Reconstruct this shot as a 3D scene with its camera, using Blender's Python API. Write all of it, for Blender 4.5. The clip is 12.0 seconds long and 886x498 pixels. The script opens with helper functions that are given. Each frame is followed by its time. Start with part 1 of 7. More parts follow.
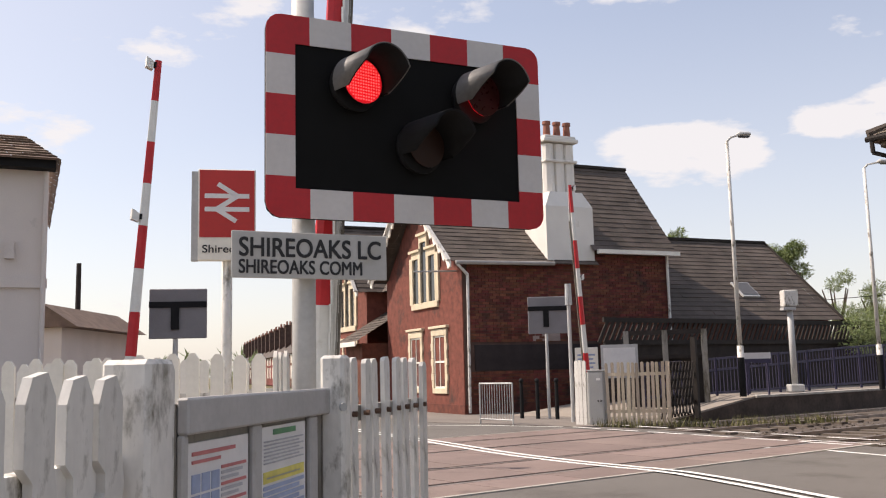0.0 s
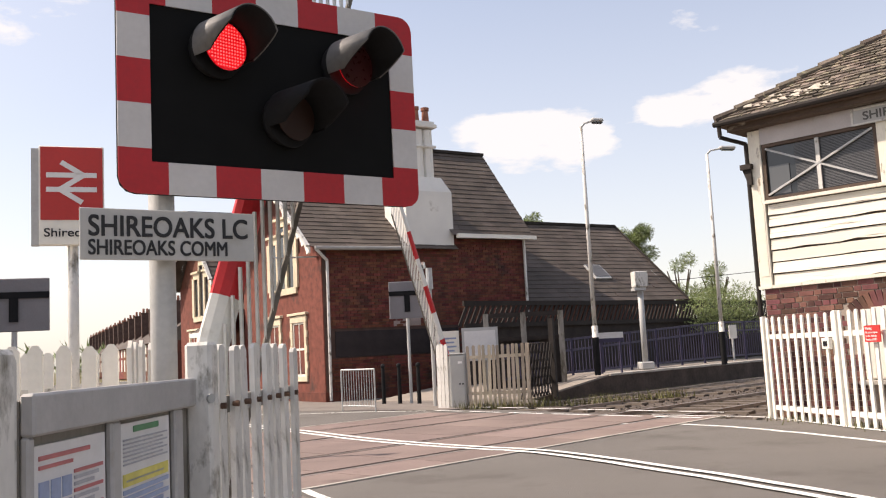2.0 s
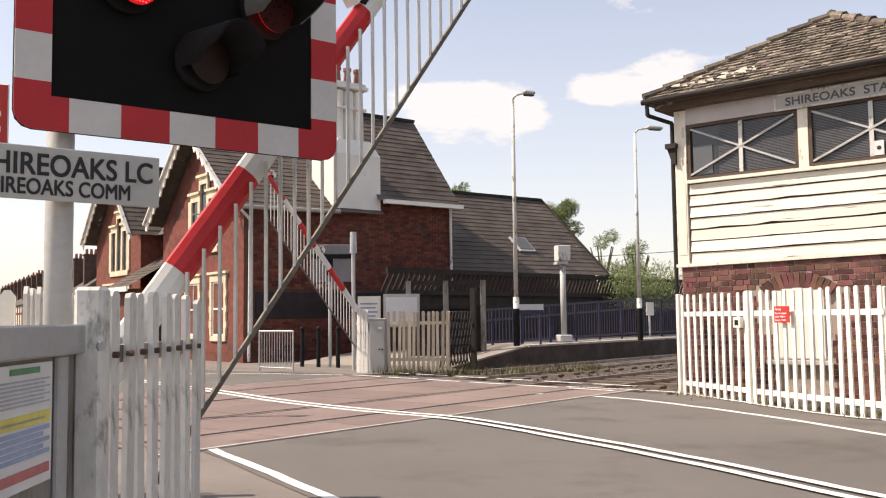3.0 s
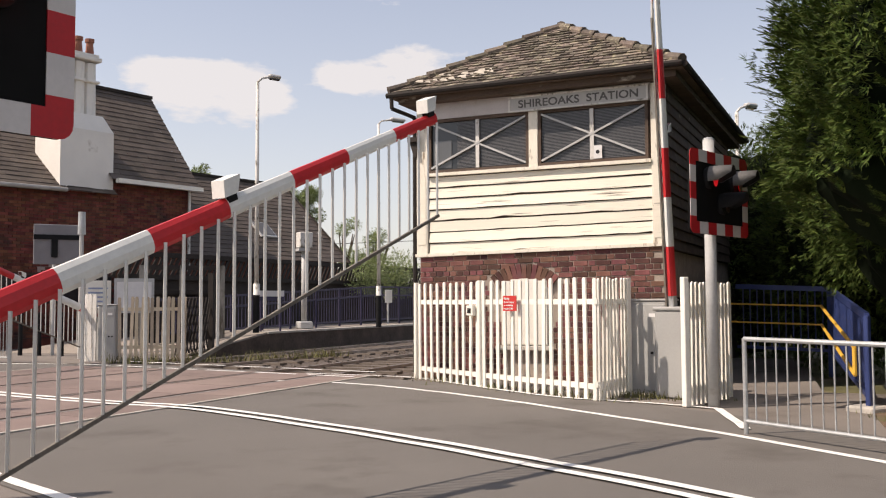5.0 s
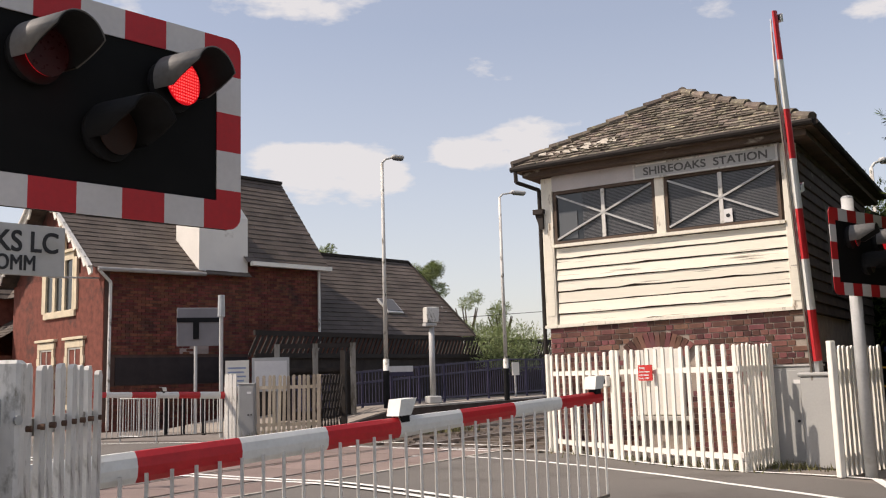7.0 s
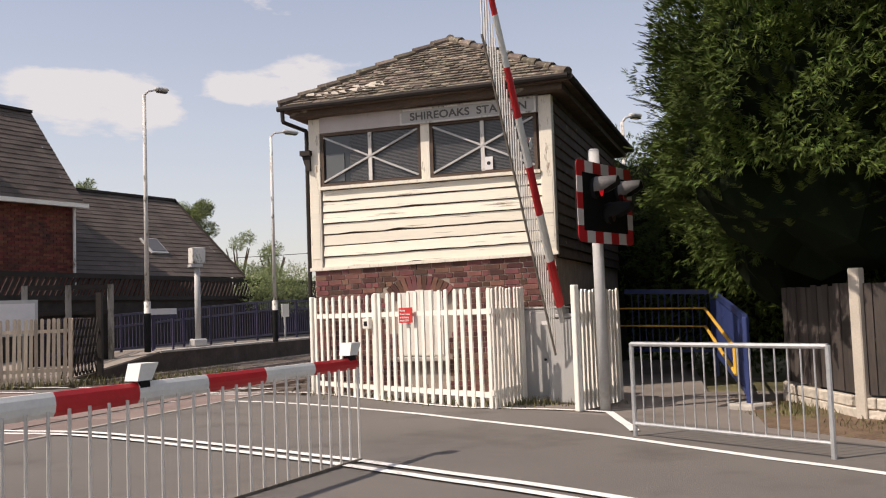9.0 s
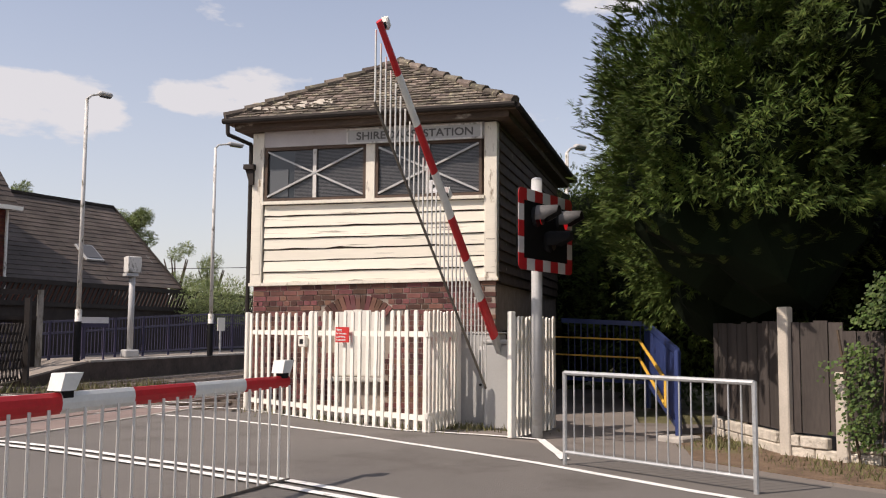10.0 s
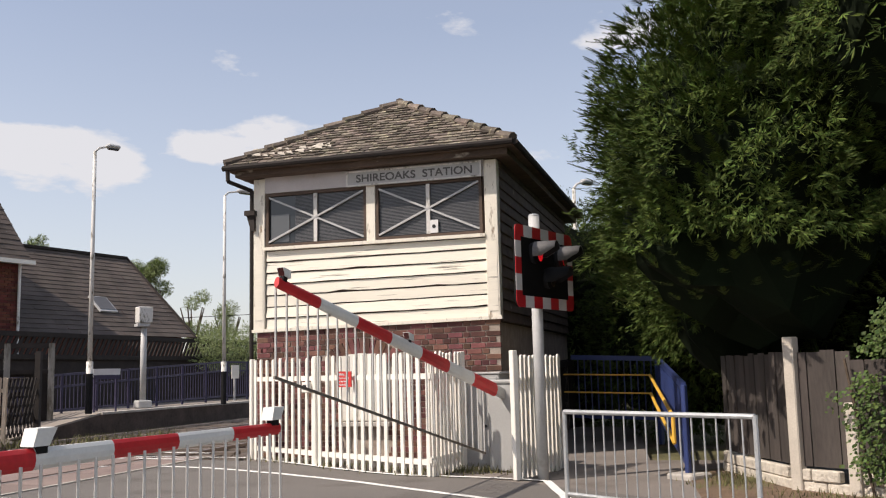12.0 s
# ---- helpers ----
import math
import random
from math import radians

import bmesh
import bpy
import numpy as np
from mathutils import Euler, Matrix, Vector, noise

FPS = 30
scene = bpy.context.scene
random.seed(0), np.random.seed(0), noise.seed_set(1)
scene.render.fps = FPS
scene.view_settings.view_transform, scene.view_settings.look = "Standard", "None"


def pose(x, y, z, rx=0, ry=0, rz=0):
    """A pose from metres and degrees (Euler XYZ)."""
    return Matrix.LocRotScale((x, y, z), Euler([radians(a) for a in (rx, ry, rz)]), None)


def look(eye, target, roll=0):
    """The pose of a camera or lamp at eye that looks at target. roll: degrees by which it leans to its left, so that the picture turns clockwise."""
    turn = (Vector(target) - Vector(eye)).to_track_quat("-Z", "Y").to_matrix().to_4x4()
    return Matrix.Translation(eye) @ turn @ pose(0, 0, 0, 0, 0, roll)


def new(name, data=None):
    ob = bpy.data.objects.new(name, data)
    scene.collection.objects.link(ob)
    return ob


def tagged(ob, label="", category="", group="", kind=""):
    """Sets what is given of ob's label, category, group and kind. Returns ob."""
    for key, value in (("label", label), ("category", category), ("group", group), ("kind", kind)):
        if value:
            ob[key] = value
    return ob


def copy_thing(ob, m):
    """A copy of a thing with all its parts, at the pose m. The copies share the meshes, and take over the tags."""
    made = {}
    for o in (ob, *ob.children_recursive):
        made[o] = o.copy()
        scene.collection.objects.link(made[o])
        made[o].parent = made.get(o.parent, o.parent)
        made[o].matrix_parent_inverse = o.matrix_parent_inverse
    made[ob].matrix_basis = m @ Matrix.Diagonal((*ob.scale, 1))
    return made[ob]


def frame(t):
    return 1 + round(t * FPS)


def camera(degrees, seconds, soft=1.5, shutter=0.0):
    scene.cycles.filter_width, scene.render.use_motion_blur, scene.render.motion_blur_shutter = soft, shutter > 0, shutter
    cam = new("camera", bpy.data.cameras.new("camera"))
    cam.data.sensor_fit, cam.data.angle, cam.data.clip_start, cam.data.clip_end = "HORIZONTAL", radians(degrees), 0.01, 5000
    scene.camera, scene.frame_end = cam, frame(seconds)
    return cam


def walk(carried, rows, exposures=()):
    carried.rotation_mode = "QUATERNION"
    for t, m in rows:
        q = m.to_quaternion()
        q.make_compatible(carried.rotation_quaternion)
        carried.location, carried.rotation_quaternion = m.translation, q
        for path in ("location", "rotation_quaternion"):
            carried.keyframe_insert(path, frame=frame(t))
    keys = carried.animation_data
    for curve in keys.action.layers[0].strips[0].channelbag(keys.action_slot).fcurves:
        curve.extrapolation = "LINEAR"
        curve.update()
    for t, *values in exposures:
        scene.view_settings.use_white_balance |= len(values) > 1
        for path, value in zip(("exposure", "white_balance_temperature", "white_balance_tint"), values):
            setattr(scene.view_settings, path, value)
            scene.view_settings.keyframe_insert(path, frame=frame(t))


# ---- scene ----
cam = camera(50.9, 12.0, soft=1.15)
PATH = [
    (0, (0.026, -0.169, 1.255), (0.033, 1.814, 1.516), -1.4),
    (0.5, (-0.024, -0.148, 1.257), (0.283, 1.812, 1.506), -2.4),
    (1, (-0.055, -0.125, 1.261), (0.273, 1.824, 1.567), -2.4),
    (1.5, (-0.065, -0.056, 1.256), (0.179, 1.911, 1.527), -2.6),
    (2, (-0.042, 0.052, 1.248), (0.269, 2.015, 1.468), -3.0),
    (2.5, (-0.011, 0.083, 1.255), (0.408, 2.026, 1.469), -1.9),
    (3, (0.03, 0.138, 1.212), (0.493, 2.078, 1.359), -0.7),
    (3.5, (0.024, 0.169, 1.218), (0.58, 2.089, 1.245), 0.4),
    (3.7, (0.012, 0.145, 1.224), (0.608, 2.053, 1.249), 0.4),
    (5.3, (-0.05, 0.05, 1.231), (0.955, 1.774, 1.37), -0.5),
    (5.5, (-0.091, 0.029, 1.241), (0.871, 1.773, 1.422), -0.5),
    (6, (-0.201, -0.005, 1.247), (0.574, 1.805, 1.595), 0.1),
    (6.5, (-0.203, 0.0, 1.252), (0.542, 1.82, 1.617), -1.8),
    (7, (-0.197, 0.026, 1.233), (0.544, 1.864, 1.504), -1.7),
    (7.5, (-0.144, 0.091, 1.214), (0.623, 1.936, 1.307), -2.1),
    (7.7, (-0.118, 0.046, 1.208), (0.686, 1.877, 1.263), -2.5),
    (9.3, (0.013, -0.001, 1.269), (1.212, 1.594, 1.407), -1.4),
    (9.5, (0.026, 0.005, 1.264), (1.234, 1.593, 1.399), -0.9),
    (10, (0.006, -0.02, 1.269), (1.263, 1.525, 1.443), 0.4),
    (10.5, (-0.008, -0.017, 1.297), (1.269, 1.509, 1.498), 1.0),
    (11, (0.047, -0.016, 1.29), (1.317, 1.516, 1.49), 0.9),
    (11.5, (0.151, -0.023, 1.253), (1.413, 1.514, 1.468), 0.0),
    (12, (0.285, -0.083, 1.277), (1.505, 1.48, 1.537), -1.4),
]
walk(cam, [(t, look(eye, target, roll)) for t, eye, target, roll in PATH], exposures=[(0.0, 0.2, 7000, 18), (2.0, 0.35, 7100, 18), (3.5, 0.33, 7200, 18), (5.4, 0.0, 7000, 18), (6.5, -0.05, 6800, 16), (7.6, 0.05, 7200, 19), (9.5, -0.08, 6900, 19), (12.0, 0.0, 6700, 16)])

# ---- light ----
SUN_AZ, SUN_EL = 167.0, 48.0     # the way to the sun, degrees from +x, and its height
world = bpy.data.worlds.new("sky")
scene.world = world
world.use_nodes = True


def build_sky():
    nt = world.node_tree
    nt.nodes.clear()
    N, L = nt.nodes.new, nt.links.new
    out, bg = N("ShaderNodeOutputWorld"), N("ShaderNodeBackground")
    sky = N("ShaderNodeTexSky")
    sky.sky_type, sky.sun_disc = "NISHITA", False
    sky.sun_elevation, sky.sun_rotation = radians(SUN_EL), radians(90 - SUN_AZ)
    sky.air_density, sky.dust_density, sky.ozone_density = 1.0, 1.2, 0.45
    tc = N("ShaderNodeTexCoord")
    # clouds: wide noise on the sky dome, flattened towards the horizon
    mp = N("ShaderNodeMapping")
    mp.inputs["Location"].default_value = CLOUD_SHIFT
    mp.inputs["Scale"].default_value = (1.0, 1.0, 2.6)
    L(tc.outputs["Generated"], mp.inputs["Vector"])
    n1 = N("ShaderNodeTexNoise")
    n1.inputs["Scale"].default_value, n1.inputs["Detail"].default_value, n1.inputs["Roughness"].default_value = 8.0, 10, 0.58
    L(mp.outputs[0], n1.inputs["Vector"])
    flat = N("ShaderNodeVectorMath")
    flat.operation = "MULTIPLY"
    flat.inputs[1].default_value = (1, 1, 1.9)
    L(tc.outputs["Generated"], flat.inputs[0])
    total = n1.outputs["Fac"]
    for az, el, size in CLOUDS:          # cumulus heaps: bearing left of +y, height, half width in degrees
        a, e = radians(az), radians(el)
        far = N("ShaderNodeVectorMath")
        far.operation = "DISTANCE"
        far.inputs[1].default_value = (-math.sin(a) * math.cos(e), math.cos(a) * math.cos(e), 1.9 * math.sin(e))
        L(flat.outputs[0], far.inputs[0])
        near = N("ShaderNodeMapRange")
        near.inputs["From Min"].default_value, near.inputs["From Max"].default_value = radians(size) * 0.35, radians(size) * 1.25
        near.inputs["To Min"].default_value, near.inputs["To Max"].default_value = 0.20, 0.0
        L(far.outputs["Value"], near.inputs["Value"])
        add = N("ShaderNodeMath")
        L(total, add.inputs[0])
        L(near.outputs[0], add.inputs[1])
        total = add.outputs[0]
    r1 = N("ShaderNodeValToRGB")
    r1.color_ramp.elements[0].position, r1.color_ramp.elements[1].position = 0.60, 0.755
    L(total, r1.inputs["Fac"])
    sep = N("ShaderNodeSeparateXYZ")
    L(tc.outputs["Generated"], sep.inputs[0])
    haze = N("ShaderNodeMapRange")
    haze.inputs["From Min"].default_value, haze.inputs["From Max"].default_value = 0.0, 0.36
    haze.inputs["To Min"].default_value, haze.inputs["To Max"].default_value = 0.64, 0.27
    L(sep.outputs[2], haze.inputs["Value"])
    # bright haze towards the sun's side of the sky
    side = N("ShaderNodeVectorMath")
    side.operation = "DOT_PRODUCT"
    side.inputs[1].default_value = (math.cos(radians(SUN_AZ)), math.sin(radians(SUN_AZ)), 0.25)
    L(tc.outputs["Generated"], side.inputs[0])
    glow = N("ShaderNodeMapRange")
    glow.inputs["From Min"].default_value, glow.inputs["From Max"].default_value = -0.35, 0.75
    glow.inputs["To Min"].default_value, glow.inputs["To Max"].default_value = 0.0, 0.5
    L(side.outputs["Value"], glow.inputs["Value"])
    m1 = N("ShaderNodeMath")
    m1.operation = "MAXIMUM"
    L(haze.outputs[0], m1.inputs[0])
    L(glow.outputs[0], m1.inputs[1])
    m2 = N("ShaderNodeMath")
    m2.operation = "MAXIMUM"
    L(m1.outputs[0], m2.inputs[0])
    L(r1.outputs["Color"], m2.inputs[1])
    m3 = N("ShaderNodeMath")
    m3.operation, m3.use_clamp = "MULTIPLY", True
    m3.inputs[1].default_value = 0.92
    L(m2.outputs[0], m3.inputs[0])
    mix = N("ShaderNodeMix")
    mix.data_type = "RGBA"
    L(m3.outputs[0], mix.inputs["Factor"])
    L(sky.outputs[0], mix.inputs["A"])
    mix.inputs["B"].default_value = CLOUD_COLOUR
    L(mix.outputs["Result"], bg.inputs["Color"])
    bg.inputs["Strength"].default_value = SKY_STRENGTH
    L(bg.outputs[0], out.inputs["Surface"])


CLOUDS = ((-15.5, 12.5, 4.9), (-12.0, 12.6, 3.8), (-18.6, 12.0, 2.6), (-25.6, 13.9, 4.3), (-28.8, 14.3, 3.4), (-23.2, 13.4, 2.4), (-44.0, 13.5, 3.2), (16.0, 21.3, 6), (24, 14, 5), (1.0, 21.3, 4.5), (-16.6, 24.3, 6.5), (-8.8, 25.3, 6), (-25.5, 25.6, 4.5), (-42.3, 23.6, 3), (-49.6, 20.0, 4.2), (40, 18, 12), (-75, 22, 10), (70, 25, 14), (-100, 20, 12))
CLOUD_SHIFT, CLOUD_COLOUR, SKY_STRENGTH = (0.3, 0.0, 0.1), (4.95, 5.12, 5.25, 1), 0.156
build_sky()
sun = new("sun", bpy.data.lights.new("sun", "SUN"))
sun.data.energy, sun.data.angle, sun.data.color = 4.9, radians(0.6), (1.0, 0.93, 0.82)
sun.matrix_world = look((0, 0, 30), (-30 * math.cos(radians(SUN_AZ)) / math.tan(radians(SUN_EL)), -30 * math.sin(radians(SUN_AZ)) / math.tan(radians(SUN_EL)), 0))


# ---- materials ----
def mat(name, base, rough=0.7, metal=0.0, var=0.18, scale=3.0, fine=40.0, bump=0.15, dirt=None, dirt_amount=0.0, dirt_scale=2.5, stretch=(1, 1, 1), jitter=0.0, spec=0.4, bump_dist=0.01):
    m = bpy.data.materials.new(name)
    m.use_nodes = True
    nt = m.node_tree
    N, L = nt.nodes.new, nt.links.new
    b = nt.nodes["Principled BSDF"]
    b.inputs["Metallic"].default_value = metal
    b.inputs["Specular IOR Level"].default_value = spec
    tc, mp = N("ShaderNodeTexCoord"), N("ShaderNodeMapping")
    mp.inputs["Scale"].default_value = stretch
    L(tc.outputs["Object"], mp.inputs["Vector"])
    a, f = N("ShaderNodeTexNoise"), N("ShaderNodeTexNoise")
    for n, s, d in ((a, scale, 5), (f, fine, 4)):
        n.inputs["Scale"].default_value, n.inputs["Detail"].default_value = s, d
        L(mp.outputs[0], n.inputs["Vector"])
    half = N("ShaderNodeMix")
    half.data_type = "FLOAT"
    half.inputs["Factor"].default_value = 0.4
    L(a.outputs["Fac"], half.inputs["A"])
    L(f.outputs["Fac"], half.inputs["B"])
    ramp = N("ShaderNodeValToRGB")
    lo = [c * (1 - var * 1.6) for c in base]
    hi = [min(1, c * (1 + var * 1.3)) for c in base]
    ramp.color_ramp.elements[0].position, ramp.color_ramp.elements[1].position = 0.3, 0.7
    ramp.color_ramp.elements[0].color, ramp.color_ramp.elements[1].color = (*lo, 1), (*hi, 1)
    L(half.outputs["Result"], ramp.inputs["Fac"])
    colour = ramp.outputs["Color"]
    if dirt:
        dn, dr, dm = N("ShaderNodeTexNoise"), N("ShaderNodeValToRGB"), N("ShaderNodeMix")
        dn.inputs["Scale"].default_value, dn.inputs["Detail"].default_value, dn.inputs["Roughness"].default_value = dirt_scale, 8, 0.65
        L(mp.outputs[0], dn.inputs["Vector"])
        dr.color_ramp.elements[0].position, dr.color_ramp.elements[1].position = 0.72 - 0.4 * dirt_amount, 0.80 - 0.3 * dirt_amount
        L(dn.outputs["Fac"], dr.inputs["Fac"])
        dm.data_type = "RGBA"
        L(dr.outputs["Color"], dm.inputs["Factor"])
        L(colour, dm.inputs["A"])
        dm.inputs["B"].default_value = (*dirt, 1)
        colour = dm.outputs["Result"]
    if jitter:
        oi, mr, hs = N("ShaderNodeObjectInfo"), N("ShaderNodeMapRange"), N("ShaderNodeHueSaturation")
        mr.inputs["To Min"].default_value, mr.inputs["To Max"].default_value = 1 - jitter, 1 + jitter
        geo = N("ShaderNodeNewGeometry")
        add = N("ShaderNodeMath")
        add.operation = "ADD"
        L(oi.outputs["Random"], add.inputs[0])
        L(geo.outputs["Random Per Island"], add.inputs[1])
        fr = N("ShaderNodeMath")
        fr.operation = "FRACT"
        L(add.outputs[0], fr.inputs[0])
        L(fr.outputs[0], mr.inputs["Value"])
        L(mr.outputs[0], hs.inputs["Value"])
        hue = N("ShaderNodeMapRange")          # pieces also differ a little in hue
        hue.inputs["To Min"].default_value, hue.inputs["To Max"].default_value = 0.5 - 0.05 * jitter, 0.5 + 0.05 * jitter
        far = N("ShaderNodeMath")
        far.operation, far.inputs[1].default_value = "MULTIPLY", 7.31
        L(fr.outputs[0], far.inputs[0])
        wrap = N("ShaderNodeMath")
        wrap.operation = "FRACT"
        L(far.outputs[0], wrap.inputs[0])
        L(wrap.outputs[0], hue.inputs["Value"])
        L(hue.outputs[0], hs.inputs["Hue"])
        L(colour, hs.inputs["Color"])
        colour = hs.outputs["Color"]
    L(colour, b.inputs["Base Color"])
    rr = N("ShaderNodeMapRange")
    rr.inputs["To Min"].default_value, rr.inputs["To Max"].default_value = max(0.05, rough - 0.12), min(1, rough + 0.12)
    L(f.outputs["Fac"], rr.inputs["Value"])
    L(rr.outputs[0], b.inputs["Roughness"])
    if bump:
        bn = N("ShaderNodeBump")
        bn.inputs["Strength"].default_value, bn.inputs["Distance"].default_value = bump, bump_dist
        L(f.outputs["Fac"], bn.inputs["Height"])
        L(bn.outputs[0], b.inputs["Normal"])
    return m


def glow_mat(name, colour, strength):
    m = mat(name, colour, 0.3, bump=0)
    b = m.node_tree.nodes["Principled BSDF"]
    b.inputs["Emission Color"].default_value = (*colour, 1)
    b.inputs["Emission Strength"].default_value = strength
    return m


def glass_mat(name, tint, rough=0.05):
    m = bpy.data.materials.new(name)
    m.use_nodes = True
    b = m.node_tree.nodes["Principled BSDF"]
    b.inputs["Base Color"].default_value = (*tint, 1)
    b.inputs["Roughness"].default_value = rough
    b.inputs["Specular IOR Level"].default_value = 0.6
    return m


ASPHALT = mat("asphalt", (0.146, 0.134, 0.121), 0.9, var=0.10, scale=0.5, fine=130, bump=0.6, dirt=(0.108, 0.097, 0.086), dirt_amount=0.48, dirt_scale=0.6)
PAVING = mat("pavement tarmac", (0.20, 0.175, 0.155), 0.92, var=0.15, scale=0.8, fine=90, bump=0.35, dirt=(0.13, 0.11, 0.095), dirt_amount=0.35, dirt_scale=0.9)
CROSSING = mat("crossing panel", (0.22, 0.165, 0.145), 0.9, var=0.15, scale=0.9, fine=70, bump=0.3, dirt=(0.14, 0.10, 0.09), dirt_amount=0.35, dirt_scale=0.8, jitter=0.1)
LINE = mat("road paint", (0.78, 0.77, 0.73), 0.8, var=0.08, scale=4, fine=60, bump=0.2, dirt=(0.22, 0.21, 0.20), dirt_amount=0.28, dirt_scale=5)
STEEL = mat("rail steel", (0.30, 0.25, 0.22), 0.5, 0.6, var=0.3, scale=5, fine=60)
DARK_RAIL = mat("dirty dark metal", (0.17, 0.15, 0.125), 0.7, 0.2, var=0.3, scale=6)
RUST = mat("rusty rail side", (0.13, 0.075, 0.05), 0.9, var=0.3, scale=6)
BALLAST = mat("ballast", (0.125, 0.10, 0.082), 0.95, var=0.45, scale=9, fine=28, bump=1.0, bump_dist=0.05)
EARTH = mat("earth and grass", (0.14, 0.13, 0.06), 0.95, var=0.35, scale=1.2, fine=30, bump=0.8, dirt=(0.20, 0.15, 0.10), dirt_amount=0.5, dirt_scale=0.7, bump_dist=0.04)
GRASS = mat("grass blades", (0.13, 0.125, 0.05), 0.8, var=0.35, scale=2, bump=0, jitter=0.35)
KERB = mat("kerb stone", (0.42, 0.39, 0.35), 0.85, var=0.2, scale=3, dirt=(0.2, 0.18, 0.15), dirt_amount=0.4, jitter=0.08)
WHITE = mat("white gloss paint", (0.80, 0.768, 0.69), 0.45, var=0.06, scale=3, fine=30, bump=0.08, dirt=(0.42, 0.36, 0.27), dirt_amount=0.14, dirt_scale=7, jitter=0.05)
WHITE_WORN = mat("weathered white paint", (0.66, 0.64, 0.60), 0.6, var=0.12, scale=4, fine=35, bump=0.2, dirt=(0.15, 0.135, 0.10), dirt_amount=0.46, dirt_scale=8, stretch=(1, 1, 0.5), jitter=0.08)
GREY_TIMBER = mat("grey weathered timber", (0.28, 0.26, 0.23), 0.75, var=0.2, scale=5, fine=50, bump=0.3, dirt=(0.10, 0.085, 0.06), dirt_amount=0.5, dirt_scale=6, stretch=(1, 1, 0.25), jitter=0.12)
CREAM = mat("cream weatherboard paint", (0.80, 0.75, 0.63), 0.55, var=0.06, scale=2.5, fine=30, bump=0.12, dirt=(0.085, 0.062, 0.045), dirt_amount=0.36, dirt_scale=5, stretch=(0.16, 1, 3.6), jitter=0.05)
CREAM_POST = mat("flaking cream paint", (0.78, 0.73, 0.62), 0.6, var=0.08, scale=3, dirt=(0.24, 0.18, 0.12), dirt_amount=0.38, dirt_scale=7, bump=0.3, stretch=(1.6, 1, 0.5))
BROWN_TIMBER_AND_SHADE = mat("brown timber, also wall shade", (0.10, 0.068, 0.05), 0.8, var=0.3, scale=4, fine=45, bump=0.3, stretch=(0.3, 1, 1), dirt=(0.45, 0.40, 0.33), dirt_amount=0.22, dirt_scale=6)
SLATE = mat("grey brown slate", (0.17, 0.145, 0.12), 0.8, var=0.25, scale=3, fine=30, bump=0.3, jitter=0.22, dirt=(0.30, 0.27, 0.18), dirt_amount=0.22, dirt_scale=8)
LICHEN_SLATE = mat("lichen covered stone slate", (0.155, 0.128, 0.102), 0.9, var=0.35, scale=5, fine=35, bump=0.5, jitter=0.5, dirt=(0.40, 0.36, 0.24), dirt_amount=0.40, dirt_scale=11)
HOUSE_SLATE = mat("dark house slate", (0.095, 0.075, 0.062), 0.8, var=0.3, scale=1.2, fine=25, bump=0.25, jitter=0.14)
BRICK = mat("red brick", (0.150, 0.047, 0.031), 0.9, var=0.3, scale=5, fine=45, bump=0.35, jitter=0.35, dirt=(0.055, 0.030, 0.024), dirt_amount=0.42, dirt_scale=0.9)
BOX_BRICK = mat("dark red brick", (0.150, 0.064, 0.052), 0.85, var=0.28, scale=6, fine=45, bump=0.3, jitter=0.55, dirt=(0.10, 0.065, 0.06), dirt_amount=0.36, dirt_scale=3)
MORTAR = mat("mortar", (0.36, 0.30, 0.25), 0.95, var=0.2, scale=6, bump=0.3)
DARK_MORTAR = mat("sooty mortar", (0.09, 0.055, 0.045), 0.95, var=0.25, scale=3, bump=0.3)
STONE = mat("cream stone dressing", (0.64, 0.55, 0.40), 0.8, var=0.12, scale=4, bump=0.2, dirt=(0.36, 0.28, 0.2), dirt_amount=0.25)
RENDER = mat("white render", (0.74, 0.71, 0.66), 0.85, var=0.06, scale=1.5, fine=50, bump=0.25, dirt=(0.48, 0.44, 0.38), dirt_amount=0.25, dirt_scale=1.5)
PINK_RENDER = mat("pale render", (0.66, 0.60, 0.56), 0.9, var=0.05, scale=1.5, fine=60, bump=0.25, dirt=(0.5, 0.46, 0.42), dirt_amount=0.2)
TERRACOTTA = mat("terracotta pot", (0.30, 0.12, 0.08), 0.8, var=0.2, scale=6)
TILE = mat("brown roof tile", (0.17, 0.115, 0.085), 0.85, var=0.25, scale=4, bump=0.3, jitter=0.2)
BLACK = mat("black paint", (0.014, 0.014, 0.015), 0.75, var=0.2, scale=5, bump=0.08, spec=0.15)
BLACK_SHEET = mat("black signal board", (0.007, 0.007, 0.007), 0.75, var=0.15, scale=6, fine=60, bump=0.05, spec=0.12)
RED = mat("signal red", (0.45, 0.016, 0.021), 0.5, var=0.10, scale=5, bump=0.04, dirt=(0.30, 0.03, 0.03), dirt_amount=0.18)
RED_BOOM = mat("reflective red boom", (0.55, 0.025, 0.03), 0.45, var=0.10, scale=5, bump=0.05)
WHITE_BOOM = mat("reflective white boom", (0.74, 0.74, 0.70), 0.45, var=0.06, scale=5, bump=0.05, dirt=(0.5, 0.48, 0.42), dirt_amount=0.2)
WHITE_SHEET = mat("reflective white sheet", (0.57, 0.545, 0.53), 0.5, var=0.05, scale=5, bump=0.04)
SIGN_GREY = mat("sign plate", (0.44, 0.43, 0.41), 0.5, var=0.06, scale=4, bump=0.04, dirt=(0.36, 0.34, 0.30), dirt_amount=0.2)
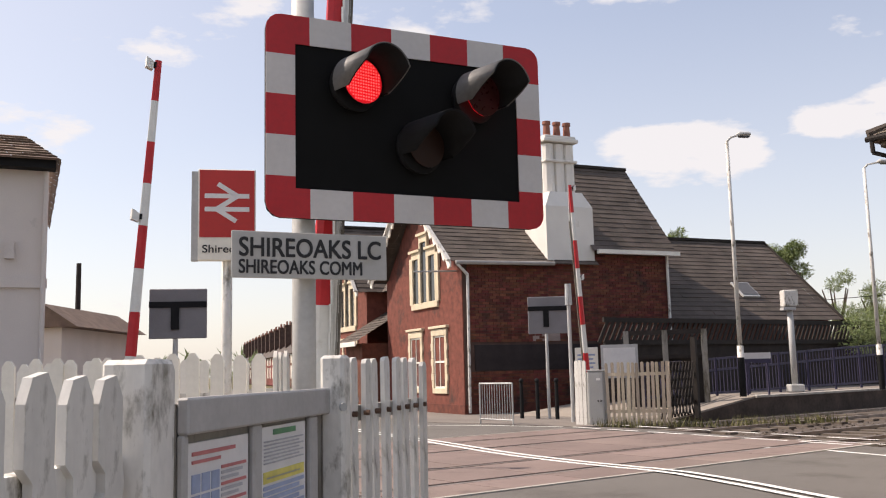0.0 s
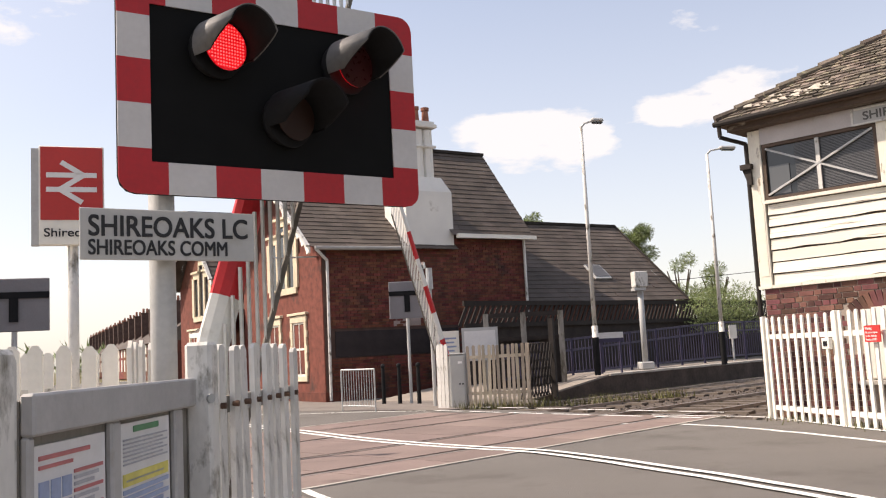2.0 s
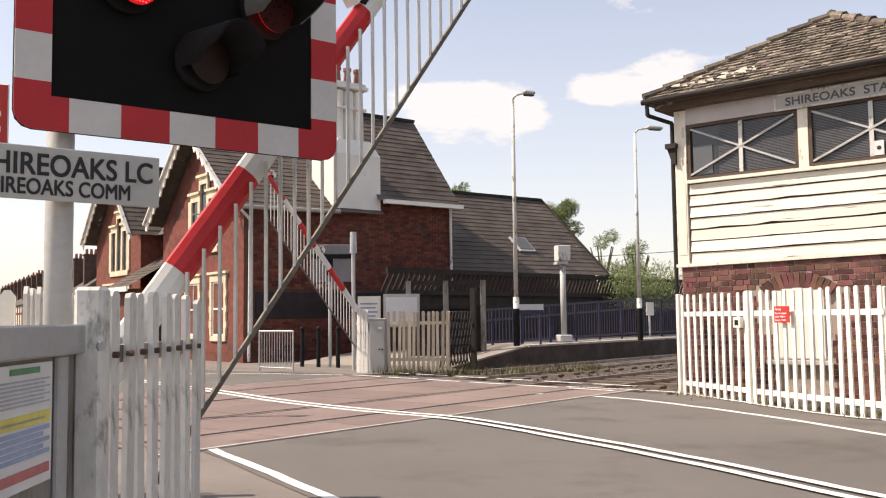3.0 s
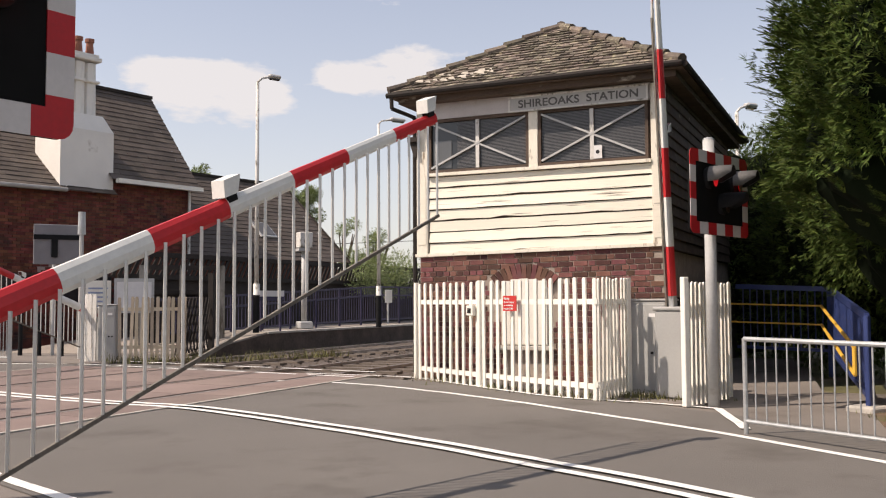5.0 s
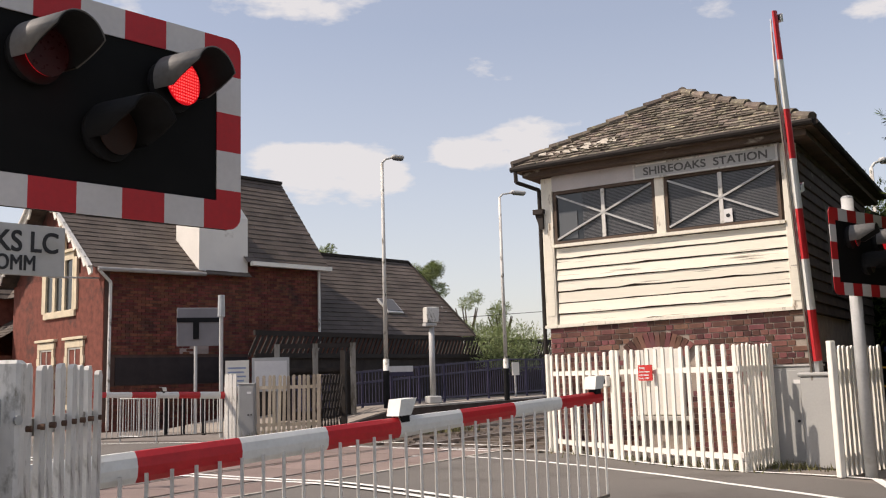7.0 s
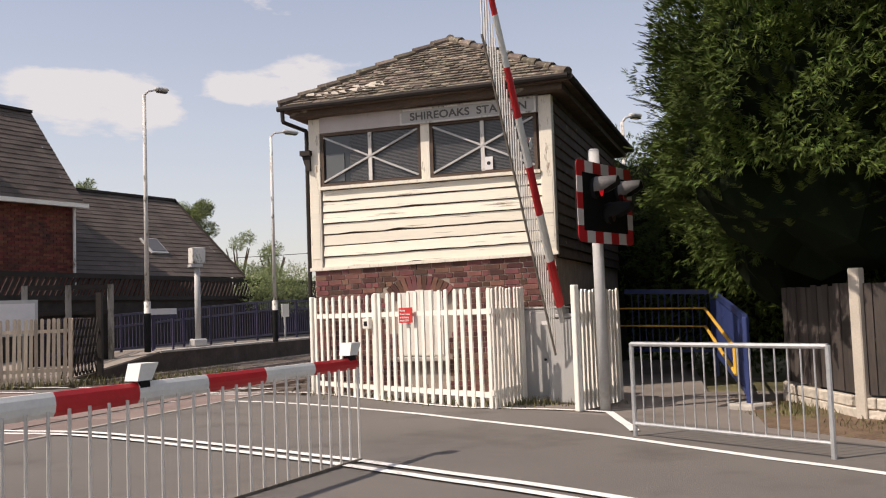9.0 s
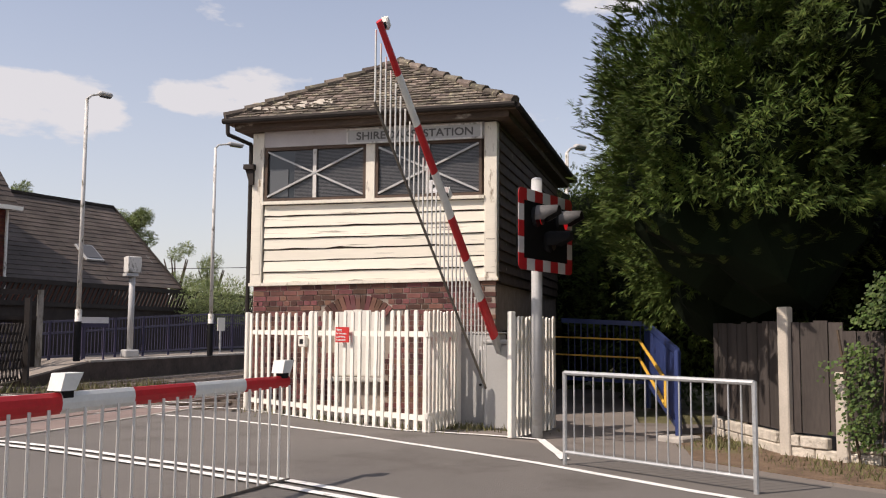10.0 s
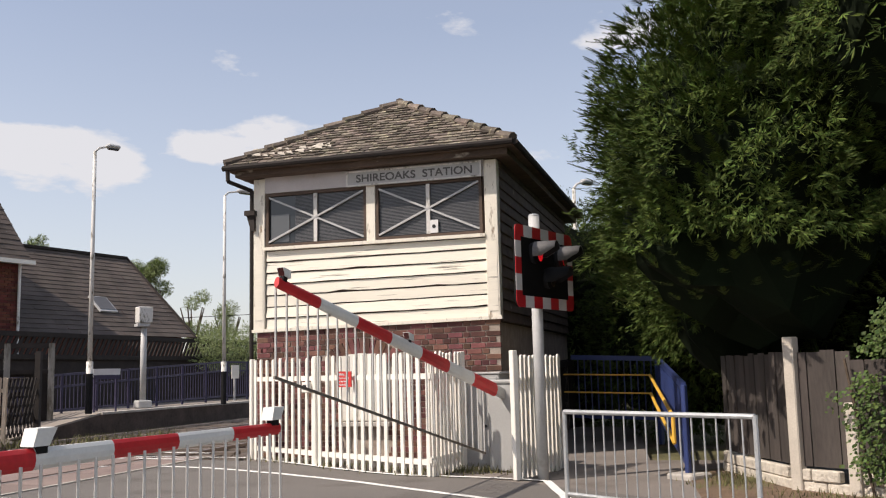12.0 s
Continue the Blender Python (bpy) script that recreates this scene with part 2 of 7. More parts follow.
INK = mat("black lettering", (0.02, 0.02, 0.022), 0.6, bump=0)
SIGN_RED = mat("sign red", (0.50, 0.035, 0.03), 0.45, var=0.06, bump=0.03)
GALV = mat("galvanised steel", (0.47, 0.48, 0.48), 0.45, 0.55, var=0.15, scale=6, fine=50, bump=0.06)
POLE_GREY = mat("grey painted pole", (0.46, 0.46, 0.45), 0.5, var=0.10, scale=4, bump=0.05, dirt=(0.3, 0.28, 0.25), dirt_amount=0.2)
ALU = mat("aluminium rod", (0.62, 0.61, 0.58), 0.4, 0.35, var=0.1, bump=0.03)
CABINET = mat("grey cabinet paint", (0.36, 0.36, 0.35), 0.5, var=0.06, scale=2, bump=0.05, dirt=(0.26, 0.24, 0.2), dirt_amount=0.2)
HOOD_SUNLIT = mat("signal hood, sunlit grey", (0.15, 0.145, 0.14), 0.6, var=0.2, scale=6, bump=0.08)
AMBER = mat("dark amber lens", (0.022, 0.007, 0.003), 0.5, bump=0)
RED_DARK = mat("unlit red lens", (0.045, 0.008, 0.008), 0.3, bump=0)
RED_LIT = glow_mat("lit red lens", (0.62, 0.008, 0.015), 0.55)
RED_LED = glow_mat("lit red diode", (1.0, 0.09, 0.09), 1.7)
NAVY = mat("dark navy railing paint", (0.045, 0.040, 0.080), 0.55, var=0.15, bump=0.05)
BLUE = mat("blue railing paint", (0.028, 0.045, 0.14), 0.45, var=0.12, bump=0.05)
YELLOW = mat("yellow handrail", (0.72, 0.42, 0.06), 0.45, var=0.1, bump=0.05)
CONCRETE = mat("concrete post", (0.50, 0.45, 0.38), 0.9, var=0.12, scale=4, fine=50, bump=0.3, dirt=(0.3, 0.26, 0.2), dirt_amount=0.3)
ROCKFACE = mat("rock faced concrete", (0.55, 0.50, 0.42), 0.9, var=0.2, scale=8, fine=25, bump=0.7, bump_dist=0.03)
# fence boards: grey brown darkened to hold the overhanging tree's shade
FENCE_BOARD = mat("grey brown board, tree shade", (0.060, 0.050, 0.044), 0.85, var=0.3, scale=3, fine=40, bump=0.3, stretch=(1, 1, 0.2), jitter=0.15)
TAN_FENCE = mat("bleached timber pale", (0.50, 0.42, 0.32), 0.8, var=0.2, scale=4, bump=0.25, stretch=(1, 1, 0.3), jitter=0.18, dirt=(0.25, 0.2, 0.15), dirt_amount=0.3)
DARK_TIMBER = mat("dark creosoted timber", (0.028, 0.022, 0.019), 0.85, var=0.3, scale=4, bump=0.25, jitter=0.2)
CONIFER = mat("cypress foliage", (0.060, 0.092, 0.017), 0.75, var=0.35, scale=1.3, fine=12, bump=0, jitter=0.5, spec=0.2)
CROWN_SHADE = mat("crown shade, near black green", (0.006, 0.010, 0.004), 0.95, var=0.3, scale=1.5, bump=0, jitter=0.3, spec=0.1)
LEAF = mat("broad leaf", (0.21, 0.26, 0.10), 0.6, var=0.3, scale=2, bump=0, jitter=0.4)
IVY = mat("ivy leaf", (0.048, 0.082, 0.014), 0.7, var=0.3, scale=3, bump=0, jitter=0.45)
BARK = mat("bark", (0.09, 0.065, 0.045), 0.95, var=0.3, scale=8, bump=0.6)
GLASS = glass_mat("dark window glass", (0.03, 0.033, 0.036))
PALE_GLASS = glass_mat("hazy window glass", (0.10, 0.105, 0.11), 0.2)
MESH_GREY = mat("grey window mesh", (0.12, 0.12, 0.125), 0.6, var=0.1, scale=3, bump=0.1)
PAPER = mat("poster paper", (0.72, 0.71, 0.70), 0.6, var=0.05, scale=6, bump=0.03)
INK_BLUE = mat("poster blue print", (0.30, 0.36, 0.52), 0.6, bump=0)
INK_GREEN = mat("poster green print", (0.10, 0.28, 0.14), 0.6, bump=0)
INK_YELLOW = mat("poster yellow print", (0.66, 0.58, 0.14), 0.6, bump=0)
INK_RED = mat("poster red print", (0.50, 0.16, 0.16), 0.6, bump=0)
INK_GREY = mat("poster grey print", (0.42, 0.42, 0.45), 0.6, bump=0)


# ---- mesh helpers ----
def part(name, bm, material, parent=None, label="", smooth=False):
    me = bpy.data.meshes.new(name)
    bm.normal_update()
    bm.to_mesh(me)
    bm.free()
    me.materials.append(material)
    if smooth:
        for p in me.polygons:
            p.use_smooth = True
    ob = new(name, me)
    if parent is not None:
        ob.parent = parent
    if label:
        ob["label"] = label
    return ob


def shared(name, me, parent, m):
    ob = new(name, me)
    ob.parent = parent
    ob.matrix_basis = m
    return ob


def root(name, m, label, category, group="", kind=""):
    ob = new(name)
    ob.empty_display_size = 0.1
    ob.matrix_basis = m
    return tagged(ob, label, category, group, kind)


def box(bm, x0, x1, y0, y1, z0, z1, bevel=0.0, m=None):
    vs = [bm.verts.new((x, y, z)) for z in (z0, z1) for y in (y0, y1) for x in (x0, x1)]
    fs = [bm.faces.new([vs[i] for i in f]) for f in ((0, 2, 3, 1), (4, 5, 7, 6), (0, 1, 5, 4), (1, 3, 7, 5), (3, 2, 6, 7), (2, 0, 4, 6))]
    if bevel:
        es = list({e for f in fs for e in f.edges})
        r = bmesh.ops.bevel(bm, geom=es, offset=bevel, segments=1, affect="EDGES", profile=0.6)
        vs = list({v for f in r["faces"] for v in f.verts} | {v for v in vs if v.is_valid})
    if m is not None:
        for v in vs:
            v.co = m @ v.co
    return bm


def beam(bm, a, b, w, h, up=(0, 0, 1)):
    """A square bar from a to b, w wide and h high."""
    a, b, up = Vector(a), Vector(b), Vector(up)
    d = (b - a).normalized()
    s = d.cross(up)
    s = s.normalized() if s.length > 1e-5 else Vector((1, 0, 0))
    t = s.cross(d)
    c = [[bm.verts.new(p + s * i * w / 2 + t * j * h / 2) for i, j in ((-1, -1), (1, -1), (1, 1), (-1, 1))] for p in (a, b)]
    for k in range(4):
        bm.faces.new((c[0][k], c[0][(k + 1) % 4], c[1][(k + 1) % 4], c[1][k]))
    bm.faces.new(c[0][::-1])
    bm.faces.new(c[1])
    return bm


def rod(bm, a, b, r0, r1=None, n=8, caps=True):
    a, b = Vector(a), Vector(b)
    r1 = r0 if r1 is None else r1
    d = (b - a).normalized()
    s = d.orthogonal().normalized()
    t = d.cross(s)
    ring = [[bm.verts.new(p + (s * math.cos(k * 2 * math.pi / n) + t * math.sin(k * 2 * math.pi / n)) * r) for k in range(n)] for p, r in ((a, r0), (b, r1))]
    for k in range(n):
        bm.faces.new((ring[0][k], ring[0][(k + 1) % n], ring[1][(k + 1) % n], ring[1][k]))
    if caps:
        bm.faces.new(ring[0][::-1])
        bm.faces.new(ring[1])
    return bm


def prism(bm, pts, v):
    """A flat outline pts swept along v."""
    v = Vector(v)
    a = [bm.verts.new(p) for p in pts]
    b = [bm.verts.new(Vector(p) + v) for p in pts]
    n = len(pts)
    bm.faces.new(a[::-1])
    bm.faces.new(b)
    for k in range(n):
        bm.faces.new((a[k], a[(k + 1) % n], b[(k + 1) % n], b[k]))
    bmesh.ops.recalc_face_normals(bm, faces=bm.faces)
    return bm


def quad(bm, *pts):
    bm.faces.new([bm.verts.new(p) for p in pts])
    return bm


def B():
    return bmesh.new()


def words(name, text, size, m, material, parent, width=None, bold=0.022):
    cu = bpy.data.curves.new(name, "FONT")
    cu.body, cu.size, cu.extrude, cu.align_x, cu.align_y = text, size, 0.001, "LEFT", "BOTTOM_BASELINE"
    tmp = bpy.data.objects.new(name, cu)
    me = bpy.data.meshes.new_from_object(tmp)
    bpy.data.objects.remove(tmp)
    if width:
        xs = [v.co.x for v in me.vertices]
        k = width / (max(xs) - min(xs))
        for v in me.vertices:
            v.co.x *= k
    # a second and third impression thicken the strokes
    bm = B()
    bm.from_mesh(me)
    flat = bm.faces[:]
    d = size * bold
    for k, (dx, dy) in enumerate(((d, 0), (0, d), (d, d))):
        got = bmesh.ops.duplicate(bm, geom=flat)["geom"]
        for v in got:
            if isinstance(v, bmesh.types.BMVert):
                v.co += Vector((dx, dy, 0.0004 * (k + 1)))
    bm.to_mesh(me)
    bm.free()
    me.materials.clear()
    me.materials.append(material)
    ob = new(name, me)
    ob.parent = parent
    ob.matrix_basis = m
    return ob


UPRIGHT = pose(0, 0, 0, 90)   # lettering that stands in the local xz plane and faces -y


def ribbon(name, pts, width, z, material, parent=None, thick=0.006):
    """A strip of road paint along pts."""
    bm = B()
    rows, rng = [], random.Random(len(pts) * 7 + int(width * 1000))
    fine = []
    for a, b in zip(pts, pts[1:]):
        k = max(1, int(math.dist(a, b) / 0.35)) if math.dist(a, b) < 12 else 1
        fine += [tuple(Vector(a).lerp(Vector(b), j / k)) for j in range(k)]
    pts = fine + [pts[-1]]
    for i, p in enumerate(pts):
        p = Vector((p[0] + rng.gauss(0, 0.008), p[1] + rng.gauss(0, 0.008), z))
        q = Vector((*pts[min(i + 1, len(pts) - 1)], z)) - Vector((*pts[max(i - 1, 0)], z))
        s = Vector((-q.y, q.x, 0)).normalized() * width / 2
        rows.append([bm.verts.new(p + s), bm.verts.new(p - s)])
    for a, b in zip(rows, rows[1:]):
        bm.faces.new((a[0], a[1], b[1], b[0]))
    bmesh.ops.recalc_face_normals(bm, faces=bm.faces)
    return part(name, bm, material, parent)


def smooth_line(pts, n=6):
    """Catmull-Rom points through pts."""
    out = []
    P = [pts[0], *pts, pts[-1]]
    for i in range(1, len(P) - 2):
        for k in range(n):
            t = k / n
            a, b, c, d = (Vector(P[i + j]) for j in (-1, 0, 1, 2))
            out.append(tuple(0.5 * (2 * b + (c - a) * t + (2 * a - 5 * b + 4 * c - d) * t * t + (3 * b - 3 * c + d - a) * t ** 3)))
    out.append(tuple(pts[-1]))
    return out


# ---- ground, road, railway ----
TRACK = 36.5                                        # bearing of the railway, degrees from +x
TA = Vector((math.cos(radians(TRACK)), math.sin(radians(TRACK)), 0))
TN = Vector((-TA.y, TA.x, 0))                       # away from the camera


def tp(along, off, z=0.0):
    return tuple(TA * along + TN * off + Vector((0, 0, z)))


ROAD_Z = 0.0
NEAR_EDGE = [(2.3, -8.0), (2.2, -2.0), (1.8, 2.5), (1.34, 4.75), (0.97, 5.9), (0.43, 7.7), (-0.11, 9.45), (-1.6, 13.0), (-4.0, 19.0), (-9.0, 30.0), (-16.0, 45.0), (-40, 90)]
CENTRE = [(4.45, -8.0), (4.52, 0.0), (4.32, 4.2), (4.03, 6.1), (3.78, 7.44), (3.40, 9.0), (2.78, 11.0), (1.87, 12.4), (0.92, 14.17), (-0.07, 16.6), (-2.0, 21.0), (-6.5, 31.0), (-13.5, 46.0), (-37, 92)]
FAR_EDGE = [(6.3, -8.0), (6.33, 3.5), (6.46, 6.5), (6.32, 10.0), (5.98, 12.1), (5.25, 13.8), (4.0, 16.7), (2.6, 19.6), (0.0, 22.2), (-4.0, 32.0), (-11.0, 47.0), (-34, 94)]
FAR_LINE = [(6.3, -8.0), (6.33, 3.5), (6.46, 6.5), (6.40, 8.4), (6.29, 10.2), (6.0, 12.0), (5.72, 12.9), (5.22, 13.83), (4.46, 14.4)]


def build_ground():
    g = root("ground", pose(0, 0, 0), "dry earth and rough grass around the level crossing", "ground", kind="structure")
    bm = B()
    quad(bm, (-1500, -1500, -0.10), (1500, -1500, -0.10), (1500, 1500, -0.10), (-1500, 1500, -0.10))
    bm.faces.ensure_lookup_table()
    part("soil", bm, EARTH, g)
    road = root("road", pose(0, 0, 0), "worn grey asphalt road curving over the railway", "road", kind="structure")
    bm = B()
    a, b = smooth_line([(x - 0.12, y) for x, y in NEAR_EDGE]), smooth_line([(x + 1.15, y) for x, y in FAR_EDGE])
    va, vb = [bm.verts.new((*p, 0)) for p in a], [bm.verts.new((*p, 0)) for p in b]
    for i in range(len(a) - 1):
        bm.faces.new((va[i], vb[i], vb[i + 1], va[i + 1]))
    bmesh.ops.recalc_face_normals(bm, faces=bm.faces)
    part("asphalt", bm, ASPHALT, road)
    # painted lines
    ribbon("edge_line", smooth_line(NEAR_EDGE[:7]), 0.10, 0.006, LINE, road)
    for off in (-0.11, 0.11):
        ribbon("centre_line", [(x + off * 0.95, y + off * 0.25) for x, y in smooth_line(CENTRE)], 0.10, 0.016, LINE, road)
    ribbon("edge_line", smooth_line(FAR_LINE), 0.10, 0.006, LINE, road)
    for k in range(6):
        p, q = Vector((6.2, 14.0)), Vector((2.7, 20.2))
        a, b = p.lerp(q, k / 6 + 0.015), p.lerp(q, (k + 1) / 6 - 0.02)
        a2, b2 = a + Vector((0.75, 0.75)), b + Vector((0.75, 0.75))
        ribbon("edge_line", [tuple(a), tuple(b)], 0.10, 0.016, LINE, road)
        ribbon("edge_line", [tuple(a2), tuple(b2)], 0.10, 0.016, LINE, road)
    ribbon("edge_line", [(2.6, 20.3), (1.2, 21.4), (-0.5, 22.2), (-1.2, 23.0)], 0.10, 0.008, LINE, road)
    ribbon("kerb_line", smooth_line([(5.8, 15.3), (6.42, 14.4), (6.93, 13.5), (7.0, 12.4), (6.99, 10.9), (7.12, 9.7), (7.35, 9.15), (7.66, 8.5), (7.84, 7.8)]), 0.08, 0.012, LINE, road)
    ribbon("kerb_line", [(7.84, 7.78), (6.83, 6.44)], 0.10, 0.014, LINE, road)
    # verges and footways
    pave = root("pavement", pose(0, 0, 0), "buff tarmac footway beside the road", "pavement", kind="structure")
    bm = B()
    left = smooth_line([(x - 0.35, y) for x, y in NEAR_EDGE])
    for p, q in zip(left, left[1:]):
        quad(bm, (p[0] - 4.5, p[1] - 1.0, -0.006), (p[0] + 0.8, p[1], -0.006), (q[0] + 0.8, q[1], -0.006), (q[0] - 4.5, q[1] - 1.0, -0.006))
    prism(bm, [(6.75, -8, -0.05), (12.5, -8, -0.05), (12.5, 6.0, -0.05), (10.5, 8.5, -0.05), (16, 13.4, -0.05), (14.8, 15.1, -0.05), (9.0, 10.8, -0.05), (7.4, 13.9, -0.05), (6.9, 13.9, -0.05)], (0, 0, 0.045))
    prism(bm, [(3.0, 20.2, -0.05), (5.6, 20.9, -0.05), (4.0, 26.5, -0.05), (-3.0, 38, -0.05), (-5.0, 37, -0.05), (-0.8, 24, -0.05)], (0, 0, 0.06))
    part("tarmac", bm, PAVING, pave)
    return g


def build_railway():
    lo, hi = 7.75, 14.0
    way = root("railway", pose(0, 0, 0), "double railway track in brown ballast with worn rails", "railway", kind="structure")
    bm = B()
    for a, b in ((-60, 5.2), (13.75, 140)):
        quad(bm, tp(a, 7.2, -0.09), tp(b, 7.2, -0.09), tp(b, 14.4, -0.09), tp(a, 14.4, -0.09))
    part("ballast", bm, BALLAST, way)
    # stones give the ballast a broken surface near the crossing
    rng = random.Random(5)
    bm = B()
    for i in range(2600):
        p = Vector(tp(rng.uniform(13.8, 34), rng.uniform(7.4, 14.3), -0.09 + rng.uniform(0, 0.02)))
        r = rng.uniform(0.025, 0.055)
        q = [Vector((rng.gauss(0, 1), rng.gauss(0, 1), rng.gauss(0, 0.7))).normalized() * r for _ in range(4)]
        vs = [bm.verts.new(p + w) for w in q]
        for f in ((0, 1, 2), (0, 3, 1), (1, 3, 2), (0, 2, 3)):
            bm.faces.new([vs[k] for k in f])
    tagged(part("ballast_stones", bm, BALLAST, way), kind="stuff")
    bm = B()
    quad(bm, tp(5.0, 7.5, -0.05), tp(13.9, 7.5, -0.05), tp(13.9, 14.25, -0.05), tp(5.0, 14.25, -0.05))
    part("flangeway", bm, RUST, way)
    for off in (8.35, 9.785, 11.75, 13.185):
        bm = B()
        beam(bm, tp(-60, off, -0.035), tp(140, off, -0.035), 0.07, 0.085)
        part("rail", bm, STEEL, way)
    # sleepers
    bm = B()
    beam(bm, (-1.25, 0, -0.075), (1.25, 0, -0.075), 0.25, 0.06)
    me = part("sleeper", bm, mat("sleeper", (0.14, 0.115, 0.095), 0.9, var=0.25, scale=4), way)
    first = True
    for base in (9.07, 12.47):
        for k in range(48):
            s = 14.0 + k * 0.65
            m = pose(*tp(s, base), 0, 0, TRACK + 90)
            if first:
                me.matrix_basis = m
                first = False
            else:
                shared("sleeper", me.data, way, m)
    # crossing deck: panels between and outside the rails
    deck = root("crossing_deck", pose(0, 0, 0), "reddish brown level crossing panels between the rails", "level crossing", kind="structure")
    for o0, o1 in ((7.55, 8.28), (8.47, 9.665), (9.855, 11.67), (11.87, 13.065), (13.255, 14.2)):
        for k in range(7):
            a = 5.2 + k * 1.22
            bm = B()
            prism(bm, [tp(a + 0.008, o0, -0.03), tp(a + 1.212, o0, -0.03), tp(a + 1.212, o1, -0.03), tp(a + 0.008, o1, -0.03)], (0, 0, 0.041))
            part("panel", bm, CROSSING, deck)
    bm = B()
    for off in (7.52, 14.24):
        beam(bm, tp(4.9, off, 0.0), tp(13.8, off, 0.0), 0.06, 0.03)
    part("edge_beam", bm, KERB, deck)


build_ground()
build_railway()


# ---- signal box ----
def slates(bm, origin, ux, uy, outline, course, width, rng, thick=0.012, lift=0.02):
    """Rows of overlapping slates on the slope origin + ux*s + uy*t, kept where outline(t) = (s0, s1)."""
    origin, ux, uy = Vector(origin), Vector(ux), Vector(uy)
    n = ux.cross(uy).normalized()
    tmax = uy.length
    uy = uy.normalized()
    t, row = 0.0, 0
    while t < tmax - 0.02:
        s0, s1 = outline(t)
        s = s0 - (row % 2) * width / 2
        while s < s1:
            a, b = max(s + 0.004, s0), min(s + width * rng.uniform(0.9, 1.06), s1)
            if b - a > 0.03:
                t1 = min(t + course * 1.25, tmax)
                e, h = rng.uniform(-0.12, 0.12) * course, lift + rng.uniform(-0.3, 0.6) * lift
                c0, c1 = outline(t1)
                a1, b1 = min(max(a, c0), c1), max(min(b, c1), c0)
                p = [origin + ux * a + uy * (t + e) + n * h, origin + ux * b + uy * (t + e) + n * h, origin + ux * b1 + uy * t1 + n * 0.004, origin + ux * a1 + uy * t1 + n * 0.004]
                q = [bm.verts.new(v) for v in p]
                if b1 - a1 > 0.01:
                    bm.faces.new(q)
                else:
                    bm.faces.new(q[:3])
                l0, l1 = bm.verts.new(p[0] - n * h), bm.verts.new(p[1] - n * h)
                bm.faces.new((q[1], q[0], l0, l1))
            s += width
        t += course
        row += 1


